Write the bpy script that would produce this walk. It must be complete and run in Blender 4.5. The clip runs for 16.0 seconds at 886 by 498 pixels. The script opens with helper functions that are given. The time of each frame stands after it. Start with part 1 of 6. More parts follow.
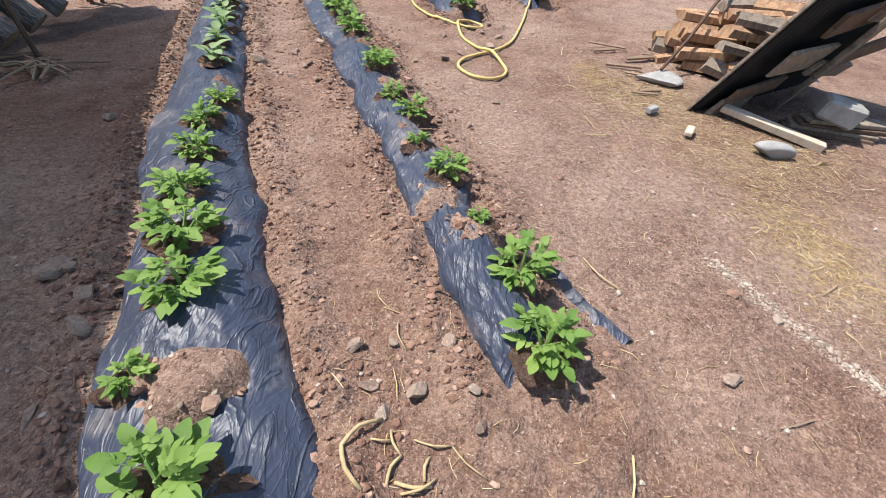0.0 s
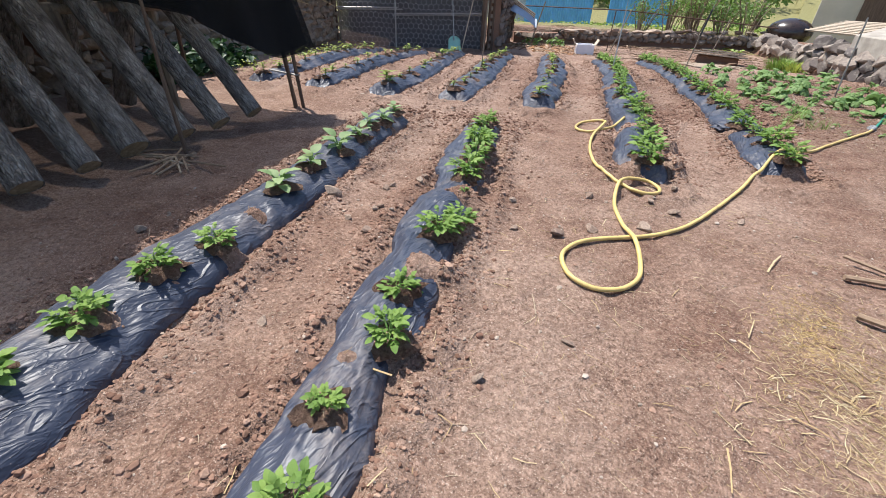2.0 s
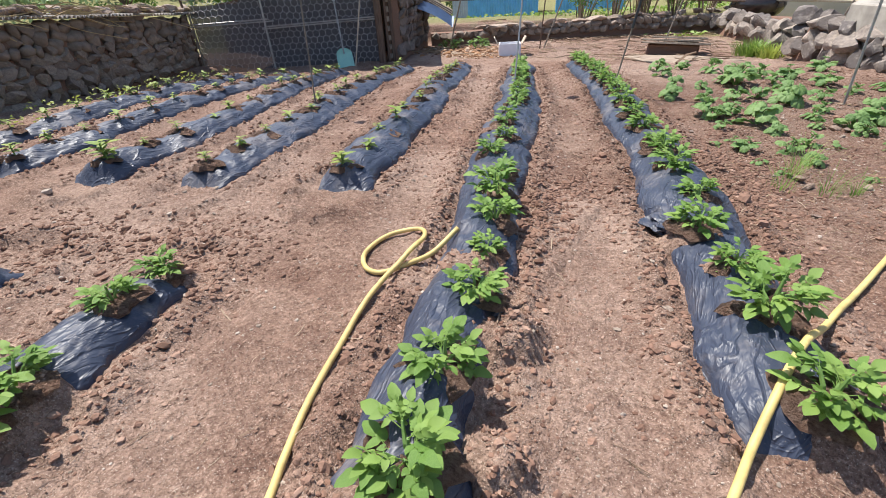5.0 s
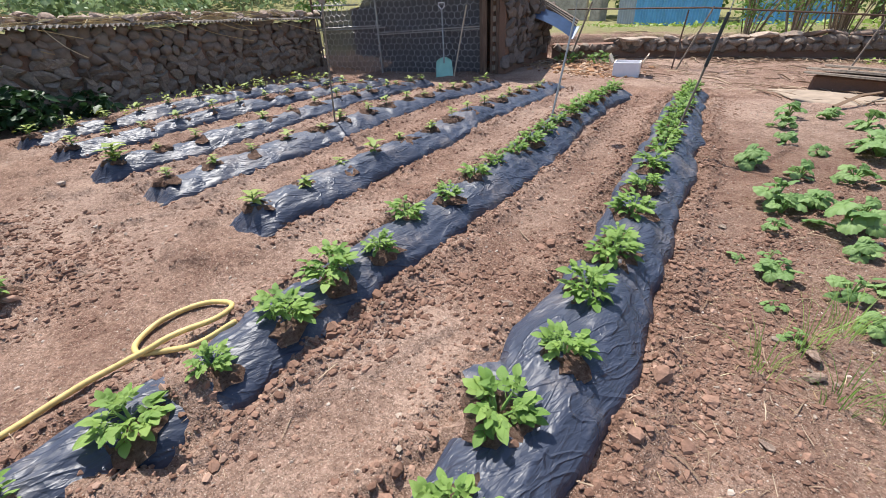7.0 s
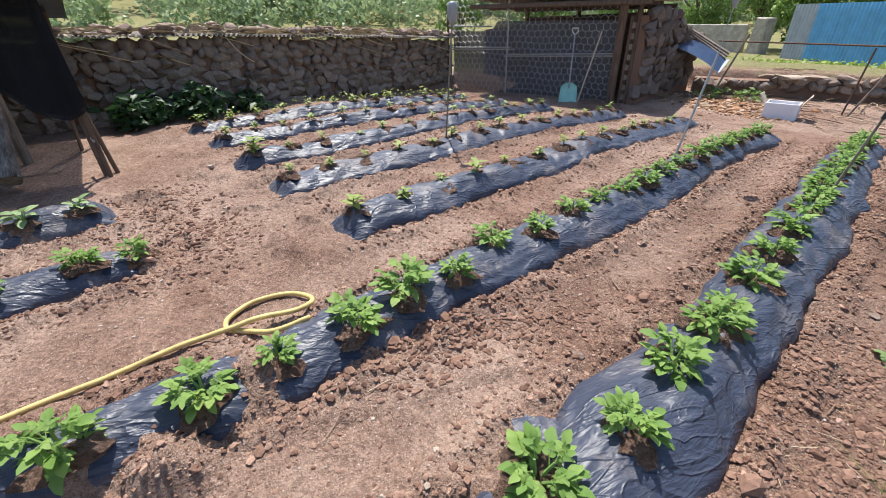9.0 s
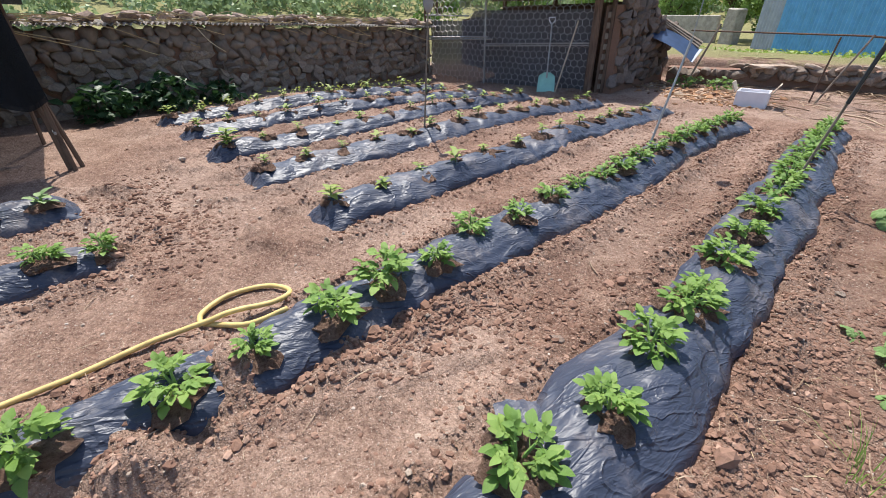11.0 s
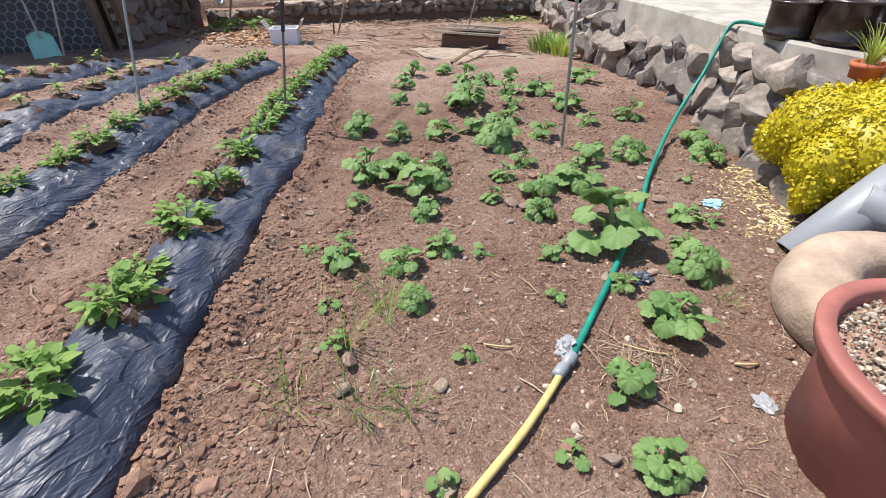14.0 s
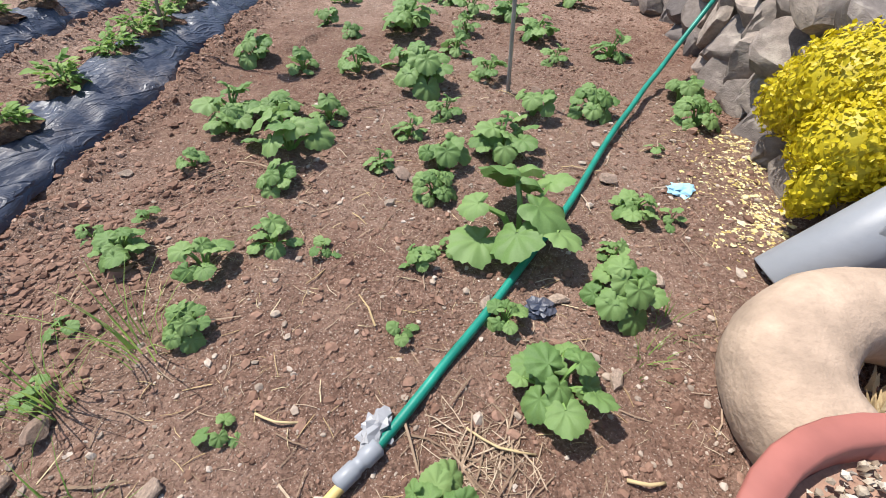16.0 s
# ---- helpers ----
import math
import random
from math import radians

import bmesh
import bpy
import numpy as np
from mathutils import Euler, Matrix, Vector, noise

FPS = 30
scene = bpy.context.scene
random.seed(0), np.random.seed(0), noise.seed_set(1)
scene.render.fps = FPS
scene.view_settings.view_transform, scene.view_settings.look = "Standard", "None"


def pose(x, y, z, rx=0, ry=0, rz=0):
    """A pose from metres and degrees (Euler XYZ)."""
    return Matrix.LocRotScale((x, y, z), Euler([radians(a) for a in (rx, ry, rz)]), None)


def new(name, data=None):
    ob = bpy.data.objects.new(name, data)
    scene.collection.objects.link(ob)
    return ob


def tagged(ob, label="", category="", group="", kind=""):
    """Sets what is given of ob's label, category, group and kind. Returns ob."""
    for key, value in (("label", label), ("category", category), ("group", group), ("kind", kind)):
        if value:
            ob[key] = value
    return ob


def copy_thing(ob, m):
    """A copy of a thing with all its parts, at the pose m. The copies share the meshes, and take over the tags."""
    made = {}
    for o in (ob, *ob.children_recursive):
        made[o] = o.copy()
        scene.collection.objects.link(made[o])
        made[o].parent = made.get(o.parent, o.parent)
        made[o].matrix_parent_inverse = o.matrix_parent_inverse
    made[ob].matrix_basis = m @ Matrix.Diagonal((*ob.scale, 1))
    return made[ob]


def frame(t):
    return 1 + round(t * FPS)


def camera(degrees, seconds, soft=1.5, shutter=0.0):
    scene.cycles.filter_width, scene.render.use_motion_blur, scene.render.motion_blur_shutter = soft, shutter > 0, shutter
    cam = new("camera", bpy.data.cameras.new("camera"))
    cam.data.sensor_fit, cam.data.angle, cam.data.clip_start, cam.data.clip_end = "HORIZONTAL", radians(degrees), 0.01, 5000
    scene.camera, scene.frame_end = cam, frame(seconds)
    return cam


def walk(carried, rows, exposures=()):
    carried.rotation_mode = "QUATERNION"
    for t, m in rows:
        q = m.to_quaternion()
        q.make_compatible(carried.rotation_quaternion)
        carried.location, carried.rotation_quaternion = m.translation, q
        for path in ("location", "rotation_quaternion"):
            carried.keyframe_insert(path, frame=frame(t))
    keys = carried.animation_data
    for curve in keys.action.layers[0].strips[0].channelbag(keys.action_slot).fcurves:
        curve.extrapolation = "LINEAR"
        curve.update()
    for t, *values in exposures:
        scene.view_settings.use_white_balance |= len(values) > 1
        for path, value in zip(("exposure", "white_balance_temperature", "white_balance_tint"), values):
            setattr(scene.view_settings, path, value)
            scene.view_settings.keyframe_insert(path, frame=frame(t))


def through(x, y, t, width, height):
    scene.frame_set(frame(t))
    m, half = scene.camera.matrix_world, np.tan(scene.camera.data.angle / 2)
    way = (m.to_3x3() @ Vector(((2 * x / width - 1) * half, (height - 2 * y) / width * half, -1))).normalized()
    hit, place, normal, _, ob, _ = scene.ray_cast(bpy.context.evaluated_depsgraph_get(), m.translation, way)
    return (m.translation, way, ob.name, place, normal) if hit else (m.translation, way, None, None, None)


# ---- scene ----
cam = camera(92.4, 16.0, soft=0.9)
METRES, EYE, TILT, LEAN, TURN = 9.08, 1.25, 0.0, 0.0, 0.0
ROWS = [
    (0.0, 0.0, 0.0, 0.0, 3.01, -42.04, -3.34),
    (0.5, 0.0346, 0.0306, -0.0007, 11.74, -42.12, -1.7),
    (1.0, 0.0524, 0.0737, 0.0026, 22.81, -40.58, -2.67),
    (1.5, 0.0669, 0.122, 0.0098, 31.3, -32.9, 0.11),
    (2.0, 0.069, 0.176, 0.0043, 36.39, -32.08, -1.64),
    (2.5, 0.0585, 0.2395, 0.0052, 39.3, -31.33, 0.43),
    (3.0, 0.0536, 0.3023, 0.0049, 41.07, -30.78, 1.41),
    (3.5, 0.0466, 0.3681, -0.0036, 40.19, -30.99, 2.27),
    (4.0, 0.0381, 0.4197, -0.0021, 39.6, -31.27, 1.57),
    (4.5, 0.0414, 0.4752, -0.0016, 36.24, -31.87, 2.82),
    (5.0, 0.0542, 0.5295, -0.0042, 32.36, -32.36, 2.75),
    (7.5, 0.1353, 0.7154, 0.0087, 62.59, -30.29, 1.64),
    (8.0, 0.1299, 0.7171, 0.0099, 68.49, -29.09, 0.97),
    (8.5, 0.1285, 0.7188, 0.0092, 68.72, -28.88, 2.22),
    (9.0, 0.1282, 0.7148, 0.0083, 70.32, -28.75, 1.03),
    (11.5, 0.1289, 0.718, 0.003, 65.18, -30.72, 0.73),
    (12.0, 0.1319, 0.7307, 0.0013, 51.17, -32.04, 0.7),
    (12.5, 0.1421, 0.7455, 0.0013, 42.86, -33.32, 1.37),
    (13.0, 0.154, 0.7621, 0.0006, 36.97, -34.21, 2.52),
    (13.5, 0.1695, 0.7828, -0.001, 26.26, -34.99, 1.87),
    (14.0, 0.1847, 0.8141, -0.0049, 20.36, -35.94, -0.02),
    (14.5, 0.1984, 0.8441, -0.0052, 18.78, -37.35, 0.83),
    (15.0, 0.2156, 0.8767, -0.0134, 21.36, -40.52, -1.0),
    (15.5, 0.223, 0.8937, -0.0228, 23.31, -43.32, -2.02),
    (16.0, 0.223, 0.9028, -0.0249, 23.75, -44.6, -1.56),
]
walk(cam, [(t, pose(0, 0, EYE, TILT, LEAN, TURN) @ pose(METRES * x, METRES * y, METRES * z, 90 + pitch, roll, yaw)) for t, x, y, z, yaw, pitch, roll in ROWS],
     exposures=[(0.0, 0.69), (5.0, 0.71), (7.5, 0.75), (9.0, 0.75), (12.5, 0.70), (16.0, 0.65)])

# ---- world and sun ----
SUN_DIR = Vector((-0.50, 0.10, 1.0)).normalized()   # towards the sun
world = bpy.data.worlds.new("world")
scene.world = world
world.use_nodes = True
wn = world.node_tree
wn.nodes.clear()
sky = wn.nodes.new("ShaderNodeTexSky")
sky.sky_type = "NISHITA"
sky.sun_disc = False
sky.sun_elevation = math.asin(SUN_DIR.z)
sky.sun_rotation = math.atan2(SUN_DIR.x, SUN_DIR.y)
sky.dust_density = 1.0
back = wn.nodes.new("ShaderNodeBackground")
back.inputs["Strength"].default_value = 0.13
wout = wn.nodes.new("ShaderNodeOutputWorld")
wn.links.new(sky.outputs[0], back.inputs[0])
wn.links.new(back.outputs[0], wout.inputs[0])
sun = new("sun", bpy.data.lights.new("sun", "SUN"))
sun.data.energy, sun.data.angle, sun.data.color = 4.6, radians(0.6), (1.0, 0.96, 0.90)
sun.rotation_mode = "QUATERNION"
sun.rotation_quaternion = SUN_DIR.to_track_quat("Z", "Y")


# ---- materials ----
class Mat:
    """A small builder of node materials."""

    def __init__(self, name, rough=0.8, metal=0.0, spec=0.3):
        self.m = bpy.data.materials.new(name)
        self.m.use_nodes = True
        self.t = self.m.node_tree
        self.b = self.t.nodes["Principled BSDF"]
        self.b.inputs["Roughness"].default_value = rough
        self.b.inputs["Metallic"].default_value = metal
        self.b.inputs["Specular IOR Level"].default_value = spec
        self.co = self.t.nodes.new("ShaderNodeTexCoord").outputs["Object"]

    def link(self, a, b):
        self.t.links.new(a, b)

    def stretch(self, sx, sy, sz):
        n = self.t.nodes.new("ShaderNodeMapping")
        n.inputs["Scale"].default_value = (sx, sy, sz)
        self.link(self.co, n.inputs["Vector"])
        return n.outputs[0]

    def noise(self, scale, detail=4, rough=0.55, co=None, twist=0.0):
        n = self.t.nodes.new("ShaderNodeTexNoise")
        n.inputs["Scale"].default_value = scale
        n.inputs["Detail"].default_value = detail
        n.inputs["Roughness"].default_value = rough
        n.inputs["Distortion"].default_value = twist
        self.link(co or self.co, n.inputs["Vector"])
        return n.outputs["Fac"]

    def voronoi(self, scale, feature="F1", co=None, out="Distance"):
        n = self.t.nodes.new("ShaderNodeTexVoronoi")
        n.feature = feature
        n.inputs["Scale"].default_value = scale
        self.link(co or self.co, n.inputs["Vector"])
        return n.outputs[out]

    def ramp(self, fac, *stops):
        n = self.t.nodes.new("ShaderNodeValToRGB")
        e = n.color_ramp.elements
        while len(e) < len(stops):
            e.new(0.5)
        for k, (at, c) in zip(e, stops):
            k.position = at
            k.color = (*c, 1) if isinstance(c, tuple) else (c, c, c, 1)
        self.link(fac, n.inputs[0])
        return n.outputs[0]

    def mix(self, fac, a, b, how="MIX"):
        n = self.t.nodes.new("ShaderNodeMix")
        n.data_type, n.blend_type = "RGBA", how
        for v, i in ((fac, n.inputs["Factor"]), (a, n.inputs["A"]), (b, n.inputs["B"])):
            v = n_value(v)
            if isinstance(v, (float, tuple)):
                i.default_value = (*v, 1) if isinstance(v, tuple) else v
            else:
                self.link(v, i)
        return n.outputs["Result"]

    def math(self, how, a, b=0.5):
        n = self.t.nodes.new("ShaderNodeMath")
        n.operation = how
        for v, i in ((a, n.inputs[0]), (b, n.inputs[1])):
            if isinstance(v, (int, float)):
                i.default_value = v
            else:
                self.link(v, i)
        return n.outputs[0]

    def random(self):
        return self.t.nodes.new("ShaderNodeObjectInfo").outputs["Random"]

    def island(self):
        return self.t.nodes.new("ShaderNodeNewGeometry").outputs["Random Per Island"]

    def color(self, c):
        if isinstance(c, tuple):
            self.b.inputs["Base Color"].default_value = (*c, 1)
        else:
            self.link(c, self.b.inputs["Base Color"])
        return self

    def rough(self, r):
        self.link(r, self.b.inputs["Roughness"])
        return self

    def bump(self, height, strength=0.5, dist=0.01, after=None):
        n = self.t.nodes.new("ShaderNodeBump")
        n.inputs["Strength"].default_value = strength
        n.inputs["Distance"].default_value = dist
        self.link(height, n.inputs["Height"])
        if after:
            self.link(after, n.inputs["Normal"])
        self.link(n.outputs[0], self.b.inputs["Normal"])
        return n.outputs[0]

    def glow_through(self, color, amount):
        """Lets light through a thin leaf or sheet."""
        tr = self.t.nodes.new("ShaderNodeBsdfTranslucent")
        if isinstance(color, tuple):
            tr.inputs[0].default_value = (*color, 1)
        else:
            self.link(color, tr.inputs[0])
        mx = self.t.nodes.new("ShaderNodeMixShader")
        mx.inputs[0].default_value = amount
        self.link(self.b.outputs[0], mx.inputs[1])
        self.link(tr.outputs[0], mx.inputs[2])
        self.link(mx.outputs[0], self.t.nodes["Material Output"].inputs[0])
        return self

    def holes(self, fac):
        """Sees through where fac is 0."""
        tr = self.t.nodes.new("ShaderNodeBsdfTransparent")
        mx = self.t.nodes.new("ShaderNodeMixShader")
        if isinstance(fac, float):
            mx.inputs[0].default_value = fac
        else:
            self.link(fac, mx.inputs[0])
        self.link(tr.outputs[0], mx.inputs[1])
        self.link(self.b.outputs[0], mx.inputs[2])
        self.link(mx.outputs[0], self.t.nodes["Material Output"].inputs[0])
        return self


def n_value(v):
    return float(v) if isinstance(v, int) else v


def soil_material():
    a = Mat("soil", rough=0.95, spec=0.15)
    big = a.noise(0.55, 3)
    mid = a.noise(4.0, 5, 0.62)
    fine = a.noise(38, 4, 0.7)
    grit = a.voronoi(120)
    c = a.ramp(mid, (0.3, (0.205, 0.110, 0.078)), (0.52, (0.335, 0.206, 0.150)), (0.72, (0.445, 0.295, 0.220)))
    pale = a.ramp(big, (0.38, 0.0), (0.58, 1.0))
    c = a.mix(pale, c, a.mix(0.50, c, (0.52, 0.39, 0.31)))
    # Low fine noise, where the bump dips, is coloured dark for crevice shade.
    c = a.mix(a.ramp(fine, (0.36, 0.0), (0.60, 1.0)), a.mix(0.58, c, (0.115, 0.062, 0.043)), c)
    bed = a.t.nodes.new("ShaderNodeVectorMath")
    bed.operation = "DISTANCE"
    a.link(a.co, bed.inputs[0])
    bed.inputs[1].default_value = (1.25, 9.6, 0)
    tilled = a.math("ADD", bed.outputs["Value"], a.math("MULTIPLY", mid, 1.6))
    c = a.mix(a.ramp(a.math("DIVIDE", tilled, 10.0), (0.27, 0.8), (0.36, 0.0)), c, a.mix(0.6, c, (0.15, 0.082, 0.057)))
    trodden = a.ramp(a.noise(1.1, 4, 0.6), (0.40, 0.0), (0.60, 0.8))
    smooth_c = c
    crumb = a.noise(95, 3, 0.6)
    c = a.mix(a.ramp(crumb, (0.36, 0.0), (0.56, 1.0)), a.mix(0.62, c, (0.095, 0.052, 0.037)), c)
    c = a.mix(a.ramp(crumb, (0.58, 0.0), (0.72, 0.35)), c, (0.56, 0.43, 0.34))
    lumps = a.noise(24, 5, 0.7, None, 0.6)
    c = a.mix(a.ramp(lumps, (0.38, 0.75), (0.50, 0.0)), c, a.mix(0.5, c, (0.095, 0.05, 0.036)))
    c = a.mix(trodden, c, smooth_c)
    speck = a.ramp(a.noise(170, 2, 0.5), (0.62, 0.0), (0.67, 1.0))
    c = a.mix(a.math("MULTIPLY", speck, 0.5), c, (0.62, 0.52, 0.43))
    away = a.t.nodes.new("ShaderNodeVectorMath")
    away.operation = "DISTANCE"
    a.link(a.co, away.inputs[0])
    away.inputs[1].default_value = (-1, 7, 0)
    edge = a.math("ADD", away.outputs["Value"], a.math("MULTIPLY", mid, 3.0))
    lawn = a.ramp(fine, (0.3, (0.15, 0.145, 0.06)), (0.7, (0.30, 0.275, 0.13)))
    c = a.mix(a.ramp(a.math("DIVIDE", edge, 100.0), (0.122, 0.0), (0.130, 1.0)), c, lawn)
    a.color(c)
    h = a.math("ADD", a.math("MULTIPLY", fine, 0.7), a.math("MULTIPLY", grit, 0.35))
    n1 = a.bump(a.noise(14, 6, 0.66), 0.9, 0.05)
    n2 = a.bump(lumps, 0.9, 0.03, n1)
    a.bump(h, 0.7, 0.012, n2)
    return a.m


def clod_material(name, stops, fine=60.0):
    a = Mat(name, rough=0.95, spec=0.15)
    c = a.ramp(a.island(), *stops)
    f = a.noise(fine, 3, 0.6)
    c = a.mix(a.ramp(f, (0.3, 0.0), (0.7, 1.0)), a.mix(0.4, c, (0.10, 0.065, 0.045)), c)
    a.color(c)
    a.bump(f, 0.6, 0.008)
    return a.m


def collar_material():
    a = Mat("heaped_soil", rough=0.95, spec=0.15)
    n = a.noise(5.5, 6, 0.75)
    c = a.ramp(n, (0.34, (0.12, 0.066, 0.047)), (0.5, (0.30, 0.18, 0.13)), (0.68, (0.46, 0.315, 0.24)))
    a.color(a.mix(a.math("MULTIPLY", a.random(), 0.5), c, a.mix(0.5, c, (0.40, 0.28, 0.21))))
    a.bump(n, 1.0, 0.3)
    return a.m


def stone_material(name, dark, light, lichen=(0.42, 0.40, 0.34)):
    a = Mat(name, rough=0.88, spec=0.25)
    r = a.random()
    base = a.mix(r, dark, light)
    n = a.noise(7, 6, 0.65)
    c = a.mix(a.ramp(n, (0.35, 0.0), (0.65, 1.0)), a.mix(0.55, base, (0.09, 0.075, 0.065)), base)
    c = a.mix(a.ramp(a.noise(3.2, 4), (0.55, 0.0), (0.7, 0.7)), c, lichen)
    a.color(c)
    k = a.bump(n, 0.5, 0.02)
    a.bump(a.noise(55, 3), 0.4, 0.006, k)
    return a.m


def film_material():
    a = Mat("black_mulch_film", rough=0.3, spec=0.45)
    dust = a.noise(3.0, 5, 0.65)
    dots = a.noise(45, 4, 0.7)
    d = a.math("MULTIPLY", a.ramp(dust, (0.52, 0.0), (0.76, 1.0)), a.ramp(dots, (0.35, 0.25), (0.65, 1.0)))
    spots = a.ramp(a.voronoi(55), (0.0, 0.9), (0.16, 0.0))
    d2 = a.math("MAXIMUM", a.math("MULTIPLY", d, 0.55), a.math("MULTIPLY", spots, a.ramp(a.noise(2.0, 2), (0.38, 0.0), (0.62, 0.8))))
    a.color(a.mix(d2, (0.036, 0.044, 0.070), (0.40, 0.33, 0.28)))
    a.rough(a.math("ADD", a.math("MULTIPLY", d2, 0.4), 0.44))
    w = a.noise(9, 3, 0.5, a.stretch(1.0, 0.35, 1.0), 1.5)
    k = a.bump(w, 0.45, 0.03)
    fold = a.math("ABSOLUTE", a.math("SUBTRACT", a.noise(5.5, 2, 0.45, a.stretch(1.5, 0.5, 1.0), 1.2), 0.5))
    k = a.bump(a.ramp(fold, (0.0, 1.0), (0.05, 0.0)), 0.55, 0.008, k)
    pleat = a.math("ABSOLUTE", a.math("SUBTRACT", a.noise(13, 2, 0.5, a.stretch(1.0, 0.3, 1.0), 2.0), 0.5))
    k = a.bump(a.ramp(pleat, (0.0, 1.0), (0.08, 0.0)), 0.3, 0.005, k)
    a.bump(a.noise(60, 3, 0.6, a.stretch(1.0, 0.3, 1.0), 2.0), 0.12, 0.006, k)
    return a.m


def leaf_material(name, dark, light, through=0.3, rough=0.5):
    a = Mat(name, rough=rough, spec=0.35)
    c = a.mix(a.random(), dark, light)
    f = a.noise(28, 3)
    c = a.mix(a.ramp(f, (0.35, 0.0), (0.7, 0.6)), c, a.mix(0.5, c, light))
    a.color(c)
    a.bump(a.noise(70, 2), 0.35, 0.004)
    a.glow_through(c, through)
    return a.m


def wood_material(name, dark, light, rough=0.85, axis=(1, 1, 0.12), grain=26.0, bump=0.5):
    a = Mat(name, rough=rough, spec=0.25)
    g = a.noise(grain, 5, 0.6, a.stretch(*axis), 0.8)
    c = a.mix(a.ramp(g, (0.3, 0.0), (0.7, 1.0)), dark, light)
    c = a.mix(a.math("MULTIPLY", a.random(), 0.35), c, a.mix(0.5, c, (0.05, 0.04, 0.035)))
    a.color(c)
    a.bump(g, bump, 0.01)
    return a.m


def plain(name, c, rough=0.5, metal=0.0, spec=0.4, vary=0.25, scale=9.0, bump=0.15):
    a = Mat(name, rough=rough, metal=metal, spec=spec)
    n = a.noise(scale, 5, 0.6)
    dark = tuple(v * (1 - vary) for v in c)
    light = tuple(min(1, v * (1 + vary * 0.6)) for v in c)
    a.color(a.ramp(n, (0.3, dark), (0.7, light)))
    a.bump(a.noise(scale * 7, 3), bump, 0.004)
    return a.m


def bark_material():
    a = Mat("log_bark", rough=0.95, spec=0.15)
    co = a.stretch(1, 1, 0.35)
    v = a.voronoi(46, "DISTANCE_TO_EDGE", co)
    n = a.noise(20, 5, 0.65, co)
    c = a.ramp(n, (0.32, (0.10, 0.082, 0.072)), (0.55, (0.30, 0.26, 0.235)), (0.75, (0.50, 0.45, 0.41)))
    c = a.mix(a.ramp(v, (0.0, 0.5), (0.05, 0.0)), c, (0.035, 0.028, 0.024))
    a.color(c)
    a.bump(a.math("ADD", a.ramp(v, (0.0, 0.0), (0.25, 1.0)), n), 0.9, 0.02)
    return a.m


SOIL = soil_material()
CLOD = clod_material("soil_clods", ((0.0, (0.19, 0.103, 0.074)), (0.5, (0.32, 0.192, 0.14)), (1.0, (0.45, 0.30, 0.225))))
COLLAR = collar_material()
DARK_CLOD = clod_material("damp_clods", ((0.0, (0.15, 0.082, 0.058)), (1.0, (0.31, 0.185, 0.135))))
PEBBLE = clod_material("pebbles", ((0.0, (0.25, 0.20, 0.16)), (0.5, (0.42, 0.34, 0.27)), (1.0, (0.55, 0.47, 0.40))), 40)
STRAW = clod_material("straw", ((0.0, (0.36, 0.25, 0.13)), (0.6, (0.55, 0.42, 0.23)), (1.0, (0.68, 0.58, 0.38))), 30)
TWIG = clod_material("twigs", ((0.0, (0.18, 0.12, 0.08)), (0.6, (0.36, 0.26, 0.18)), (1.0, (0.50, 0.40, 0.29))), 30)
GOLD_STRAW = clod_material("gold_straw", ((0.0, (0.42, 0.27, 0.10)), (1.0, (0.66, 0.50, 0.24))), 30)
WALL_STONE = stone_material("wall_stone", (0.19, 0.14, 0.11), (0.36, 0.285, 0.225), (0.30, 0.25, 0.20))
# Muddy brown stone, coloured darker still to stand for the gable's shade.
SHADED_MUD_STONE = stone_material("shaded_mud_stone", (0.11, 0.082, 0.07), (0.22, 0.17, 0.145), (0.18, 0.14, 0.12))
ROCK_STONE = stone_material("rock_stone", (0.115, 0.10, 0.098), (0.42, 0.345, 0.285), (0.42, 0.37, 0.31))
FIELD_STONE = stone_material("field_stone", (0.27, 0.18, 0.135), (0.52, 0.40, 0.31), (0.44, 0.34, 0.27))
FILM = film_material()
POTATO = leaf_material("potato_leaf", (0.125, 0.245, 0.045), (0.28, 0.41, 0.10), 0.40)
POTATO_STEM = plain("potato_stem", (0.16, 0.27, 0.07), 0.6)
SEEDLING = leaf_material("seedling_leaf", (0.17, 0.26, 0.04), (0.32, 0.37, 0.08))
OVAL = leaf_material("oval_leaf", (0.16, 0.26, 0.10), (0.30, 0.40, 0.18), 0.3)
BROAD = leaf_material("broad_leaf", (0.112, 0.212, 0.060), (0.225, 0.340, 0.115), 0.32)
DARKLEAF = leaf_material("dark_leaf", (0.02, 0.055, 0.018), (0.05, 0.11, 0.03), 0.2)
FAR_LEAF = leaf_material("tree_leaf", (0.10, 0.19, 0.04), (0.24, 0.35, 0.09), 0.35)
YELLOW = leaf_material("yellow_leaf", (0.52, 0.415, 0.012), (0.76, 0.64, 0.035), 0.28)
SUCCULENT = leaf_material("succulent_leaf", (0.22, 0.25, 0.18), (0.36, 0.38, 0.29), 0.1, 0.6)
GRASS = leaf_material("grass_blade", (0.16, 0.28, 0.05), (0.42, 0.48, 0.10), 0.3)
HOSE_Y = plain("yellow_hose", (0.62, 0.46, 0.17), 0.55, vary=0.3, scale=14)
HOSE_G = plain("green_hose", (0.01, 0.21, 0.15), 0.4, vary=0.3)
BARK = bark_material()
LOG_END = wood_material("log_end", (0.20, 0.14, 0.09), (0.42, 0.33, 0.23))
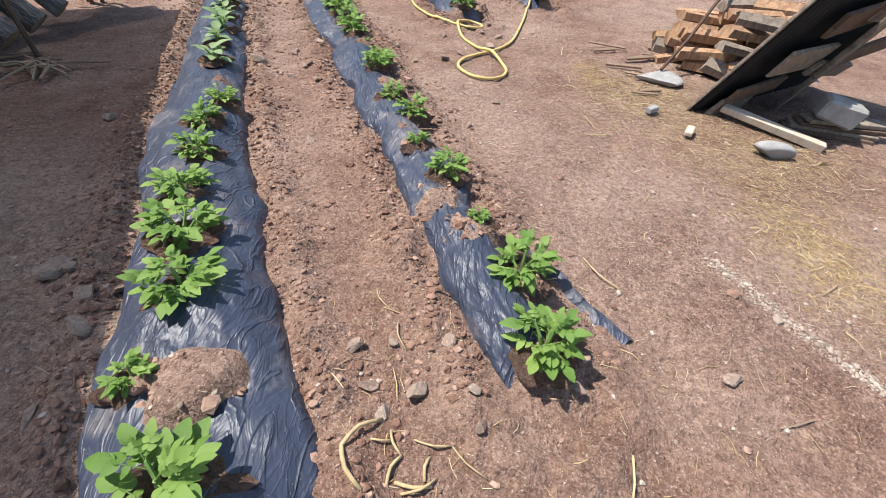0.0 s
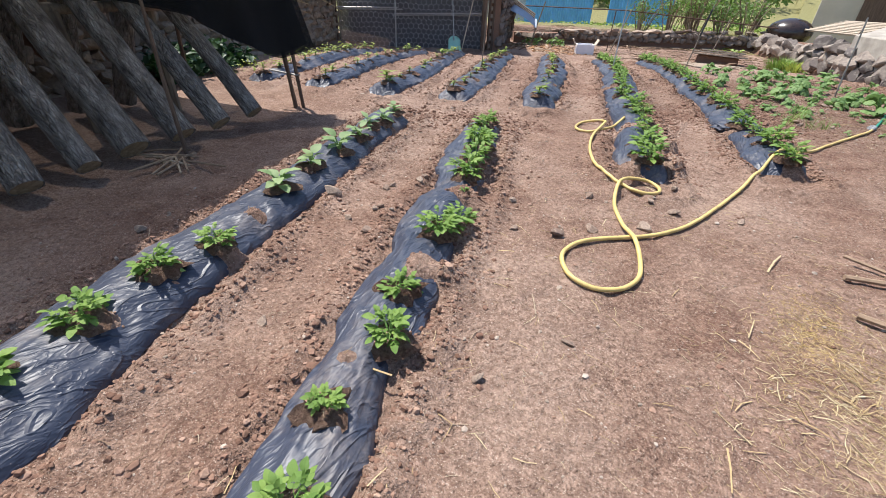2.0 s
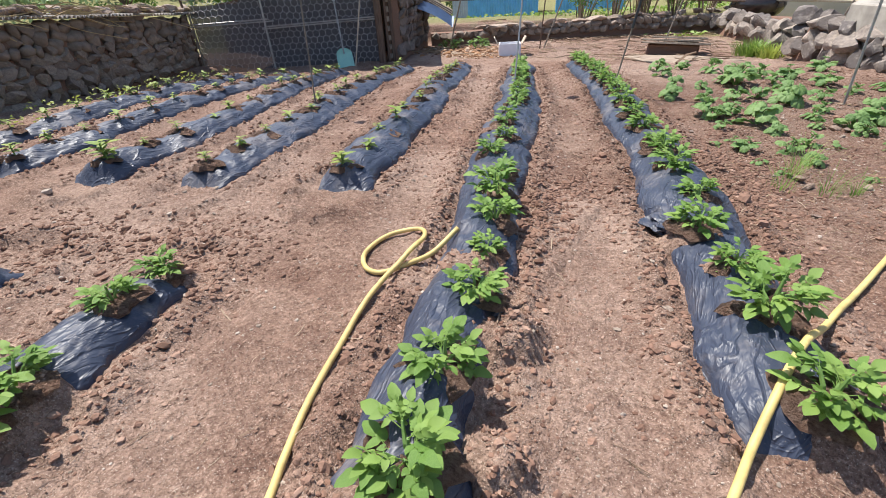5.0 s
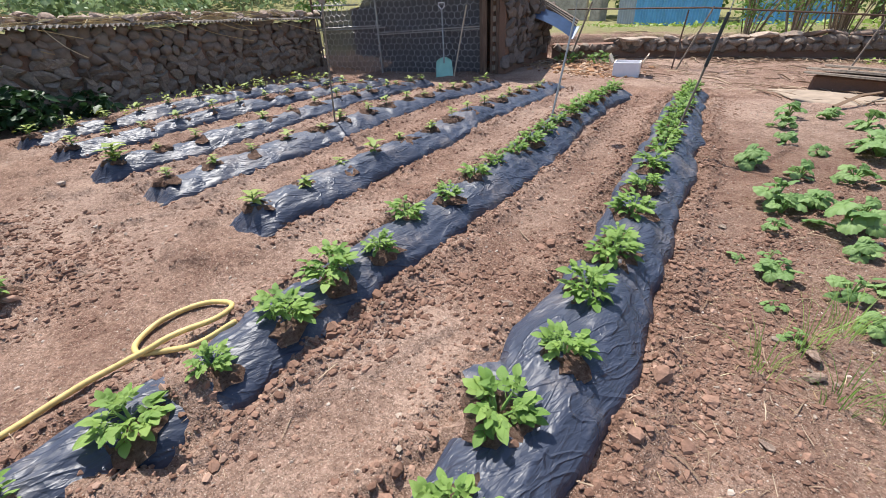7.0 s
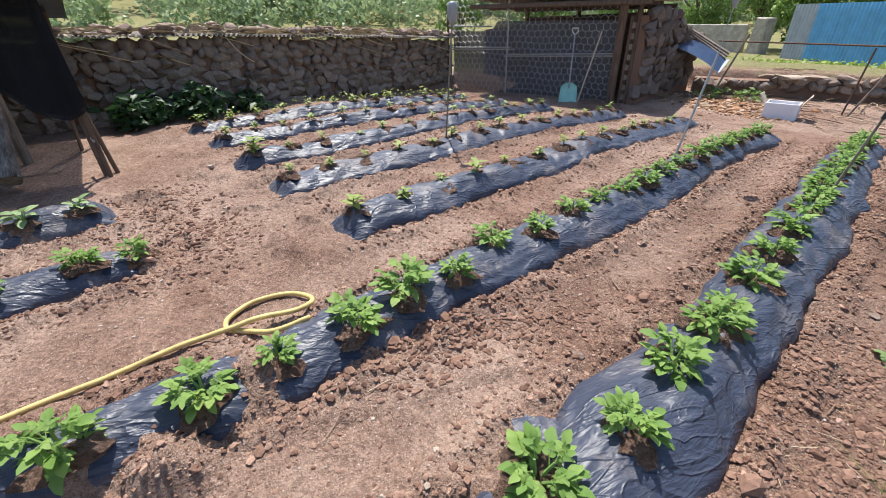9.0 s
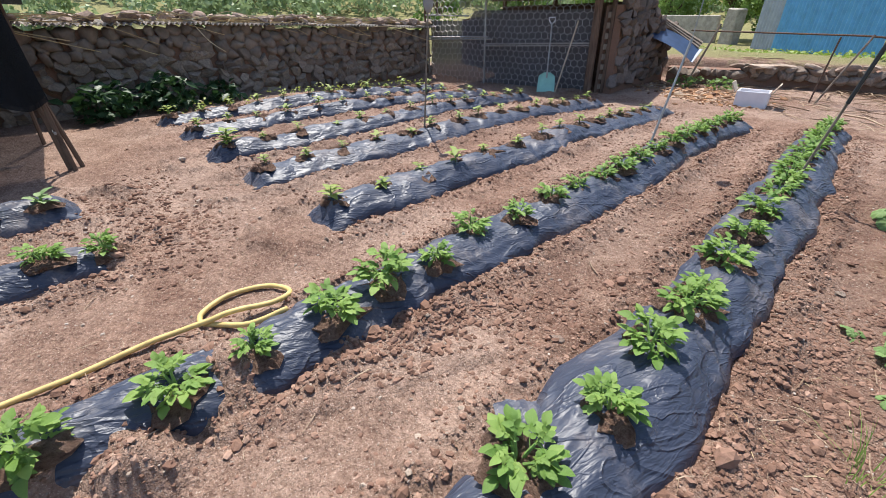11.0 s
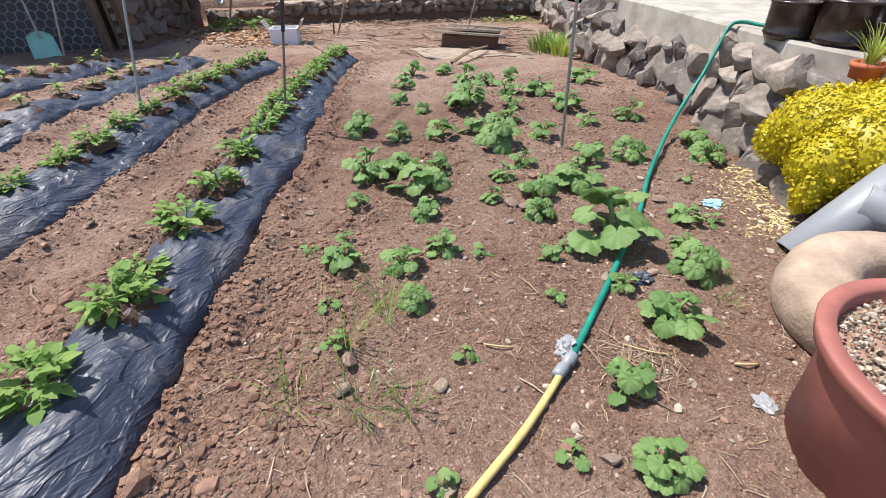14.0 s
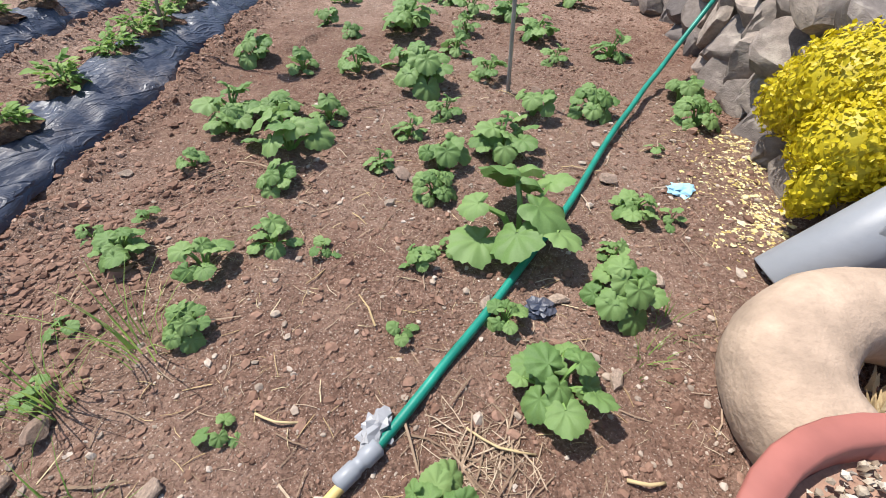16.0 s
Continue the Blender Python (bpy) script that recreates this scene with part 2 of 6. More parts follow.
GREY_WOOD = wood_material("weathered_wood", (0.13, 0.10, 0.08), (0.33, 0.27, 0.21))
BROWN_WOOD = wood_material("brown_wood", (0.09, 0.055, 0.04), (0.18, 0.12, 0.085))
SPLIT_WOOD = wood_material("split_wood", (0.20, 0.10, 0.055), (0.50, 0.32, 0.19))
PALE_WOOD = wood_material("pale_wood", (0.48, 0.38, 0.28), (0.66, 0.56, 0.44))
CONCRETE = plain("old_concrete", (0.40, 0.36, 0.31), 0.9, spec=0.2, vary=0.35, scale=4, bump=0.4)
CLAY = plain("sandy_clay", (0.40, 0.30, 0.225), 0.95, spec=0.1, vary=0.3, scale=9, bump=1.0)
POT_RED = plain("red_brown_plastic", (0.33, 0.115, 0.092), 0.62, vary=0.3, scale=4)
POT_ORANGE = plain("terracotta", (0.50, 0.13, 0.05), 0.7, vary=0.2)
PIPE_GREY = plain("grey_pvc", (0.25, 0.26, 0.28), 0.45, vary=0.12, scale=5)
STEEL = plain("galvanised_steel", (0.36, 0.35, 0.34), 0.5, 0.6, vary=0.3)
RUST = plain("rusty_steel", (0.11, 0.065, 0.045), 0.8, 0.2, vary=0.4, scale=30)
WIRE = plain("fence_wire", (0.46, 0.44, 0.44), 0.5, 0.5)
BLUE_SHEET = plain("blue_sheet", (0.14, 0.40, 0.68), 0.45, vary=0.2, scale=2)
GREY_SHEET = plain("grey_sheet", (0.38, 0.42, 0.48), 0.45, vary=0.2, scale=2)
TARP_BLUE = plain("navy_tarp", (0.035, 0.06, 0.12), 0.35, vary=0.3)
SLATE_SHEET = plain("corrugated_roofing", (0.34, 0.30, 0.26), 0.9, vary=0.35, scale=6, bump=0.4)
DARK_SHEET = plain("dark_roofing", (0.016, 0.016, 0.017), 0.85, vary=0.35, scale=6)
WHITE = plain("white_card", (0.72, 0.71, 0.74), 0.7, vary=0.06)
MINT = plain("mint_plastic", (0.30, 0.58, 0.50), 0.45, vary=0.1)
JAR = plain("glazed_jar", (0.035, 0.022, 0.018), 0.22, spec=0.6, vary=0.4)
BEIGE = plain("beige_render", (0.52, 0.45, 0.36), 0.9, vary=0.12, scale=2)
BLACK_PL = plain("black_plastic", (0.03, 0.03, 0.032), 0.4)
LIGHT_BLUE = plain("blue_wrapper", (0.35, 0.62, 0.78), 0.4, vary=0.2)
CLEAR = plain("clear_plastic", (0.30, 0.30, 0.31), 0.25, vary=0.1)
SLAB = plain("pale_slab", (0.31, 0.30, 0.285), 0.9, vary=0.25, scale=14, bump=0.4)
NET = Mat("shade_net", rough=0.85, spec=0.2).color((0.012, 0.012, 0.014))
NET.holes(NET.ramp(NET.voronoi(90, "DISTANCE_TO_EDGE"), (0.0, 1.0), (0.30, 0.74)))
NET = NET.m
COOP_NET = Mat("coop_net", rough=0.9, spec=0.2).color((0.115, 0.108, 0.112))
COOP_NET.holes(COOP_NET.ramp(COOP_NET.voronoi(60, "DISTANCE_TO_EDGE"), (0.0, 1.0), (0.30, 0.8)))
COOP_NET = COOP_NET.m


# ---- mesh helpers ----
def data(name, verts, faces, smooth=False):
    me = bpy.data.meshes.new(name)
    me.from_pydata([tuple(map(float, v)) for v in verts], [], [tuple(map(int, f)) for f in faces])
    me.polygons.foreach_set("use_smooth", [smooth] * len(me.polygons))
    me.update()
    return me


class Bag:
    """Collects loose pieces into one mesh."""

    def __init__(self):
        self.v, self.f, self.n = [], [], 0

    def add(self, v, f):
        self.v.append(np.asarray(v, float).reshape(-1, 3))
        self.f.extend([tuple(i + self.n for i in face) for face in f])
        self.n += len(self.v[-1])
        return self

    def put(self, name, mat, parent=None, label="", smooth=False, at=None):
        me = data(name, np.concatenate(self.v), self.f, smooth)
        return place(name, me, mat, parent, label, at)


def place(name, me, mat, parent=None, label="", at=None):
    ob = new(name, me)
    if mat and not me.materials:
        me.materials.append(mat)
    if parent:
        ob.parent = parent
    if at is not None:
        ob.matrix_basis = at
    if label:
        tagged(ob, label=label)
    return ob


def thing(name, label, category, at=None, group="", kind=""):
    ob = new(name)
    ob.empty_display_size = 0.1
    if at is not None:
        ob.matrix_basis = at
    return tagged(ob, label, category, group, kind)


def frame_of(p, q):
    """A pose at p whose z axis points to q."""
    p, q = Vector(p), Vector(q)
    return Matrix.Translation(p) @ (q - p).to_track_quat("Z", "Y").to_matrix().to_4x4()


def tube(pts, radius, sides=8, cap=True):
    """A round bar along pts; radius is one number or one for each point."""
    pts = [Vector(p) for p in pts]
    rad = [radius] * len(pts) if isinstance(radius, (int, float)) else radius
    v, f = [], []
    ref = None
    for i, p in enumerate(pts):
        d = (pts[min(i + 1, len(pts) - 1)] - pts[max(i - 1, 0)]).normalized()
        if ref is None:
            ref = d.orthogonal().normalized()
        ref = (ref - d * ref.dot(d)).normalized()
        side = d.cross(ref)
        for k in range(sides):
            a = 2 * math.pi * k / sides
            v.append(p + (ref * math.cos(a) + side * math.sin(a)) * rad[i])
    for i in range(len(pts) - 1):
        for k in range(sides):
            k2 = (k + 1) % sides
            f.append((i * sides + k, i * sides + k2, (i + 1) * sides + k2, (i + 1) * sides + k))
    if cap:
        f.append(tuple(reversed(range(sides))))
        f.append(tuple(range((len(pts) - 1) * sides, len(pts) * sides)))
    return np.array([tuple(p) for p in v]), f


def curve_through(pts, step=0.05):
    """A smooth line through the given points."""
    p = np.array([(*q, 0) if len(q) == 2 else q for q in pts], float)
    p = np.vstack([2 * p[0] - p[1], p, 2 * p[-1] - p[-2]])
    out = []
    for i in range(1, len(p) - 2):
        a, b, c, d = p[i - 1:i + 3]
        n = max(2, int(np.linalg.norm(c - b) / step))
        for t in np.arange(n) / n:
            out.append(0.5 * (2 * b + (c - a) * t + (2 * a - 5 * b + 4 * c - d) * t * t + (3 * b - a - 3 * c + d) * t ** 3))
    out.append(p[-2])
    return np.array(out)


def turned(profile, sides=28):
    """A surface of revolution about z from (radius, height) pairs."""
    v, f = [], []
    for r, z in profile:
        for k in range(sides):
            a = 2 * math.pi * k / sides
            v.append((r * math.cos(a), r * math.sin(a), z))
    for i in range(len(profile) - 1):
        for k in range(sides):
            k2 = (k + 1) % sides
            f.append((i * sides + k, i * sides + k2, (i + 1) * sides + k2, (i + 1) * sides + k))
    f.append(tuple(reversed(range(sides))))
    f.append(tuple(range((len(profile) - 1) * sides, len(profile) * sides)))
    return np.array(v), f


def block(sx, sy, sz, bevel=0.01, seed=None, rough=0.0):
    """A box with bevelled edges, its base at z = 0, and uneven corners if rough."""
    bm = bmesh.new()
    bmesh.ops.create_cube(bm, size=1)
    r = np.random.default_rng(seed or 1)
    for v in bm.verts:
        v.co = Vector((v.co.x * sx, v.co.y * sy, (v.co.z + 0.5) * sz))
        if rough:
            v.co += Vector(r.normal(0, rough, 3))
    if bevel:
        bmesh.ops.bevel(bm, geom=list(bm.edges), offset=bevel, segments=1, affect="EDGES")
    out = np.array([tuple(v.co) for v in bm.verts]), [tuple(v.index for v in f.verts) for f in (bm.verts.index_update(), bm.faces)[1]]
    bm.free()
    return out


def moved(vf, m):
    v, f = vf
    m = np.array(m)
    return np.asarray(v) @ m[:3, :3].T + m[:3, 3], f


def rock(seed, sub=2, cuts=7, rough=0.08):
    """An angular stone about 1 across."""
    r = np.random.default_rng(seed)
    bm = bmesh.new()
    bmesh.ops.create_icosphere(bm, subdivisions=sub, radius=0.62)
    v = np.array([tuple(p.co) for p in bm.verts])
    f = [tuple(q.index for q in face.verts) for face in bm.faces]
    bm.free()
    for _ in range(cuts):
        d = r.normal(0, 1, 3)
        d /= np.linalg.norm(d)
        k = v @ d - r.uniform(0.26, 0.44)
        v = v - np.where(k > 0, k, 0)[:, None] * d
    if sub > 2:
        w = r.normal(0, 1, (3, 3)) * 7
        v = v * (1 + rough * 0.45 * np.sin(v @ w.T + r.uniform(0, 6, 3)).sum(1) / 1.7)[:, None]
    v += r.normal(0, rough * (0.12 if sub > 2 else 0.25), v.shape)
    return v, f


def edged(me, degrees=24):
    """Keeps the sharper edges of a smooth mesh crisp."""
    me.set_sharp_from_angle(angle=radians(degrees))
    return me


def lattice(x, y, seed):
    """Smooth random heights in -1..1, one for each whole step of x and y."""
    table = np.random.default_rng(seed).uniform(-1, 1, (257, 257))
    xi, yi = np.floor(x).astype(int), np.floor(y).astype(int)
    fx, fy = x - xi, y - yi
    fx, fy = fx * fx * (3 - 2 * fx), fy * fy * (3 - 2 * fy)
    xi, yi = xi % 256, yi % 256
    a, b = table[xi, yi], table[xi + 1, yi]
    c, d = table[xi, yi + 1], table[xi + 1, yi + 1]
    return a + (b - a) * fx + (c - a) * fy + (a - b - c + d) * fx * fy


# ---- the plan ----
BEDS = {
    "a": dict(line=[(-0.06, -0.9), (-0.545, 0.3), (-0.83, 0.91), (-1.11, 1.47), (-1.41, 2.15), (-1.76, 3.03), (-2.05, 3.75), (-2.32, 4.42), (-2.58, 5.15)],
              wide=[0.285, 0.285, 0.27, 0.262, 0.25, 0.235, 0.23, 0.23, 0.22], high=0.14, soft=0.05),
    "b": dict(line=[(0.36, 0.70), (0.20, 1.15), (0.05, 1.5), (-0.14, 2.01), (-0.32, 2.44), (-0.47, 2.77), (-0.67, 3.2), (-0.95, 4.0), (-1.27, 4.68), (-1.66, 5.55)],
              wide=[0.15, 0.17, 0.17, 0.165, 0.165, 0.175, 0.19, 0.20, 0.20, 0.19], high=0.115, soft=0.09),
    "c": dict(line=[(0.1, 5.07), (-0.13, 5.6), (-0.39, 6.4), (-0.63, 7.05), (-0.88, 7.7), (-1.25, 8.8), (-1.62, 9.8), (-2.15, 11.0), (-2.75, 12.4)],
              wide=[0.22, 0.205, 0.19, 0.20, 0.22, 0.235, 0.23, 0.22, 0.21], high=0.135, soft=0.075),
    "d": dict(line=[(1.0, 5.85), (0.82, 6.4), (0.52, 7.2), (0.22, 8.05), (-0.13, 8.87), (-0.6, 10.0), (-1.25, 11.4), (-2.0, 13.2)],
              wide=[0.22, 0.23, 0.23, 0.225, 0.225, 0.22, 0.22, 0.21], high=0.135, soft=0.06),
    "e": dict(line=[(-1.62, 6.62), (-1.98, 7.7), (-2.55, 9.2), (-3.2, 10.7), (-3.98, 12.4)], wide=[0.235], high=0.125, soft=0.07),
    "f": dict(line=[(-2.60, 6.18), (-3.15, 7.75), (-4.0, 9.8), (-4.95, 11.9)], wide=[0.22559999999999997], high=0.125, soft=0.08),
    "g": dict(line=[(-3.5, 5.85), (-4.1, 7.7), (-4.95, 9.4), (-5.8, 11.0)], wide=[0.2162], high=0.125, soft=0.08),
    "h": dict(line=[(-4.42, 5.5), (-5.05, 7.2), (-5.85, 9.1), (-6.5, 10.55)], wide=[0.20679999999999998], high=0.12, soft=0.08),
    "i": dict(line=[(-5.28, 5.15), (-5.95, 6.9), (-6.8, 8.6), (-7.55, 10.1)], wide=[0.20679999999999998], high=0.12, soft=0.08),
}
for b in BEDS.values():
    b["path"] = curve_through(b["line"], 0.03)[:, :2]
    b["run"] = np.concatenate([[0], np.cumsum(np.linalg.norm(np.diff(b["path"], axis=0), axis=1))])
    knots = np.concatenate([[0], np.cumsum(np.linalg.norm(np.diff(np.array(b["line"]), axis=0), axis=1))])
    b["halves"] = np.interp(b["run"] / b["run"][-1], knots / knots[-1], b["wide"] * len(knots) if len(b["wide"]) == 1 else b["wide"])


def half_at(b, s):
    """Half the width of a bed at s metres along it."""
    return np.interp(s, b["run"], b["halves"])



# plants: x, y, spread in metres
PLANTS = {
    "a": [(-0.57, 0.30, 0.32), (-0.84, 0.60, 0.15), (-0.86, 0.93, 0.29), (-1.0, 1.19, 0.31), (-1.13, 1.47, 0.28), (-1.23, 1.80, 0.24), (-1.36, 2.13, 0.22),
          (-1.40, 2.44, 0.20), (-1.72, 3.05, 0.24), (-1.86, 3.42, 0.2), (-1.97, 3.78, 0.26), (-2.11, 4.13, 0.22), (-2.27, 4.42, 0.18), (-2.31, 4.65, 0.2), (-2.42, 4.94, 0.18)],
    "b": [(0.36, 0.84, 0.28), (0.31, 1.20, 0.30), (0.14, 1.48, 0.11), (0.0, 1.83, 0.22), (-0.18, 2.11, 0.15), (-0.25, 2.49, 0.22), (-0.41, 2.73, 0.2),
          (-0.61, 3.29, 0.26), (-0.59, 3.46, 0.24), (-0.77, 3.79, 0.08), (-0.94, 4.07, 0.28), (-1.05, 4.36, 0.28), (-1.20, 4.65, 0.32), (-1.30, 4.82, 0.26), (-1.50, 5.22, 0.26), (-1.59, 5.47, 0.22)],
    "c": [(0.02, 5.28, 0.34), (-0.08, 5.62, 0.30), (-0.18, 6.02, 0.26), (-0.27, 6.28, 0.18), (-0.38, 6.60, 0.30), (-0.53, 6.88, 0.32), (-0.61, 7.18, 0.2), (-0.86, 7.50, 0.24),
          (-0.90, 7.84, 0.2), (-1.08, 8.22, 0.26), (-1.17, 8.5, 0.22), (-1.25, 8.80, 0.24), (-1.35, 9.08, 0.26), (-1.46, 9.38, 0.24), (-1.58, 9.7, 0.24), (-1.73, 10.05, 0.26),
          (-1.90, 10.4, 0.26), (-2.05, 10.75, 0.26), (-2.2, 11.1, 0.26), (-2.38, 11.5, 0.26), (-2.52, 11.82, 0.26), (-2.65, 12.15, 0.26)],
    "d": [(0.96, 6.05, 0.30), (0.82, 6.44, 0.34), (0.70, 6.68, 0.24), (0.53, 6.98, 0.28), (0.49, 7.35, 0.25), (0.32, 7.70, 0.28), (0.20, 8.04, 0.28), (0.12, 8.2, 0.2),
          (-0.01, 8.52, 0.28), (-0.17, 8.90, 0.28), (-0.34, 9.28, 0.27), (-0.49, 9.65, 0.27), (-0.6, 9.9, 0.25), (-0.70, 10.13, 0.27), (-0.85, 10.45, 0.26), (-0.97, 10.72, 0.26),
          (-1.1, 11.05, 0.26), (-1.25, 11.38, 0.27), (-1.4, 11.7, 0.26), (-1.53, 12.0, 0.26), (-1.68, 12.35, 0.26), (-1.84, 12.72, 0.27), (-1.95, 12.98, 0.26)],
}
# bare patches of soil thrown on the film: x, y, radius
PATCHES = [(-0.66, 0.60, 0.15), (-0.78, 3.78, 0.13), (-1.55, 2.75, 0.09), (-0.05, 1.62, 0.14), (-0.45, 2.95, 0.14), (0.1, 1.4, 0.12), (0.2, 5.45, 0.1), (-0.3, 6.2, 0.16),
           (-0.3, 2.3, 0.1), (0.0, 5.9, 0.13), (-1.15, 8.1, 0.12), (-0.05, 5.1, 0.12)]


# holes of the young seedlings in the far beds
SEED_HOLES = [(*BEDS[key]["path"][i], 0.09) for key in "efghi" for i in range(8, len(BEDS[key]["path"]) - 4, 13)]


def slope(x, y):
    s = -0.5 * x + 0.866 * y
    u = np.clip((s - 9) / 4.5, 0, 1)
    return -0.26 * u * u * (3 - 2 * u) * np.clip((x + 10.2) / 1.5, 0.35, 1)


def bed_distance(x, y, b):
    """Distance from a bed's line, and the place along it in metres."""
    path = b["path"][np.linspace(0, len(b["path"]) - 1, 18).astype(int)]
    best, where = np.full(x.shape, 1e9), np.zeros(x.shape)
    run = 0.0
    for p, q in zip(path[:-1], path[1:]):
        d = q - p
        size = float(np.hypot(*d))
        k = np.clip(((x - p[0]) * d[0] + (y - p[1]) * d[1]) / size ** 2, 0, 1)
        dist = np.hypot(x - p[0] - k * d[0], y - p[1] - k * d[1])
        where = np.where(dist < best, run + k * size, where)
        best = np.minimum(best, dist)
        run += size
    return best, where, run


def smooth01(u):
    u = np.clip(u, 0, 1)
    return u * u * (3 - 2 * u)


def mound(x, y):
    """Height of the soil: slope, furrows, ridges beside the beds, and the soil under and on the film."""
    z = slope(x, y)
    near = np.hypot(x + 1, y - 7) < 16
    z = z + np.where(near, 0.016 * lattice(x * 1.7, y * 1.7, 1) + 0.009 * lattice(x * 6, y * 6, 2), 0)
    fine = 0.009 * lattice(x * 14, y * 14, 3) + 0.007 * lattice(x * 29, y * 29, 4)
    rough = np.full(x.shape, 0.35)
    for b in BEDS.values():
        lo, hi = b["path"].min(0) - 1.0, b["path"].max(0) + 1.0
        w = np.nonzero((x > lo[0]) & (x < hi[0]) & (y > lo[1]) & (y < hi[1]))[0]
        if not len(w):
            continue
        bx, by = x[w], y[w]
        d, s, run = bed_distance(bx, by, b)
        half = half_at(b, s)
        e = d - half
        z[w] += 0.040 * np.exp(-((e - 0.09) / 0.08) ** 2) * (1 + 0.7 * lattice(bx * 5, by * 5, 5))
        core = smooth01((half * 0.92 - d) / (half * 0.6)) * smooth01(s / 0.25) * smooth01((run - s) / 0.25)
        z[w] += core * (b["high"] - 0.075)
        rough[w] = np.where(e < -0.02, 0.15, np.maximum(rough[w], 1.3 * np.exp(-(e / 0.2) ** 2)))
    heap = np.zeros(x.shape)
    for px, py, r, up in [(p[0], p[1], 0.055 + 0.22 * p[2], 0.080) for ps in PLANTS.values() for p in ps] + [(*p, 0.10) for p in PATCHES] + [(*p, 0.085) for p in SEED_HOLES]:
        w = np.nonzero((np.abs(x - px) < 2.2 * r) & (np.abs(y - py) < 2.2 * r))[0]
        if len(w):
            k = np.hypot(x[w] - px, y[w] - py) / r
            heap[w] = np.maximum(heap[w], up * smooth01((1.45 - k) / 1.15 + 0.35 * lattice(x[w] * 9, y[w] * 9, 6)))
    z = z + heap
    # the terraces behind the far wall and beside the rocks, and the hill
    far = -0.53 * x + 0.85 * y
    z = z + np.where(x < 0.6, 0.42 * smooth01((far - 16.75) / 0.25), 0)
    z = z - np.where(x < 0.6, 1.0 * smooth01((far - 18) / 11), 0)
    hill = np.hypot(x, y - 8)
    z = z + 34 * smooth01((hill - 34) / 120) * (0.75 + 0.35 * lattice(x / 33, y / 33, 8)) * smooth01((y * 0.8 - x * 0.5 + 12) / 40)
    return z + np.where(near, fine * rough * 2.0, 0)


def height(x, y):
    return float(mound(np.array([x]), np.array([y]))[0])


def bed_top(x, y):
    """Height of the film where a bed lies under the point."""
    top = np.full(x.shape, -9.0)
    for b in BEDS.values():
        d, s, run = bed_distance(x, y, b)
        e = smooth01(np.minimum(s, run - s) / 0.22 + 0.05)
        half = half_at(b, s)
        z = slope(x, y) + b["high"] * (1 - np.clip(d / half, 0, 1) ** 2.6) * e
        top = np.where(d < half, np.maximum(top, z), top)
    return top


# ---- ground ----
def ground_sheet():
    out = 1.22 ** np.arange(1, 36) * 0.1
    xs = np.concatenate([-11 - np.cumsum(out)[::-1], np.arange(-11, -4.2, 0.08), np.arange(-4.2, 3.4, 0.028), np.arange(3.4, 6, 0.1), 6 + np.cumsum(out)])
    ys = np.concatenate([-1.0 - np.cumsum(out)[::-1], np.arange(-1.0, 0, 0.06), np.arange(0, 13.6, 0.028), np.arange(13.6, 20, 0.08), 20 + np.cumsum(out)])
    x, y = np.meshgrid(xs, ys, indexing="ij")
    z = mound(x.ravel(), y.ravel())
    v = np.stack([x.ravel(), y.ravel(), z], 1)
    n = len(ys)
    i, j = np.meshgrid(np.arange(len(xs) - 1), np.arange(n - 1), indexing="ij")
    a = (i * n + j).ravel()
    me = bpy.data.meshes.new("ground")
    f = np.stack([a, a + n, a + n + 1, a + 1], 1)
    me.vertices.add(len(v))
    me.vertices.foreach_set("co", v.ravel())
    me.loops.add(f.size)
    me.loops.foreach_set("vertex_index", f.ravel())
    me.polygons.add(len(f))
    me.polygons.foreach_set("loop_start", np.arange(0, f.size, 4))
    me.polygons.foreach_set("use_smooth", np.ones(len(f), bool))
    me.update()
    me.validate()
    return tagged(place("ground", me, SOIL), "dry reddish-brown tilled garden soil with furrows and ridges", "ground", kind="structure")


ground_sheet()


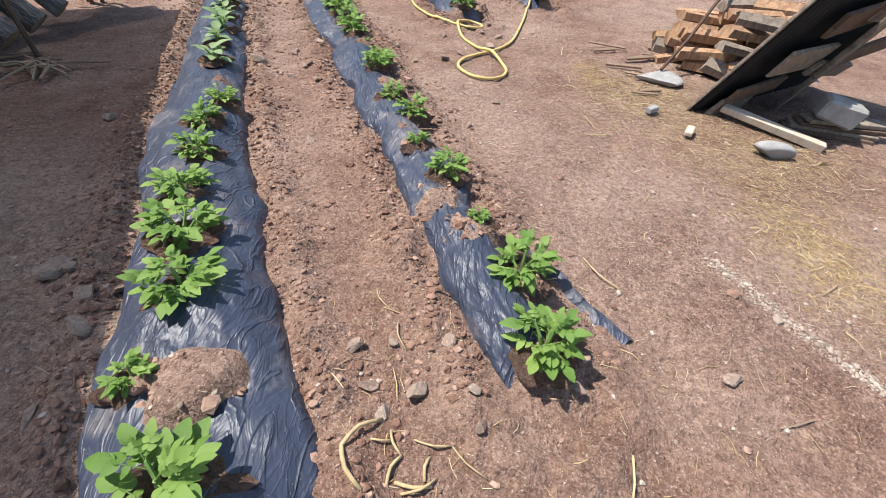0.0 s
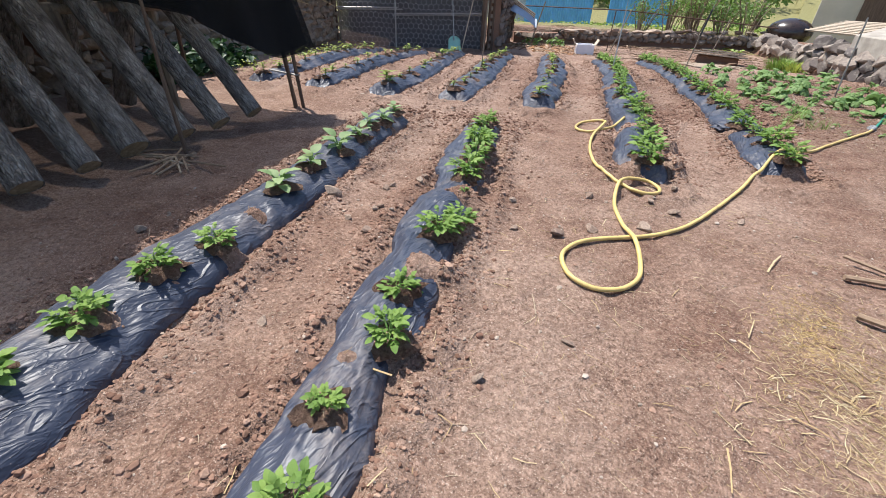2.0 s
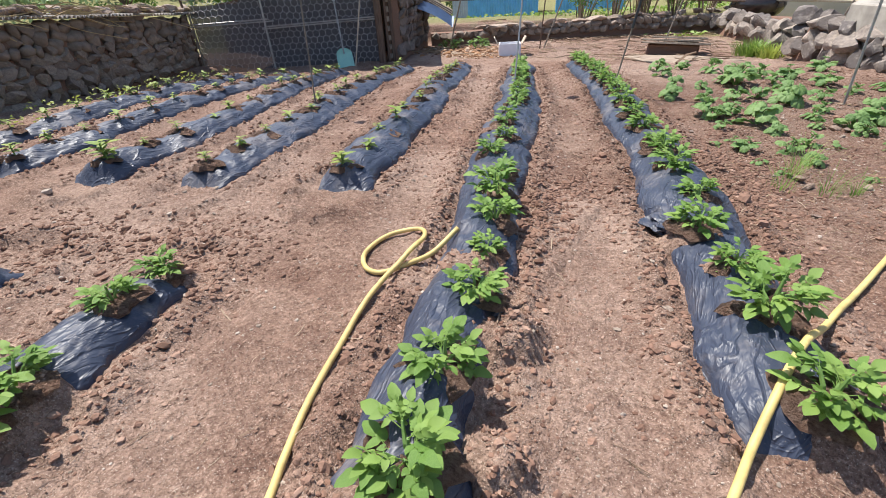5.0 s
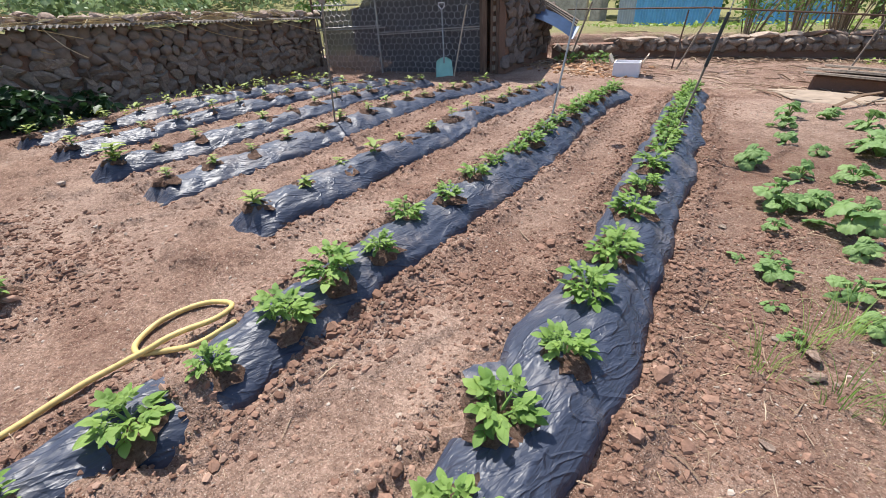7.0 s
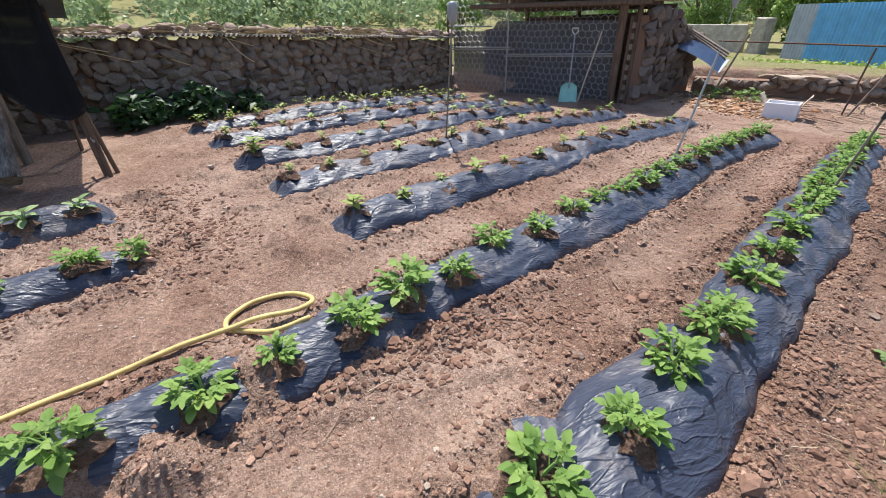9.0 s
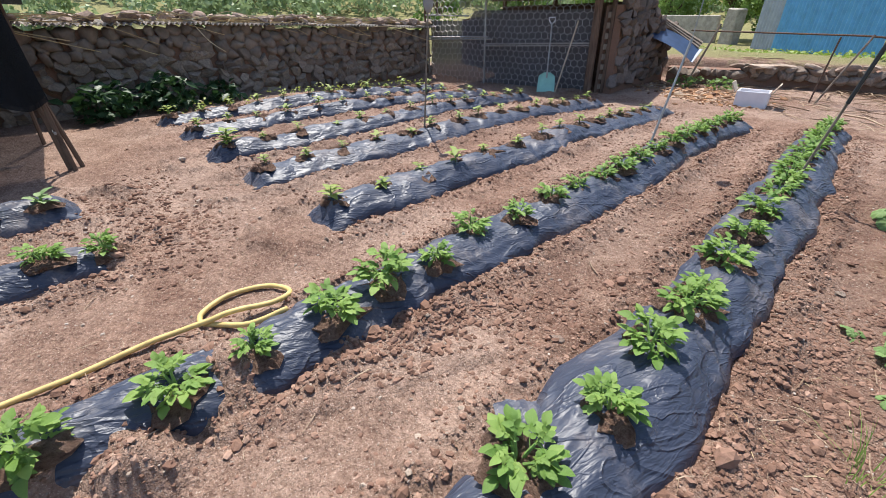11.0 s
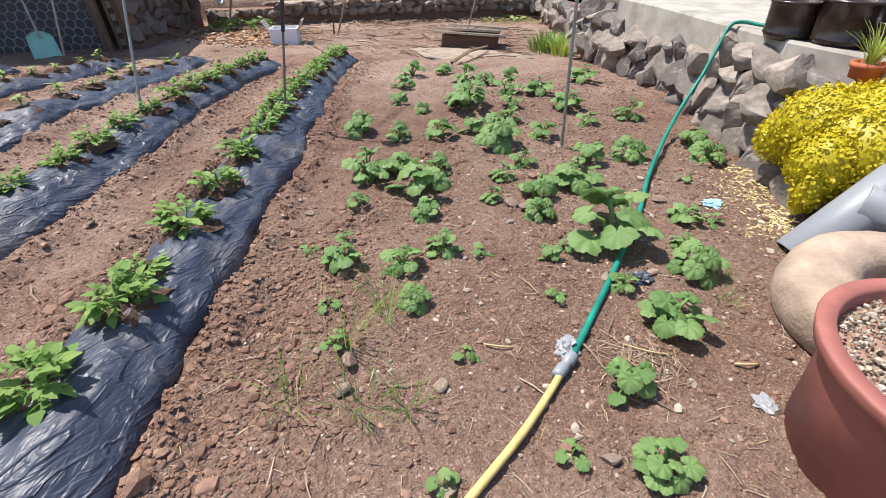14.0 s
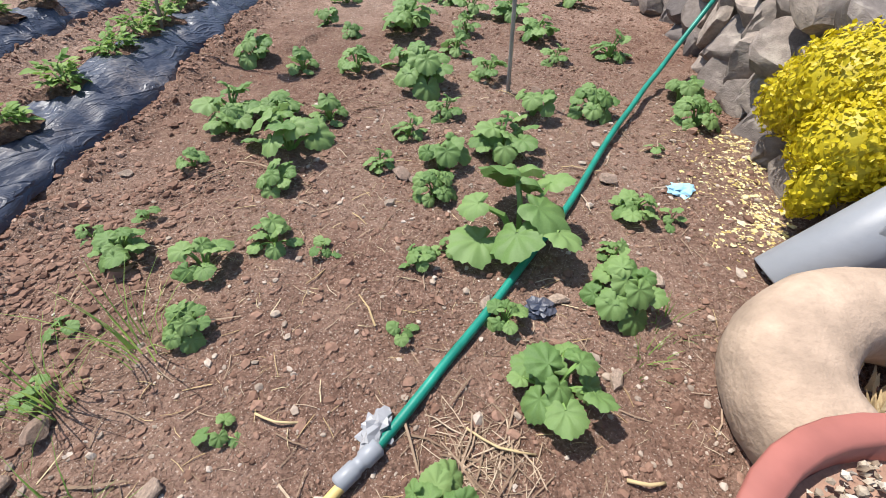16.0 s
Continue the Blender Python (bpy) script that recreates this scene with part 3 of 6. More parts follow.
def planting_bed(b, seed):
    """A ridge of soil wrapped in black film, its edges tucked under the soil."""
    path = b["path"]
    d = np.gradient(path, axis=0)
    d /= np.linalg.norm(d, axis=1)[:, None]
    side = np.stack([d[:, 1], -d[:, 0]], 1)
    run = np.concatenate([[0], np.cumsum(np.linalg.norm(np.diff(path, axis=0), axis=1))])
    u = np.linspace(-1, 1, 41)
    s, uu = np.meshgrid(run, u, indexing="ij")
    edge = b["halves"][:, None] * (1 + b["soft"] * 3.0 * lattice(s * 2.3, np.sign(uu) * 40 + 50, seed) + b["soft"] * 1.5 * lattice(s * 7, np.sign(uu) * 40 + 50, seed + 1))
    end = smooth01(np.minimum(s, run[-1] - s) / 0.22 + 0.05)
    edge = edge * (0.72 + 0.28 * end)
    x = path[:, 0][:, None] + side[:, 0][:, None] * edge * uu
    y = path[:, 1][:, None] + side[:, 1][:, None] * edge * uu
    prof = (1 - np.abs(uu) ** 2.6) * end
    z = slope(x, y) + (b["high"] + 0.028 * lattice(s * 2.6, uu * 0.8 + 30, seed + 2)) * prof - 0.035 * (1 - end) - 0.012 * (np.abs(uu) > 0.99)
    # folds running up from the edges, and small creases
    z += 0.014 * lattice(s * 13 + uu * 2, uu * 2.2 + 60, seed + 3) * prof ** 0.4 * (0.4 + np.abs(uu))
    z += 0.009 * np.abs(lattice(s * 0.9 + uu, uu * 8 + 60, seed + 5)) * prof ** 0.3
    z += 0.005 * lattice(s * 24 + uu * 5, uu * 6 + 60, seed + 4)
    z += 0.006 * lattice(x * 1.7, y * 1.7, 1) + 0.02 * np.exp(-((np.abs(uu) - 0.93) / 0.15) ** 2)
    n = len(u)
    v = np.stack([x.ravel(), y.ravel(), z.ravel()], 1)
    f = [(i * n + j, i * n + j + 1, (i + 1) * n + j + 1, (i + 1) * n + j) for i in range(len(run) - 1) for j in range(n - 1)]
    bed = thing("planting_bed", "long raised planting bed wrapped in wrinkled black plastic mulch film", "planting bed", group="mulched garden beds")
    place("mulch_film", data("mulch_film", v, f, True), FILM, bed)
    return bed


def soil_collar(seed):
    """A low, crumbly heap of soil about 2 across that fills a hole in the film."""
    r = np.random.default_rng(seed)
    n = 16
    v, f = [(0, 0, 0.30)], []
    for ring, z in ((0.25, 0.34), (0.5, 0.30), (0.78, 0.20), (1.0, -0.12)):
        for k in range(n):
            a = 2 * math.pi * k / n
            rr = ring * (1 + 0.2 * math.sin(3 * a + seed) + r.uniform(-0.2, 0.2))
            v.append((rr * math.cos(a), rr * math.sin(a), z + r.uniform(-0.16, 0.16)))
    f += [(0, 1 + k, 1 + (k + 1) % n) for k in range(n)]
    for q in (1, 1 + n, 1 + 2 * n):
        f += [(q + k, q + n + k, q + n + (k + 1) % n, q + (k + 1) % n) for k in range(n)]
    me = data("soil_collar", v, f, False)
    me.materials.append(COLLAR)
    return me


def collars(bed, key, b):
    """The heaps of soil round the plants of one bed."""
    spots = [(x, y, 0.055 + 0.20 * s) for x, y, s in PLANTS.get(key, [])]
    if key not in PLANTS:
        spots += [(*p, 0.10 + 0.02 * math.sin(3.7 * i)) for i, p in enumerate(b["path"][8:-4:13])]
    for i, (x, y, r) in enumerate(spots):
        if bed_distance(np.array([x]), np.array([y]), b)[0][0] < half_at(b, 1.0):
            z = max(float(bed_top(np.array([x]), np.array([y]))[0]), height(x, y) - 0.03)
            place("soil_collar", COLLARS[i % 6], None, bed, at=pose(x, y, z - 0.006, rz=i * 67) @ Matrix.Diagonal((r * 1.2, r, 0.07, 1)))


COLLARS = [soil_collar(s) for s in range(6)]
for k, (key, b) in enumerate(BEDS.items()):
    collars(planting_bed(b, 20 + 7 * k), key, b)


# ---- plants ----
def leaf_blade(length, width, fold=0.25, droop=0.3, seg=4, tip=1.0, heart=0.0, jag=0.0, seed=0):
    """One leaf lying along +y from the origin, with a folded midrib, drooping tip and toothed edge."""
    r = np.random.default_rng(seed)
    v, f = [], []
    for i in range(seg + 1):
        t = i / seg
        w = width * 0.5 * (math.sin(math.pi * min(1, (t * 0.92 + 0.06)) ** (0.75 * tip)) ** 0.8)
        yy = length * t
        zz = -droop * length * t * t
        back = -heart * length * (1 - t) ** 2
        for k in (-1, 0, 1):
            j = 1 + jag * r.uniform(-1, 1) * (k != 0)
            v.append((k * w * j, yy + (back if k else 0), zz + abs(k) * w * fold * j))
    for i in range(seg):
        for k in range(2):
            a = i * 3 + k
            f.append((a, a + 1, a + 4, a + 3))
    return np.array(v), f


def round_leaf(size, seed):
    """A round, heart-shaped, toothed leaf, puckered between its veins; the stalk joins at the origin."""
    r = np.random.default_rng(seed)
    n = 36
    v = [(0, 0, 0)]
    bend = r.uniform(-0.12, 0.12, 2)
    for ring in (0.35, 0.7, 1.0):
        for k in range(n):
            a = math.pi * 2 * k / n
            notch = 1 - 0.72 * math.exp(-(((a - 1.5 * math.pi) / 0.26) ** 2))
            lobe = 1 + 0.05 * math.cos(5 * (a - math.pi / 2))
            tooth = (0.05 if k % 2 else -0.045) if ring == 1.0 else 0
            rr = size * 0.5 * ring * notch * lobe * (1 + tooth + r.uniform(-0.025, 0.025))
            x, y = rr * math.cos(a), rr * math.sin(a) + 0.12 * size * ring
            z = size * (0.17 * ring ** 2 - 0.24 * ring ** 4) + size * 0.035 * math.cos(7 * (a - math.pi / 2)) * ring
            v.append((x, y, z + bend[0] * x + bend[1] * y * y / size + r.uniform(-0.012, 0.012) * size))
    f = [(0, 1 + k, 1 + (k + 1) % n) for k in range(n)]
    for q in (1, 1 + n):
        f += [(q + k, q + n + k, q + n + (k + 1) % n, q + (k + 1) % n) for k in range(n)]
    return np.array(v), f


def compound_leaf(seed):
    """A potato leaf: a stalk with paired broad leaflets and a larger one at the tip, 1 long."""
    r = np.random.default_rng(seed)
    bag = Bag()
    arc = [(0, t, 0.32 * t - 0.45 * t * t) for t in (0, 0.3, 0.6, 0.8)]
    bag.add(*tube(arc, [0.02, 0.017, 0.013, 0.009], 4, False))
    for t, s, turn in ((0.36, 0.27, 66), (0.40, 0.25, -66), (0.60, 0.40, 60), (0.63, 0.38, -60), (0.76, 0.22, 40), (0.80, 0.54, 0)):
        s *= r.uniform(0.85, 1.2)
        blade = leaf_blade(s, s * r.uniform(0.66, 0.82), 0.20, r.uniform(0.15, 0.55), 5, jag=0.13, seed=seed * 9 + int(abs(turn)))
        bag.add(*moved(blade, pose(0, t, 0.32 * t - 0.45 * t * t, r.uniform(-26, 14), r.uniform(-22, 22), -turn + r.uniform(-12, 12))))
    return data("leaf", np.concatenate(bag.v), bag.f, True)


POTATO_LEAVES = [compound_leaf(s) for s in range(5)]
for me in POTATO_LEAVES:
    me.materials.append(POTATO)


def potato_plant(seed, leaves=35):
    """A bushy potato plant about 1 wide: stems and compound leaves."""
    r = random.Random(seed)
    top = thing("potato_plant", "bushy potato plant with bright green compound leaves in black film", "potato plant", group="potato plants")
    bag = Bag()
    spots = []
    for k in range(5):
        a = 2 * math.pi * (k + r.uniform(-0.3, 0.3)) / 5
        out, up = r.uniform(0.10, 0.24), r.uniform(0.16, 0.40)
        if k == 0:
            out, up = 0.04, 0.46
        pts = [(0.03 * math.cos(a), 0.03 * math.sin(a), -0.1), (out * 0.5 * math.cos(a), out * 0.5 * math.sin(a), up * 0.5), (out * math.cos(a), out * math.sin(a), up)]
        bag.add(*tube(pts, [0.03, 0.026, 0.016], 5))
        for j in range(leaves // 5):
            t = (j + 1) / (leaves // 5)
            q = Vector(pts[1]).lerp(Vector(pts[2]), t) if j else Vector(pts[0]).lerp(Vector(pts[1]), 0.8)
            spots.append((q, a + r.uniform(-1.2, 1.2), 6 + 34 * t + r.uniform(-14, 14), r.uniform(0.27, 0.40) * (1.1 - 0.3 * t)))
    bag.put("stem", POTATO_STEM, top)
    for q, a, lift, size in spots:
        place("leaf", r.choice(POTATO_LEAVES), None, top, at=pose(*q, lift - 8, r.uniform(-15, 15), math.degrees(a) - 90) @ Matrix.Scale(size, 4))
    return top


def seedling(seed):
    """A small yellow-green plant about 1 wide with a few upright leaves."""
    r = random.Random(seed)
    top = thing("pepper_seedling", "small yellow-green seedling in a hole in the film", "seedling", group="seedlings in film")
    bag = Bag()
    bag.add(*tube([(0, 0, -0.1), (0.04, 0, 0.5), (0.02, 0.03, 0.9)], [0.04, 0.03, 0.015], 5))
    bag.put("stem", POTATO_STEM, top)
    for k in range(9):
        a = 137.5 * k + r.uniform(-20, 20)
        h = 0.25 + 0.08 * k
        place("leaf", SEED_LEAVES[k % 3], None, top, at=pose(0.03, 0, h, r.uniform(-5, 40), 0, a) @ Matrix.Scale(r.uniform(0.40, 0.62), 4))
    return top


SEED_LEAVES = [data("leaf", *leaf_blade(1, 0.55, 0.3, 0.3, 4, jag=0.08, seed=s), True) for s in range(3)]
for me in SEED_LEAVES:
    me.materials.append(SEEDLING)
ROUND_LEAVES = [data("leaf", *round_leaf(1, s), True) for s in range(5)]
for me in ROUND_LEAVES:
    me.materials.append(BROAD)


def broad_plant(seed, count=9, label="low leafy plant with round toothed green leaves in bare soil"):
    """A clump of round leaves on stalks, about 1 wide."""
    r = random.Random(seed)
    top = thing("broadleaf_plant", label, "leafy plant", group="leafy plants in rows")
    bag = Bag()
    for k in range(count):
        a = math.radians(137.5 * k + r.uniform(-25, 25))
        out = 0.34 * math.sqrt((k + 0.4) / count) + r.uniform(-0.03, 0.05)
        up = 0.46 - 0.8 * out + r.uniform(-0.14, 0.14)
        tip = Vector((out * math.cos(a), out * math.sin(a), up))
        bag.add(*tube([(0, 0, -0.05), (tip.x * 0.45, tip.y * 0.45, up * 0.7), tuple(tip)], [0.022, 0.02, 0.014], 4, False))
        place("leaf", r.choice(ROUND_LEAVES), None, top, at=pose(*tip, -22 * out / 0.35 + r.uniform(-28, 22), r.uniform(-32, 32), math.degrees(a) - 90) @ Matrix.Scale(r.uniform(0.20, 0.42), 4))
    bag.put("stalk", POTATO_STEM, top)
    return top


OVAL_LEAVES = [data("leaf", *leaf_blade(1, 0.72, 0.22, 0.35, 6, 1.1, jag=0.04, seed=40 + s), True) for s in range(3)]
for me in OVAL_LEAVES:
    me.materials.append(OVAL)


def oval_plant(seed, count=9):
    """A low open rosette of broad oval leaves on short stalks, about 1 wide."""
    r = random.Random(seed)
    top = thing("rosette_plant", "young plant with broad oval pale green leaves in black film", "leafy plant", group="oval-leaved plants in film")
    bag = Bag()
    for k in range(count):
        a = math.radians(137.5 * k + r.uniform(-20, 20))
        out, up = r.uniform(0.06, 0.16), 0.16 + 0.035 * k
        tip = (out * math.cos(a), out * math.sin(a), up)
        bag.add(*tube([(0, 0, -0.1), (tip[0] * 0.4, tip[1] * 0.4, up * 0.6), tip], [0.03, 0.025, 0.018], 4, False))
        place("leaf", OVAL_LEAVES[k % 3], None, top, at=pose(*tip, 48 * k / count + r.uniform(-12, 18), r.uniform(-15, 15), math.degrees(a) - 90) @ Matrix.Scale(r.uniform(0.30, 0.46), 4))
    bag.put("stalk", POTATO_STEM, top)
    return top


SOWN = set()


def sow(kinds, spots, lift=0.0, tall=1.0, shrink=0.9):
    """Sets out plants: the first of each kind at its place, then copies of it."""
    for k, (x, y, size) in enumerate(spots):
        kind = kinds[k % len(kinds)]
        size = size * shrink
        p = pose(x, y, height(x, y) + lift, rz=(k * 77) % 360)
        if kind in SOWN:
            copy_thing(kind, p @ Matrix.Diagonal((size / kind.scale.x, size / kind.scale.y, size * tall / kind.scale.z, 1)))
        else:
            SOWN.add(kind)
            kind.matrix_basis = p @ Matrix.Diagonal((size, size, size * tall, 1))


POTATOES = [potato_plant(s) for s in range(5)]
OVALS = [oval_plant(s) for s in (1, 2, 3)]
for key, row in PLANTS.items():
    oval = [p for p in row if key == "a" and p[1] > 3]
    sow(POTATOES, [p for p in row if p not in oval], -0.01, 0.9)
    sow(OVALS, [(x, y, s * 1.25) for x, y, s in oval], -0.02, 0.9)

SEEDLINGS = [seedling(s) for s in range(4)]
HOLES = []
for key in "efghi":
    path = BEDS[key]["path"]
    run = len(path)
    r = random.Random(ord(key))
    spots = [(path[i][0] + r.uniform(-0.05, 0.05), path[i][1] + r.uniform(-0.05, 0.05), r.uniform(0.11, 0.2)) for i in range(8, run - 4, 13)]
    HOLES += spots
    sow(SEEDLINGS, spots, 0.0, 0.7)

sow(SEEDLINGS[:1], [(-3.62, 6.10, 0.30)], 0.02, 0.6)

BROADS = [broad_plant(s, n) for s, n in ((1, 10), (2, 14), (3, 9), (4, 16), (5, 11))]
SPRIGS = [broad_plant(s, n) for s, n in ((6, 4), (7, 5))]
sow(BROADS, [(-0.48, 12.18, 0.31), (-0.19, 12.45, 0.25), (-0.32, 11.57, 0.25), (-0.04, 10.17, 0.26), (0.30, 10.17, 0.22), (0.56, 10.33, 0.26), (0.54, 11.04, 0.42), (0.76, 10.52, 0.23), (1.01, 10.29, 0.36), (0.98, 10.85, 0.24), (1.30, 10.56, 0.22), (1.37, 11.35, 0.29), (1.65, 10.24, 0.25), (1.92, 10.39, 0.26), (1.89, 11.26, 0.28), (1.59, 11.00, 0.19), (1.41, 12.38, 0.32), (2.33, 10.74, 0.24), (2.42, 10.50, 0.24), (1.18, 9.79, 0.18), (1.26, 10.03, 0.19), (1.61, 9.85, 0.31), (1.43, 9.60, 0.26), (1.49, 9.41, 0.18), (1.19, 9.50, 0.14), (0.37, 9.54, 0.32)], 0.0, 1.12, 1.02)
sow(BROADS, [(0.44, 9.45, 0.24), (0.54, 9.65, 0.25), (0.77, 9.44, 0.36), (0.90, 9.21, 0.18), (0.77, 9.75, 0.22), (0.52, 9.15, 0.14), (2.20, 9.62, 0.19), (1.59, 9.06, 0.13), (2.21, 9.16, 0.24), (2.17, 9.35, 0.13), (1.92, 8.96, 0.13), (2.10, 8.80, 0.26), (1.94, 8.43, 0.19), (1.12, 8.55, 0.15), (1.10, 8.94, 0.20), (0.98, 8.75, 0.20), (0.70, 8.68, 0.19), (-0.10, 10.97, 0.22), (0.21, 10.83, 0.16), (0.41, 11.13, 0.24), (0.76, 11.70, 0.30), (1.05, 11.75, 0.30), (0.59, 12.56, 0.22), (0.48, 11.95, 0.25), (0.21, 12.04, 0.32), (0.90, 11.21, 0.22), (2.04, 8.16, 0.17)], 0.0, 1.12, 1.02)
sow(SPRIGS, [(2.25, 10.14, 0.11), (2.34, 9.63, 0.11), (1.65, 9.16, 0.11), (1.66, 8.79, 0.11), (1.41, 8.37, 0.11), (0.94, 8.25, 0.11), (0.80, 8.41, 0.11), (1.28, 8.97, 0.11), (0.52, 8.70, 0.11), (0.62, 8.84, 0.11), (1.80, 8.12, 0.11), (1.49, 7.91, 0.11)], 0.0, 0.9, 1.12)
BIG = broad_plant(9, 8, "large leafy plant with broad round pale green leaves beside the hose")
sow([BIG], [(1.86, 9.30, 0.60)])


# ---- loose stuff on the soil ----
def scatter(name, label, mat, spots, shape, kind="stuff", category="soil clods"):
    """Joins many small pieces into one mesh; shape(r) gives verts and faces of size about 1."""
    shapes = [shape(s) for s in range(8)]
    v, f, n = [], [], 0
    r = np.random.default_rng(5)
    x, y = np.array([s[0] for s in spots]), np.array([s[1] for s in spots])
    z = mound(x, y)
    for i, (px, py, size) in enumerate(spots):
        sv, sf = shapes[i % 8]
        a = r.uniform(0, 6.28)
        c, s = math.cos(a), math.sin(a)
        w = sv * (np.array([1, r.uniform(0.6, 1), r.uniform(0.5, 0.85)]) * size)
        w = np.stack([w[:, 0] * c - w[:, 1] * s + px, w[:, 0] * s + w[:, 1] * c + py, w[:, 2] + z[i] + size * 0.06], 1)
        v.append(w)
        f.extend([tuple(k + n for k in q) for q in sf])
        n += len(w)
    ob = place(name, data(name, np.concatenate(v), f, False), mat)
    return tagged(ob, label, category, kind=kind)


def crumb(s):
    return rock(150 + s, 1, 2, 0.45)


def small_rock(s):
    return rock(100 + s, 1, 4)


def stick(s):
    r = np.random.default_rng(s)
    b = r.uniform(-0.12, 0.12)
    return tube([(-0.5, 0, 0.0), (0, b, 0.05), (0.5, 0, 0.0)], [0.03, 0.028, 0.02], 3, False)


def petal(s):
    """A small curled flake."""
    v, f = leaf_blade(1, 0.7, 0.3, 0.4, 2, seed=s)
    return v - (0, 0.5, 0), f


def beside_beds(keys, count, size, seed, wide=0.13):
    r = np.random.default_rng(seed)
    out = []
    for key in keys:
        b = BEDS[key]
        p = b["path"]
        for _ in range(int(count * len(p) / 250)):
            i = r.integers(2, len(p) - 2)
            d = p[i + 1] - p[i - 1]
            d = d / np.hypot(*d)
            o = (b["halves"][i] * 0.97 + abs(r.normal(0, wide))) * r.choice([-1, 1])
            out.append((p[i][0] + d[1] * o, p[i][1] - d[0] * o, size * min(2.4, r.lognormal(-0.15, 0.6))))
    return out


def over(x0, x1, y0, y1, count, size, seed):
    r = np.random.default_rng(seed)
    return [(a, b, size * k) for a, b, k in zip(r.uniform(x0, x1, count), r.uniform(y0, y1, count), r.lognormal(0, 0.5, count))]


def clump(x, y, rx, ry, count, size, seed):
    r = np.random.default_rng(seed)
    return [(a, b, size * k) for a, b, k in zip(r.normal(x, rx, count), r.normal(y, ry, count), r.lognormal(0, 0.4, count))]


def round_patches():
    r = np.random.default_rng(3)
    out = []
    for q in [(x, y, 0.07 + 0.2 * s) for ps in PLANTS.values() for x, y, s in ps] + PATCHES + [(x, y, 0.08) for x, y, s in HOLES]:
        for _ in range(34):
            a, d = r.uniform(0, 6.28), q[2] * r.uniform(0.5, 1.25)
            out.append((q[0] + d * math.cos(a), q[1] + d * math.sin(a), 0.013 * r.lognormal(0, 0.5)))
    return out


scatter("soil_clods", "loose crumbly clods of brown soil along the beds", CLOD, beside_beds("abcd", 3600, 0.012, 1, 0.16) + over(-2.6, 3.2, 0, 14, 16000, 0.0065, 2) + over(-7.5, -1.5, 5, 13, 3500, 0.011, 61) + round_patches(), crumb)
scatter("damp_clods", "darker damp clods of soil turned up beside the beds", DARK_CLOD,
        beside_beds("abcd", 3600, 0.012, 3, 0.11) + beside_beds("efghi", 2200, 0.015, 4, 0.12) + beside_beds("bcd", 110, 0.02, 44, 0.14) + clump(-1.75, 5.75, 0.3, 0.22, 700, 0.018, 5) + clump(-2.6, 5.4, 0.3, 0.2, 500, 0.018, 6)
        + clump(-0.25, 7.0, 0.12, 0.4, 900, 0.02, 7) + over(0.4, 2.7, 7.4, 12.8, 11000, 0.0095, 8) + clump(0.85, 7.9, 0.14, 0.4, 900, 0.016, 45) + clump(0.55, 8.6, 0.12, 0.4, 700, 0.016, 46), crumb)
scatter("pebbles", "scattered small pale pebbles on the soil", PEBBLE, over(-2.4, 3.0, 0.2, 13, 6500, 0.0085, 9) + over(0.9, 2.7, 7.6, 10.5, 700, 0.012, 10) + over(-7, -2, 5, 12, 250, 0.02, 11), small_rock, category="pebbles")
streak = np.random.default_rng(77)
scatter("sand_streak", "streak of pale sandy crumbs along the path", PEBBLE, [(1.19 + t * (0.35) + streak.normal(0, 0.022), 1.46 + t * (-0.62) + streak.normal(0, 0.022), 0.006 * streak.lognormal(0, 0.6)) for t in streak.uniform(0, 1.1, 1500)], small_rock, category="sand")
scatter("dry_twigs", "short dry twigs and stalks lying about", TWIG, over(-2, 3.0, 0.2, 12, 3000, 0.032, 12) + over(0.6, 2.8, 7.2, 11, 2200, 0.036, 13) + clump(1.99, 8.56, 0.07, 0.06, 260, 0.05, 113) + over(-6, 0.5, 13.8, 17, 700, 0.2, 14), stick, category="twigs")
scatter("straw_litter", "dry yellow straw scattered beside the wood pile", STRAW,
        clump(1.5, 3.3, 0.26, 0.32, 3600, 0.036, 15) + clump(2.0, 2.5, 0.3, 0.3, 4200, 0.030, 16) + clump(1.80, 1.6, 0.16, 0.30, 1500, 0.028, 17) + over(-0.4, 1.9, 0.3, 5.0, 1500, 0.034, 18) + over(0.6, 2.7, 7.2, 10.6, 1500, 0.026, 118), stick, category="straw")
scatter("gold_straw", "patch of golden straw and dry moss on the path", GOLD_STRAW, clump(1.16, 3.75, 0.10, 0.2, 1600, 0.022, 19) + clump(1.80, 1.6, 0.15, 0.28, 2200, 0.026, 20), stick, category="straw")
PETAL = clod_material("pale_petals", ((0.0, (0.52, 0.40, 0.14)), (0.5, (0.72, 0.60, 0.27)), (1.0, (0.85, 0.78, 0.50))), 30)
scatter("yellow_petals", "fallen pale yellow leaves under the flowering mound", PETAL, clump(2.58, 10.42, 0.05, 0.07, 130, 0.018, 21) + clump(2.63, 10.13, 0.06, 0.11, 260, 0.018, 22) + clump(2.68, 9.83, 0.05, 0.09, 240, 0.018, 23)
        + clump(2.62, 9.67, 0.05, 0.07, 130, 0.016, 24) + clump(2.5, 10.1, 0.09, 0.22, 300, 0.014, 25), petal, category="fallen leaves")


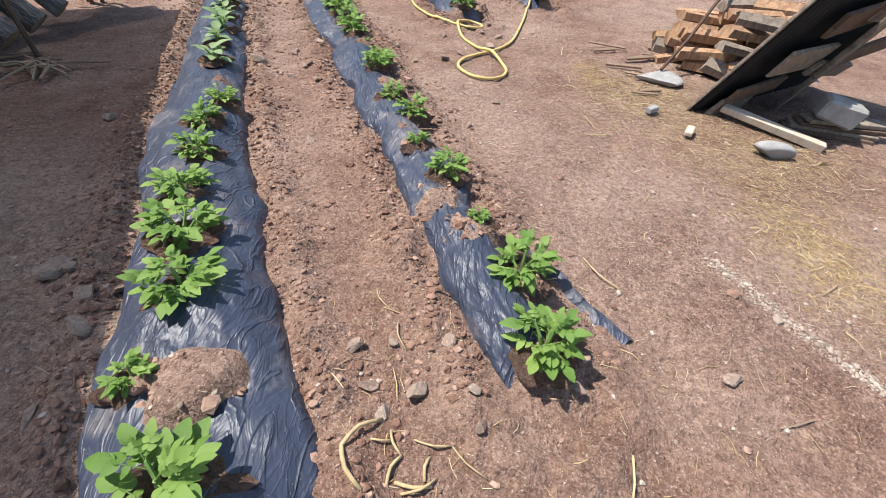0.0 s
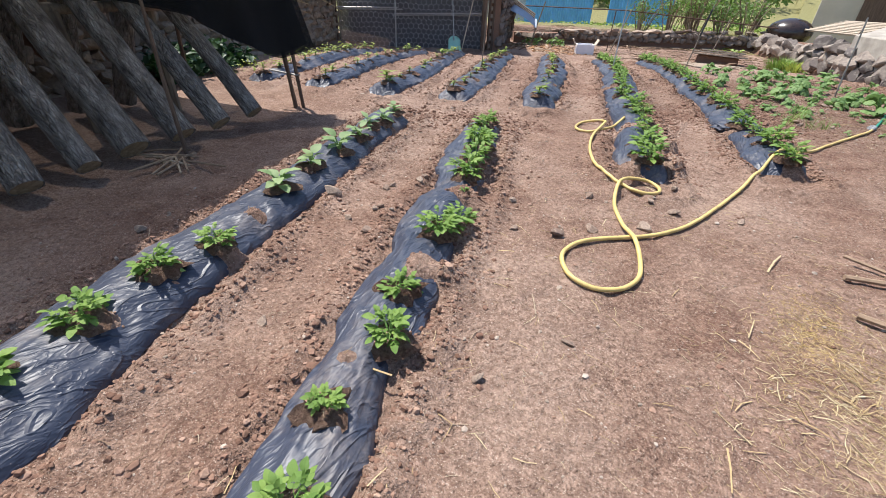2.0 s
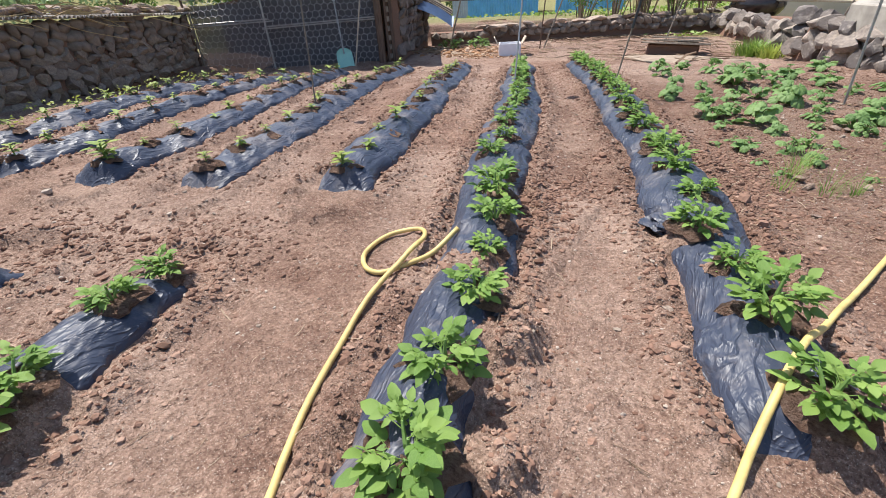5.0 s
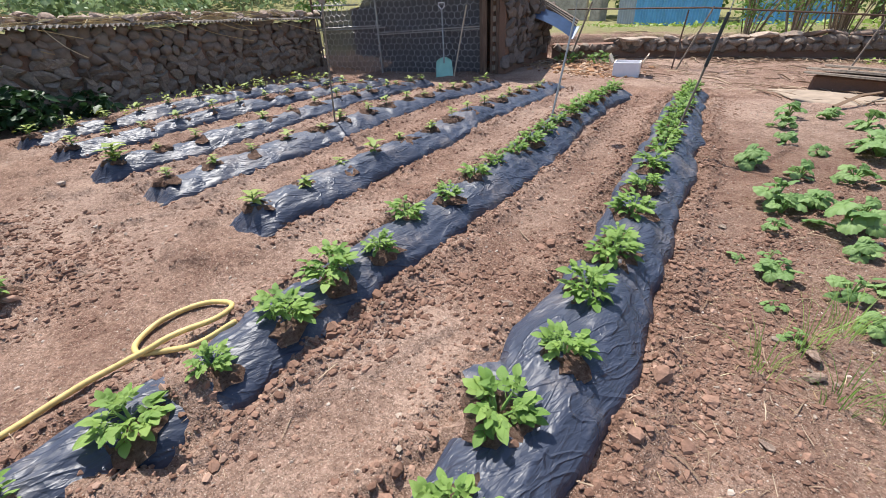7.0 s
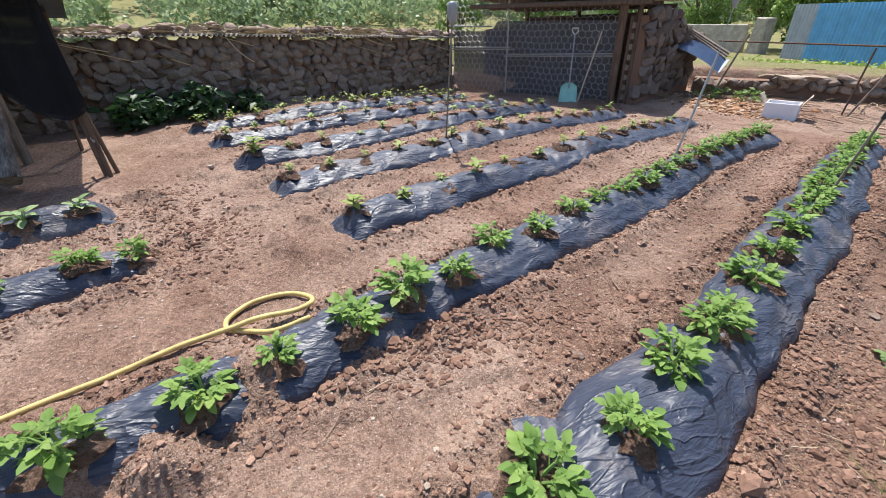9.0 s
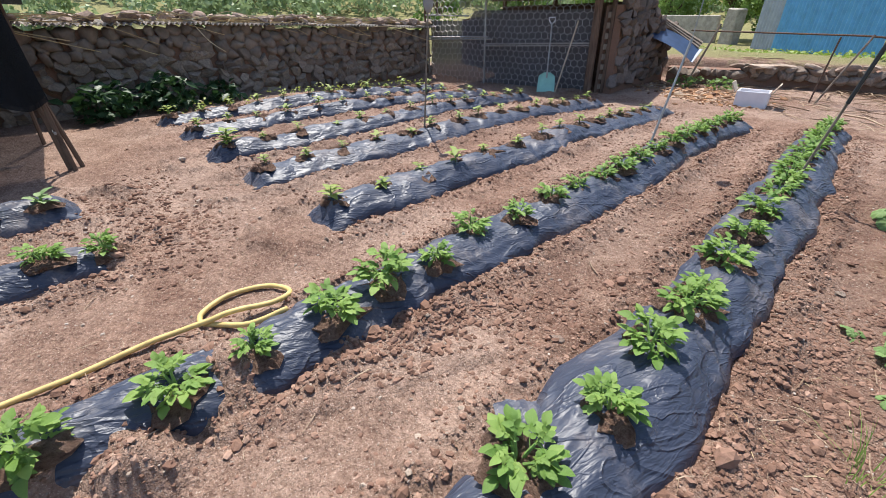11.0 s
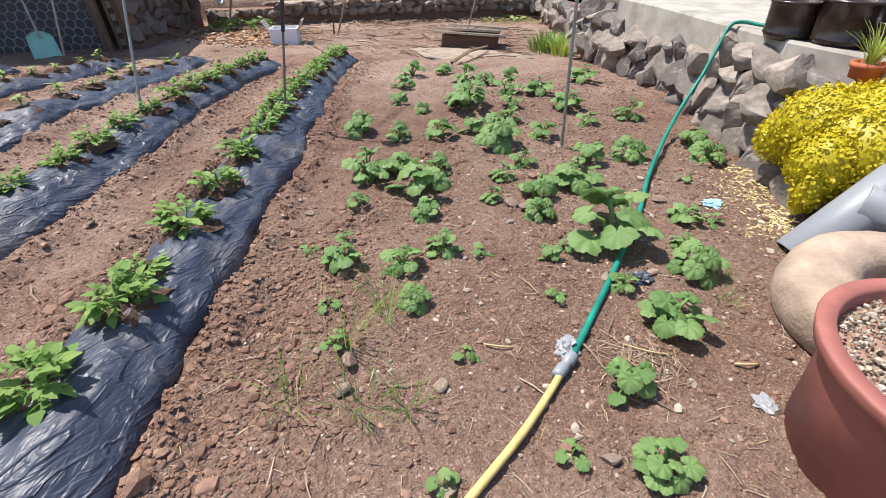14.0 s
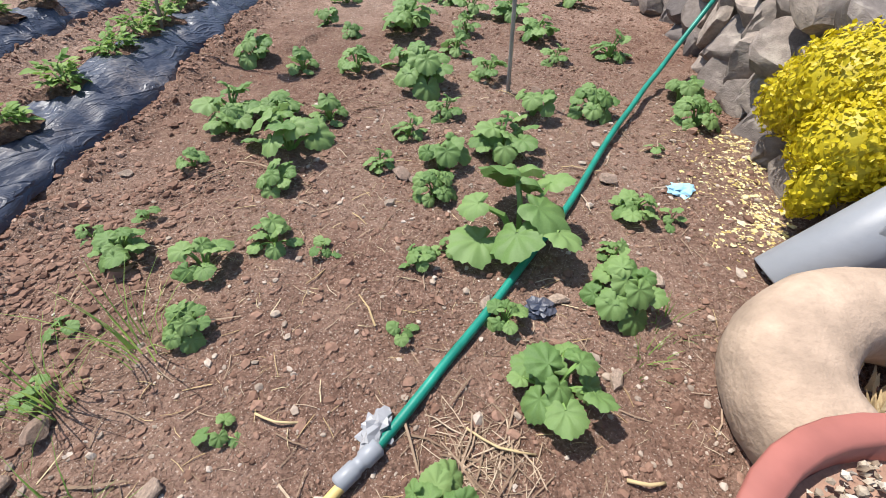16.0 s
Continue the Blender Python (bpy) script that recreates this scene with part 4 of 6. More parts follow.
# ---- hoses ----
def laid(pts, lift, step=0.03):
    """A line laid over the soil and the beds."""
    p = curve_through(pts, step)
    z = np.maximum(mound(p[:, 0], p[:, 1]), bed_top(p[:, 0], p[:, 1])) + lift
    z = np.convolve(np.pad(z, 3, mode="edge"), np.ones(7) / 7, "valid")
    return [(x, y, k + h) for (x, y, h), k in zip(p, z)]


hose = thing("garden_hose", "yellow garden hose looped over soil, joined to green hose", "garden hose")
HOSE_LINE = [(-0.50, 6.42, 0.02), (-0.57, 6.20, 0.01), (-0.67, 6.05), (-0.79, 6.03), (-0.905, 6.14), (-0.90, 6.34), (-0.77, 6.44), (-0.67, 6.36, 0.01), (-0.63, 6.17, 0.035), (-0.635, 5.96, 0.01), (-0.585, 5.70), (-0.435, 5.31), (-0.25, 5.0),
             (-0.03, 4.79), (0.13, 4.73), (0.225, 4.84), (0.21, 4.98), (0.11, 5.04), (0.0, 4.94, 0.02), (-0.03, 4.74, 0.035), (0.03, 4.48), (0.15, 4.24), (0.29, 4.0, 0.03), (0.38, 3.82), (0.41, 3.66), (0.36, 3.51), (0.25, 3.43), (0.11, 3.46),
             (0.01, 3.62), (0.05, 3.84), (0.22, 4.02), (0.41, 4.24), (0.54, 4.6), (0.70, 5.35), (0.86, 6.1), (1.0, 6.5), (1.27, 7.17), (1.53, 7.82), (1.66, 8.15), (1.745, 8.44)]
HOSE_LINE = [(*p, 0) if len(p) == 2 else p for p in HOSE_LINE]
Bag().add(*tube(laid(HOSE_LINE, 0.019), 0.0128, 12)).put("yellow_length", HOSE_Y, hose, smooth=True)
GREEN_LINE = [(1.755, 8.47, 0), (1.80, 8.67, 0), (1.90, 9.15, 0), (1.98, 9.58, 0), (2.04, 10.10, 0.02), (2.15, 10.7, 0.06), (2.24, 11.05, 0.16), (2.36, 11.32, 0.36)]
green = laid(GREEN_LINE, 0.015) + [(2.42, 11.44, 0.56), (2.46, 11.52, 0.68), (2.53, 11.54, 0.715), (2.68, 11.46, 0.706), (2.9, 11.3, 0.705), (3.3, 11.1, 0.705)]
Bag().add(*tube([tuple(p) for p in curve_through(green, 0.04)], 0.0135, 12)).put("green_length", HOSE_G, hose, "dark green ribbed length", True)
j = frame_of((1.72, 8.385, height(1.72, 8.385) + 0.02), (1.765, 8.50, height(1.765, 8.5) + 0.02))
Bag().add(*moved(turned([(0.017, 0), (0.022, 0.006), (0.022, 0.05), (0.018, 0.055), (0.018, 0.07), (0.023, 0.075), (0.023, 0.115), (0.016, 0.12)], 14), j)).put("coupling", PIPE_GREY, hose, "grey plastic hose coupling", True)


# ---- stones lying on the soil ----
ROCKS = [edged(data("stone", *rock(s, 3, 9), True)) for s in range(8)]
for me in ROCKS:
    me.materials.append(FIELD_STONE)


def lay_stones(spots, label, group):
    for k, (x, y, s) in enumerate(spots):
        ob = place("stone", ROCKS[k % 8], None, at=pose(x, y, height(x, y) + s * 0.16, (k * 23) % 25, (k * 41) % 25, (k * 71) % 360) @ Matrix.Diagonal((s, s * (0.6 + 0.05 * (k % 6)), s * 0.5, 1)))
        tagged(ob, label, "stone", group)


lay_stones([(-0.21, 0.7, 0.07), (-0.05, 0.69, 0.085), (-0.15, 0.87, 0.05), (-0.28, 0.83, 0.07), (0.04, 0.89, 0.065), (0.13, 0.7, 0.05), (0.15, 0.58, 0.05), (0.47, 0.74, 0.065), (1.02, 0.83, 0.07), (-0.14, 0.61, 0.06), (-1.24, 0.94, 0.08), (-1.48, 1.1, 0.13), (-1.4, 1.08, 0.07), (-2.05, 2.31, 0.09), (-1.12, 0.51, 0.06), (-1.19, 0.81, 0.08), (-1.24, 2.31, 0.07), (-1.18, 1, 0.06), (-1.33, 1.47, 0.05),
            (-0.15, 4.48, 0.085), (0.28, 4.25, 0.1), (-0.12, 3.83, 0.1), (0.02, 4.05, 0.09), (0.39, 4.64, 0.08), (0.78, 4.81, 0.07), (0.22, 4.68, 0.06), (-0.55, 4.09, 0.06), (-1.19, 3.37, 0.06), (-1.15, 3.4, 0.06), (-1.36, 3.74, 0.06), (-1.19, 3.84, 0.07), (-1.52, 3.3, 0.11), (-1.02, 3.12, 0.1), (-1.24, 3.18, 0.06), (-0.37, 3.74, 0.06), (-1.36, 3.67, 0.06), (-1.25, 3.96, 0.06), (0.3, 5.07, 0.08), (0.3, 3, 0.05), (0.1, 2.6, 0.05), (-0.85, 2.3, 0.06), (0.5, 6.4, 0.05)],
           "pale brown fist-sized stone half sunk in the soil", "stones in the furrows")
lay_stones([(1.07, 7.65, 0.05), (0.05, 7.47, 0.07), (0.42, 7.0, 0.05), (1.06, 8.08, 0.07), (1.36, 8.22, 0.06), (1.31, 9.48, 0.09), (1.39, 9.47, 0.08), (1.03, 8.2, 0.08), (2.05, 9.1, 0.06), (1.85, 9.0, 0.05), (2.1, 9.8, 0.08), (0.9, 9.2, 0.06),
            (-3.5, 6.2, 0.06), (-1.3, 6.7, 0.05), (-0.7, 8.5, 0.06), (1.6, 10.5, 0.07), (0.3, 9.0, 0.05), (1.5, 7.9, 0.06), (1.9, 8.15, 0.06), (2.25, 8.9, 0.06), (2.3, 9.3, 0.07)],
           "small grey-brown stone lying on bare soil", "stones among the leafy plants")


# ---- stone walls ----
def stone_wall(name, line, top, thick, size, mat, label, seed, base=-0.3, parts=300, lean=0.0, cover=1.0):
    """A rough core with stones set into its face, course by course. line: plan points; top: a height for each."""
    wall = tagged(new(name), label, "wall", kind="structure")
    p = curve_through([(x, y, z) for (x, y), z in zip(line, top)], 0.25)
    d = np.gradient(p[:, :2], axis=0)
    d /= np.linalg.norm(d, axis=1)[:, None]
    nrm = np.stack([d[:, 1], -d[:, 0]], 1)
    v, f = [], []
    for q, n in zip(p, nrm):
        v += [(*(q[:2] - n * 0.08), base), (*(q[:2] - n * (0.08 + lean)), q[2] - 0.03), (*(q[:2] - n * thick), q[2] - 0.03), (*(q[:2] - n * thick), base)]
    for i in range(len(p) - 1):
        for k in range(4):
            k2 = (k + 1) % 4
            f.append((i * 4 + k, i * 4 + k2, i * 4 + 4 + k2, i * 4 + 4 + k))
    f += [(0, 1, 2, 3), tuple(len(v) - 4 + k for k in (3, 2, 1, 0))]
    core = place("wall_core", data("wall_core", v, f), DARK_CLOD, wall)
    r = np.random.default_rng(seed)
    shapes = [edged(data("stone", *rock(seed + s, 3, 10), True)) for s in range(9)]
    for me in shapes:
        me.materials.append(mat)
    run = np.concatenate([[0], np.cumsum(np.linalg.norm(np.diff(p[:, :2], axis=0), axis=1))])
    z, made = base * 0.3, 0
    course = 0
    rest = Bag()
    while z < max(top):
        h = size * r.uniform(0.55, 0.8)
        s = r.uniform(0, size)
        while s < run[-1]:
            w = size * r.uniform(0.7, 1.45)
            i = min(len(p) - 2, int(np.searchsorted(run, s)))
            t = p[i][2]
            if z + h * 0.4 < t:
                n = nrm[i]
                back = lean * (z - base) / (t - base)
                q = p[i][:2] + d[i] * (s - run[i]) - n * (0.06 + back)
                yaw = math.degrees(math.atan2(d[i][1], d[i][0])) + r.normal(0, 9)
                kind = int(r.integers(9))
                m = pose(q[0], q[1], z + h * 0.5, r.normal(0, 10), r.normal(0, 14), yaw) @ Matrix.Diagonal((w * 1.16, min(thick * 0.7, size * 1.3) * r.uniform(0.6, 1.0), h * 1.35, 1))
                if made < parts:
                    place("stone", shapes[kind], None, wall, at=m)
                else:
                    rest.add(*moved(rock(seed + kind, 2, 8), m))
                made += 1
            s += w * 0.95
        z += h * 0.93
        course += 1
    if rest.v:
        tagged(rest.put("stone_rest", mat, wall, smooth=True), kind="stuff")
    return wall, p, nrm


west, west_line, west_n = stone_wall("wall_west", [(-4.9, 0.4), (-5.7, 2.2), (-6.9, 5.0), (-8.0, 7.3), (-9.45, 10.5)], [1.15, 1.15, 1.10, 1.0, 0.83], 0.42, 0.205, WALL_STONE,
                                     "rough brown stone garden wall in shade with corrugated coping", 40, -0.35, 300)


def wavy_sheet(length, width, wave=0.075, deep=0.018, thick=0.006, per=6):
    """A corrugated sheet: waves run across x; length along x, width along y."""
    n = max(8, int(length / wave * per))
    xs = np.linspace(0, length, n)
    zs = deep * np.sin(xs / wave * 2 * math.pi)
    v, f = [], []
    for x, z in zip(xs, zs):
        v += [(x, 0, z), (x, width, z), (x, width, z - thick), (x, 0, z - thick)]
    for i in range(n - 1):
        for k in range(4):
            k2 = (k + 1) % 4
            f.append((i * 4 + k, i * 4 + 4 + k, i * 4 + 4 + k2, i * 4 + k2))
    f += [(0, 1, 2, 3), tuple(4 * n - 4 + k for k in (3, 2, 1, 0))]
    return np.array(v), f


coping = thing("wall_coping", "weathered corrugated roofing sheets weighed down with stones on the wall", "roofing sheets")
dist = np.concatenate([[0], np.cumsum(np.linalg.norm(np.diff(west_line[:, :2], axis=0), axis=1))])
at = 2.0
sheet_k = 0
while at < dist[-1] - 0.3:
    size = min(0.95, dist[-1] - at)
    i = min(len(west_line) - 2, int(np.searchsorted(dist, at)))
    j = min(len(west_line) - 1, int(np.searchsorted(dist, at + size)))
    p, q = west_line[i], west_line[j]
    yaw = math.degrees(math.atan2(q[1] - p[1], q[0] - p[0]))
    tip = math.degrees(math.atan2(q[2] - p[2], math.hypot(q[1] - p[1], q[0] - p[0])))
    n = west_n[i]
    Bag().add(*wavy_sheet(size * 1.05, 0.62)).put("roofing_sheet", SLATE_SHEET, coping, at=pose(p[0] + n[0] * 0.14, p[1] + n[1] * 0.14, p[2] + 0.04 + 0.008 * (sheet_k % 2), 5, -tip, yaw))
    at += size
    sheet_k += 1
r = np.random.default_rng(11)
for k in range(150):
    i = int(r.integers(9, len(west_line)))
    n = west_n[i]
    o = r.uniform(-0.06, 0.40)
    s = r.uniform(0.12, 0.30)
    place("coping_stone", ROCKS[k % 8], None, coping, at=pose(west_line[i][0] - n[0] * o, west_line[i][1] - n[1] * o, west_line[i][2] + 0.085 + s * 0.14 + 0.06 * o, r.uniform(-20, 20), r.uniform(-20, 20), r.uniform(0, 360)) @ Matrix.Diagonal((s, s * 0.7, s * 0.5, 1)))
vines = Bag()
for k in range(95):
    i = int(r.integers(9, len(west_line) - 6))
    p = west_line[i]
    n = west_n[i]
    e = west_line[min(len(west_line) - 1, i + int(r.integers(2, 7)))]
    a = (p[0] - n[0] * r.uniform(-0.1, 0.3), p[1] - n[1] * r.uniform(-0.1, 0.3), p[2] + 0.1)
    b = (e[0] + n[0] * r.uniform(-0.2, 0.22), e[1] + n[1] * r.uniform(-0.2, 0.22), e[2] + (r.uniform(-0.4, -0.05) if k % 4 == 0 else r.uniform(0.06, 0.16)))
    m = tuple((np.array(a) + b) / 2 + r.uniform(-0.1, 0.14, 3) * (1, 1, 0.8))
    vines.add(*tube([tuple(q) for q in curve_through([a, m, b], 0.12)], 0.008, 4))
tagged(vines.put("dry_vines", STRAW), "bare dry vine stems trailing over the wall top", "vines", kind="stuff")

# rocks beside the leafy plants, and the retaining wall further on
stone_wall("wall_east", [(1.15, 14.3), (1.55, 13.4), (1.98, 12.7), (2.35, 11.6), (2.56, 10.8), (2.74, 10.1), (3.05, 9.75), (3.8, 9.5)], [0.34, 0.40, 0.44, 0.50, 0.56, 0.54, 0.46, 0.36], 0.5, 0.29, ROCK_STONE,
           "sunlit dry-laid retaining wall of large grey and tan rocks", 60, -0.22, 200, 0.12)
stone_wall("wall_north_east", [(-0.3, 18.6), (0.1, 17.6), (0.65, 16.0), (1.15, 14.8), (1.5, 14.4), (2.6, 14.3)], [0.12, 0.22, 0.32, 0.36, 0.42, 0.45], 0.6, 0.3, ROCK_STONE,
           "heaped dry stone bank of grey rocks", 80, -0.4, 190, 0.2)
stone_wall("wall_north", [(-6.4, 15.0), (-5.5, 15.6), (-4.3, 16.45), (-3.1, 17.1), (-1.6, 18.0), (0.0, 18.9)], [0.06, 0.06, 0.10, 0.16, 0.16, 0.14], 0.5, 0.2, WALL_STONE,
           "low rubble wall of flat brown stones below a terrace", 90, -0.35, 240, 0.05)


# ---- log stack under the shade net ----
def leaning_log(foot, top, radius, seed):
    """A bark-covered log with slightly bent, uneven sides and a sawn end."""
    r = np.random.default_rng(seed)
    p, q = Vector(foot), Vector(top)
    ob = thing("mushroom_log", "rough grey bark log leaning against a rail in shade", "log", at=frame_of(p, q), group="leaning logs")
    size = (q - p).length
    n, sides = 9, 16
    v, f = [], []
    bend = r.uniform(-0.03, 0.03, 2)
    for i in range(n):
        t = i / (n - 1)
        for k in range(sides):
            a = 2 * math.pi * k / sides
            rr = radius * (1.04 - 0.16 * t) * (1 + 0.07 * math.sin(3 * a + seed) + r.normal(0, 0.03))
            v.append((rr * math.cos(a) + bend[0] * math.sin(math.pi * t), rr * math.sin(a) + bend[1] * math.sin(math.pi * t), size * t))
    for i in range(n - 1):
        for k in range(sides):
            k2 = (k + 1) % sides
            f.append((i * sides + k, i * sides + k2, (i + 1) * sides + k2, (i + 1) * sides + k))
    place("bark", data("bark", v, f, True), BARK, ob)
    for z, flip in ((0.004, True), (size - 0.004, False)):
        ring = [(radius * 0.97 * math.cos(2 * math.pi * k / sides), radius * 0.97 * math.sin(2 * math.pi * k / sides), z) for k in range(sides)]
        order = tuple(range(sides))
        place("sawn_end", data("sawn_end", ring, [order[::-1] if flip else order]), LOG_END, ob)
    return ob


FEET = [(-2.98, 0.98), (-2.97, 1.33), (-2.95, 1.72), (-2.98, 2.06), (-3.09, 2.44), (-3.25, 2.80), (-3.33, 3.22), (-3.43, 3.62), (-3.55, 4.05)]
for k, (x, y) in enumerate(FEET):
    leaning_log((x, y, 0.10), (x - 1.02 - 0.05 * (k % 3), y + 0.08 - 0.045 * k, 1.32), 0.082 + 0.010 * ((k * 3) % 4), k)
for k, (x, y) in enumerate([(-4.75, 1.3), (-4.8, 1.9), (-4.9, 2.5), (-5.0, 3.0), (-5.05, 3.45)]):
    leaning_log((x, y, 0.1), (x + 0.75, y + 0.05 * (k % 3), 1.25), 0.09 + 0.01 * (k % 3), 20 + k)
tagged(Bag().add(*tube([(-4.0, 0.4, 1.02), (-4.15, 2.2, 1.02), (-4.62, 4.3, 1.02)], 0.045, 8)).put("support_rail", GREY_WOOD, smooth=True), "wooden rail that the logs lean on", "rail")
for k, (x, y) in enumerate([(-4.05, 0.9), (-4.58, 3.75), (-4.3, 2.9)]):
    tagged(Bag().add(*tube([(x, y, -0.1), (x, y, 1.0)], 0.05, 8)).put("rail_post", GREY_WOOD), "upright wooden post under the log rail", "post", "rail posts")
tagged(Bag().add(*tube([(-3.05, 3.09, -0.05), (-3.1, 3.1, 0.6), (-3.22, 3.16, 1.25)], [0.018, 0.016, 0.012], 6)).put("thin_stake", BROWN_WOOD), "thin dark stake standing by the logs", "stake")
twigs = Bag()
r = np.random.default_rng(31)
for k in range(14):
    a = r.uniform(0, 3.1)
    x, y, l = -2.95 + r.normal(0, 0.1), 2.95 + r.normal(0, 0.08), r.uniform(0.12, 0.35)
    twigs.add(*tube([(x - l * math.cos(a), y - l * math.sin(a), 0.03), (x, y, 0.05 + 0.02 * r.random()), (x + l * math.cos(a + 0.4), y + l * math.sin(a + 0.4), 0.03)], 0.008, 5))
tagged(twigs.put("brush_heap", TWIG), "small heap of dead twigs by the logs", "twigs", kind="stuff")


def net_sheet(grid):
    """A cloth from rows of points."""
    n = len(grid[0])
    v = [p for row in grid for p in row]
    f = [(i * n + j, i * n + j + 1, (i + 1) * n + j + 1, (i + 1) * n + j) for i in range(len(grid) - 1) for j in range(n - 1)]
    return v, f


net = thing("shade_net", "black shade net draped over poles above the logs", "shade net")
edge = curve_through([(-3.62, 4.95, 1.6), (-2.83, 2.95, 1.62), (-1.97, 1.12, 1.6), (-1.6, 0.2, 1.62), (-1.3, -1.2, 1.6)], 0.3)
roof = [[(x - 3.2 * t, y - 1.1 * t, z + 0.06 * math.sin(9 * t + y) - 0.18 * math.sin(math.pi * t)) for t in np.linspace(0, 1, 9)] for x, y, z in edge]
place("roof_cloth", data("roof_cloth", *net_sheet(roof), True), NET, net)
drape = []
hang = curve_through([(-3.72, 4.72), (-3.86, 4.46), (-4.05, 4.0), (-4.22, 3.5), (-4.35, 2.6)], 0.06)
for k, (hx, hy, _) in enumerate(hang):
    s = k / (len(hang) - 1)
    low = float(np.interp(s, [0, 0.08, 0.18, 0.30, 0.45, 0.7, 1.0], [0.66, 0.54, 0.60, 0.80, 0.98, 1.10, 1.2]))
    row = []
    for t in np.linspace(0, 1, 10):
        z = 1.62 + (low - 1.62) * t
        fold = 0.06 * math.sin(30 * s + 2 * t) * t + 0.02 * math.sin(65 * s)
        row.append((hx + fold + 0.17 * t * (1 - s), hy + 0.3 * fold + 0.12 * t * max(0, 1 - 3 * s), z))
    drape.append(row)
place("hanging_cloth", data("hanging_cloth", *net_sheet(drape), True), NET, net)
place("inner_fold", data("inner_fold", *net_sheet([[(x - 0.07, y - 0.03, z + 0.03) for x, y, z in row] for row in drape]), True), NET, net)
for p, q in (((-3.68, 4.76, -0.1), (-3.76, 4.68, 1.62)), ((-3.75, 4.70, -0.1), (-3.80, 4.62, 1.5)), ((-3.84, 4.78, -0.1), (-3.84, 4.60, 1.4)), ((-4.95, 4.12, -0.1), (-5.0, 4.2, 1.6)), ((-5.15, 4.2, -0.1), (-5.1, 4.25, 1.5))):
    Bag().add(*tube([p, q], 0.02, 7)).put("pole", BROWN_WOOD, net)
Bag().add(*tube([(-3.66, 4.74, 0.36), (-4.0, 4.60, 0.40)], 0.012, 6)).put("cross_tie", STEEL, net)

# ---- bushes and weeds ----
def leafy_stuff(name, label, mat, spots, size, category, seed, up=0.6):
    """Many small leaves filling rounded clumps: spots are x, y, z, rx, rz, leaves."""
    r = np.random.default_rng(seed)
    blade, bf = leaf_blade(1, 0.6, 0.3, 0.3, 2)
    v, f, n = [], [], 0
    for x, y, z, rx, rz, count in spots:
        for _ in range(count):
            d = r.normal(0, 1, 3)
            d /= np.linalg.norm(d)
            d *= r.uniform(0.35, 1.0) ** 0.5
            p = Vector((x + d[0] * rx * r.uniform(0.7, 1.2), y + d[1] * rx * r.uniform(0.7, 1.2), max(0.02 + z - rz, z + d[2] * rz)))
            m = Matrix.Translation(p) @ Euler((r.uniform(-0.9, 0.9), r.uniform(-0.9, 0.9), r.uniform(0, 6.28))).to_matrix().to_4x4() @ Matrix.Scale(size * r.uniform(0.6, 1.4), 4)
            w, _ = moved((blade, bf), m)
            v.append(w)
            f.extend([tuple(k + n for k in q) for q in bf])
            n += len(w)
    return tagged(place(name, data(name, np.concatenate(v), f, True), mat), label, category, kind="stuff")


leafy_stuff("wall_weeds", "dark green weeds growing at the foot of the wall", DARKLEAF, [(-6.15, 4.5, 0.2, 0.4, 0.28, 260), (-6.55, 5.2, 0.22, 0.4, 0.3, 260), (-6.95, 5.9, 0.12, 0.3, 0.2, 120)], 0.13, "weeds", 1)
leafy_stuff("wild_seedlings", "bright yellow-green weeds along the shaded wall", SEEDLING,
            [(-6.2 - 0.40 * t + 0.2 * math.sin(7 * t), 5.3 + 0.95 * t, 0.06 + float(slope(np.array(-6.2), np.array(5.3 + 0.95 * t))), 0.20, 0.09, 20) for t in np.linspace(0, 4.6, 13)], 0.05, "weeds", 2)
leafy_stuff("heap_greens", "green weeds on the leaf heap", FAR_LEAF, [(-5.6, 14.7, -0.12, 0.35, 0.1, 80), (-5.0, 15.0, -0.12, 0.3, 0.1, 80)], 0.08, "weeds", 3)


def blade_tuft(name, label, mat, x, y, count, tall, wide, seed, category="grass", z=None, thin=0.012):
    r = np.random.default_rng(seed)
    bag = Bag()
    z = height(x, y) if z is None else z
    for _ in range(count):
        a, o = r.uniform(0, 6.28), r.uniform(0, wide) * 0.45
        h, lean = tall * r.uniform(0.6, 1.1), r.uniform(0.15, 0.8)
        p = [(x + (o + lean * h * t * t) * math.cos(a), y + (o + lean * h * t * t) * math.sin(a), z - 0.02 + h * (t - 0.35 * lean * t * t)) for t in (0, 0.4, 0.75, 1)]
        side = Vector((-math.sin(a), math.cos(a), 0)) * thin
        v = []
        for k, q in enumerate(p):
            w = side * (1 - k / 3.4)
            v += [Vector(q) - w, Vector(q) + w]
        bag.add([tuple(q) for q in v], [(0, 1, 3, 2), (2, 3, 5, 4), (4, 5, 7, 6)])
    return tagged(bag.put(name, mat, smooth=True), label, category)


blade_tuft("grass_tuft", "yellow-green clump of long grass blades by the rocks", GRASS, 0.68, 14.95, 260, 0.32, 0.75, 1)
blade_tuft("grass_tuft", "yellow-green clump of long grass blades by the rocks", GRASS, 0.95, 14.6, 140, 0.26, 0.5, 2)
for k, (x, y, h) in enumerate([(1.05, 8.45, 0.28), (0.98, 8.25, 0.3), (1.15, 8.05, 0.22), (0.92, 8.0, 0.2), (1.3, 8.1, 0.18), (2.35, 9.15, 0.1), (2.3, 9.0, 0.08)]):
    blade_tuft("wild_grass", "thin grey-green wild grass stems in bare soil", POTATO, x, y, 26, h, 0.16, 10 + k, thin=0.0022)

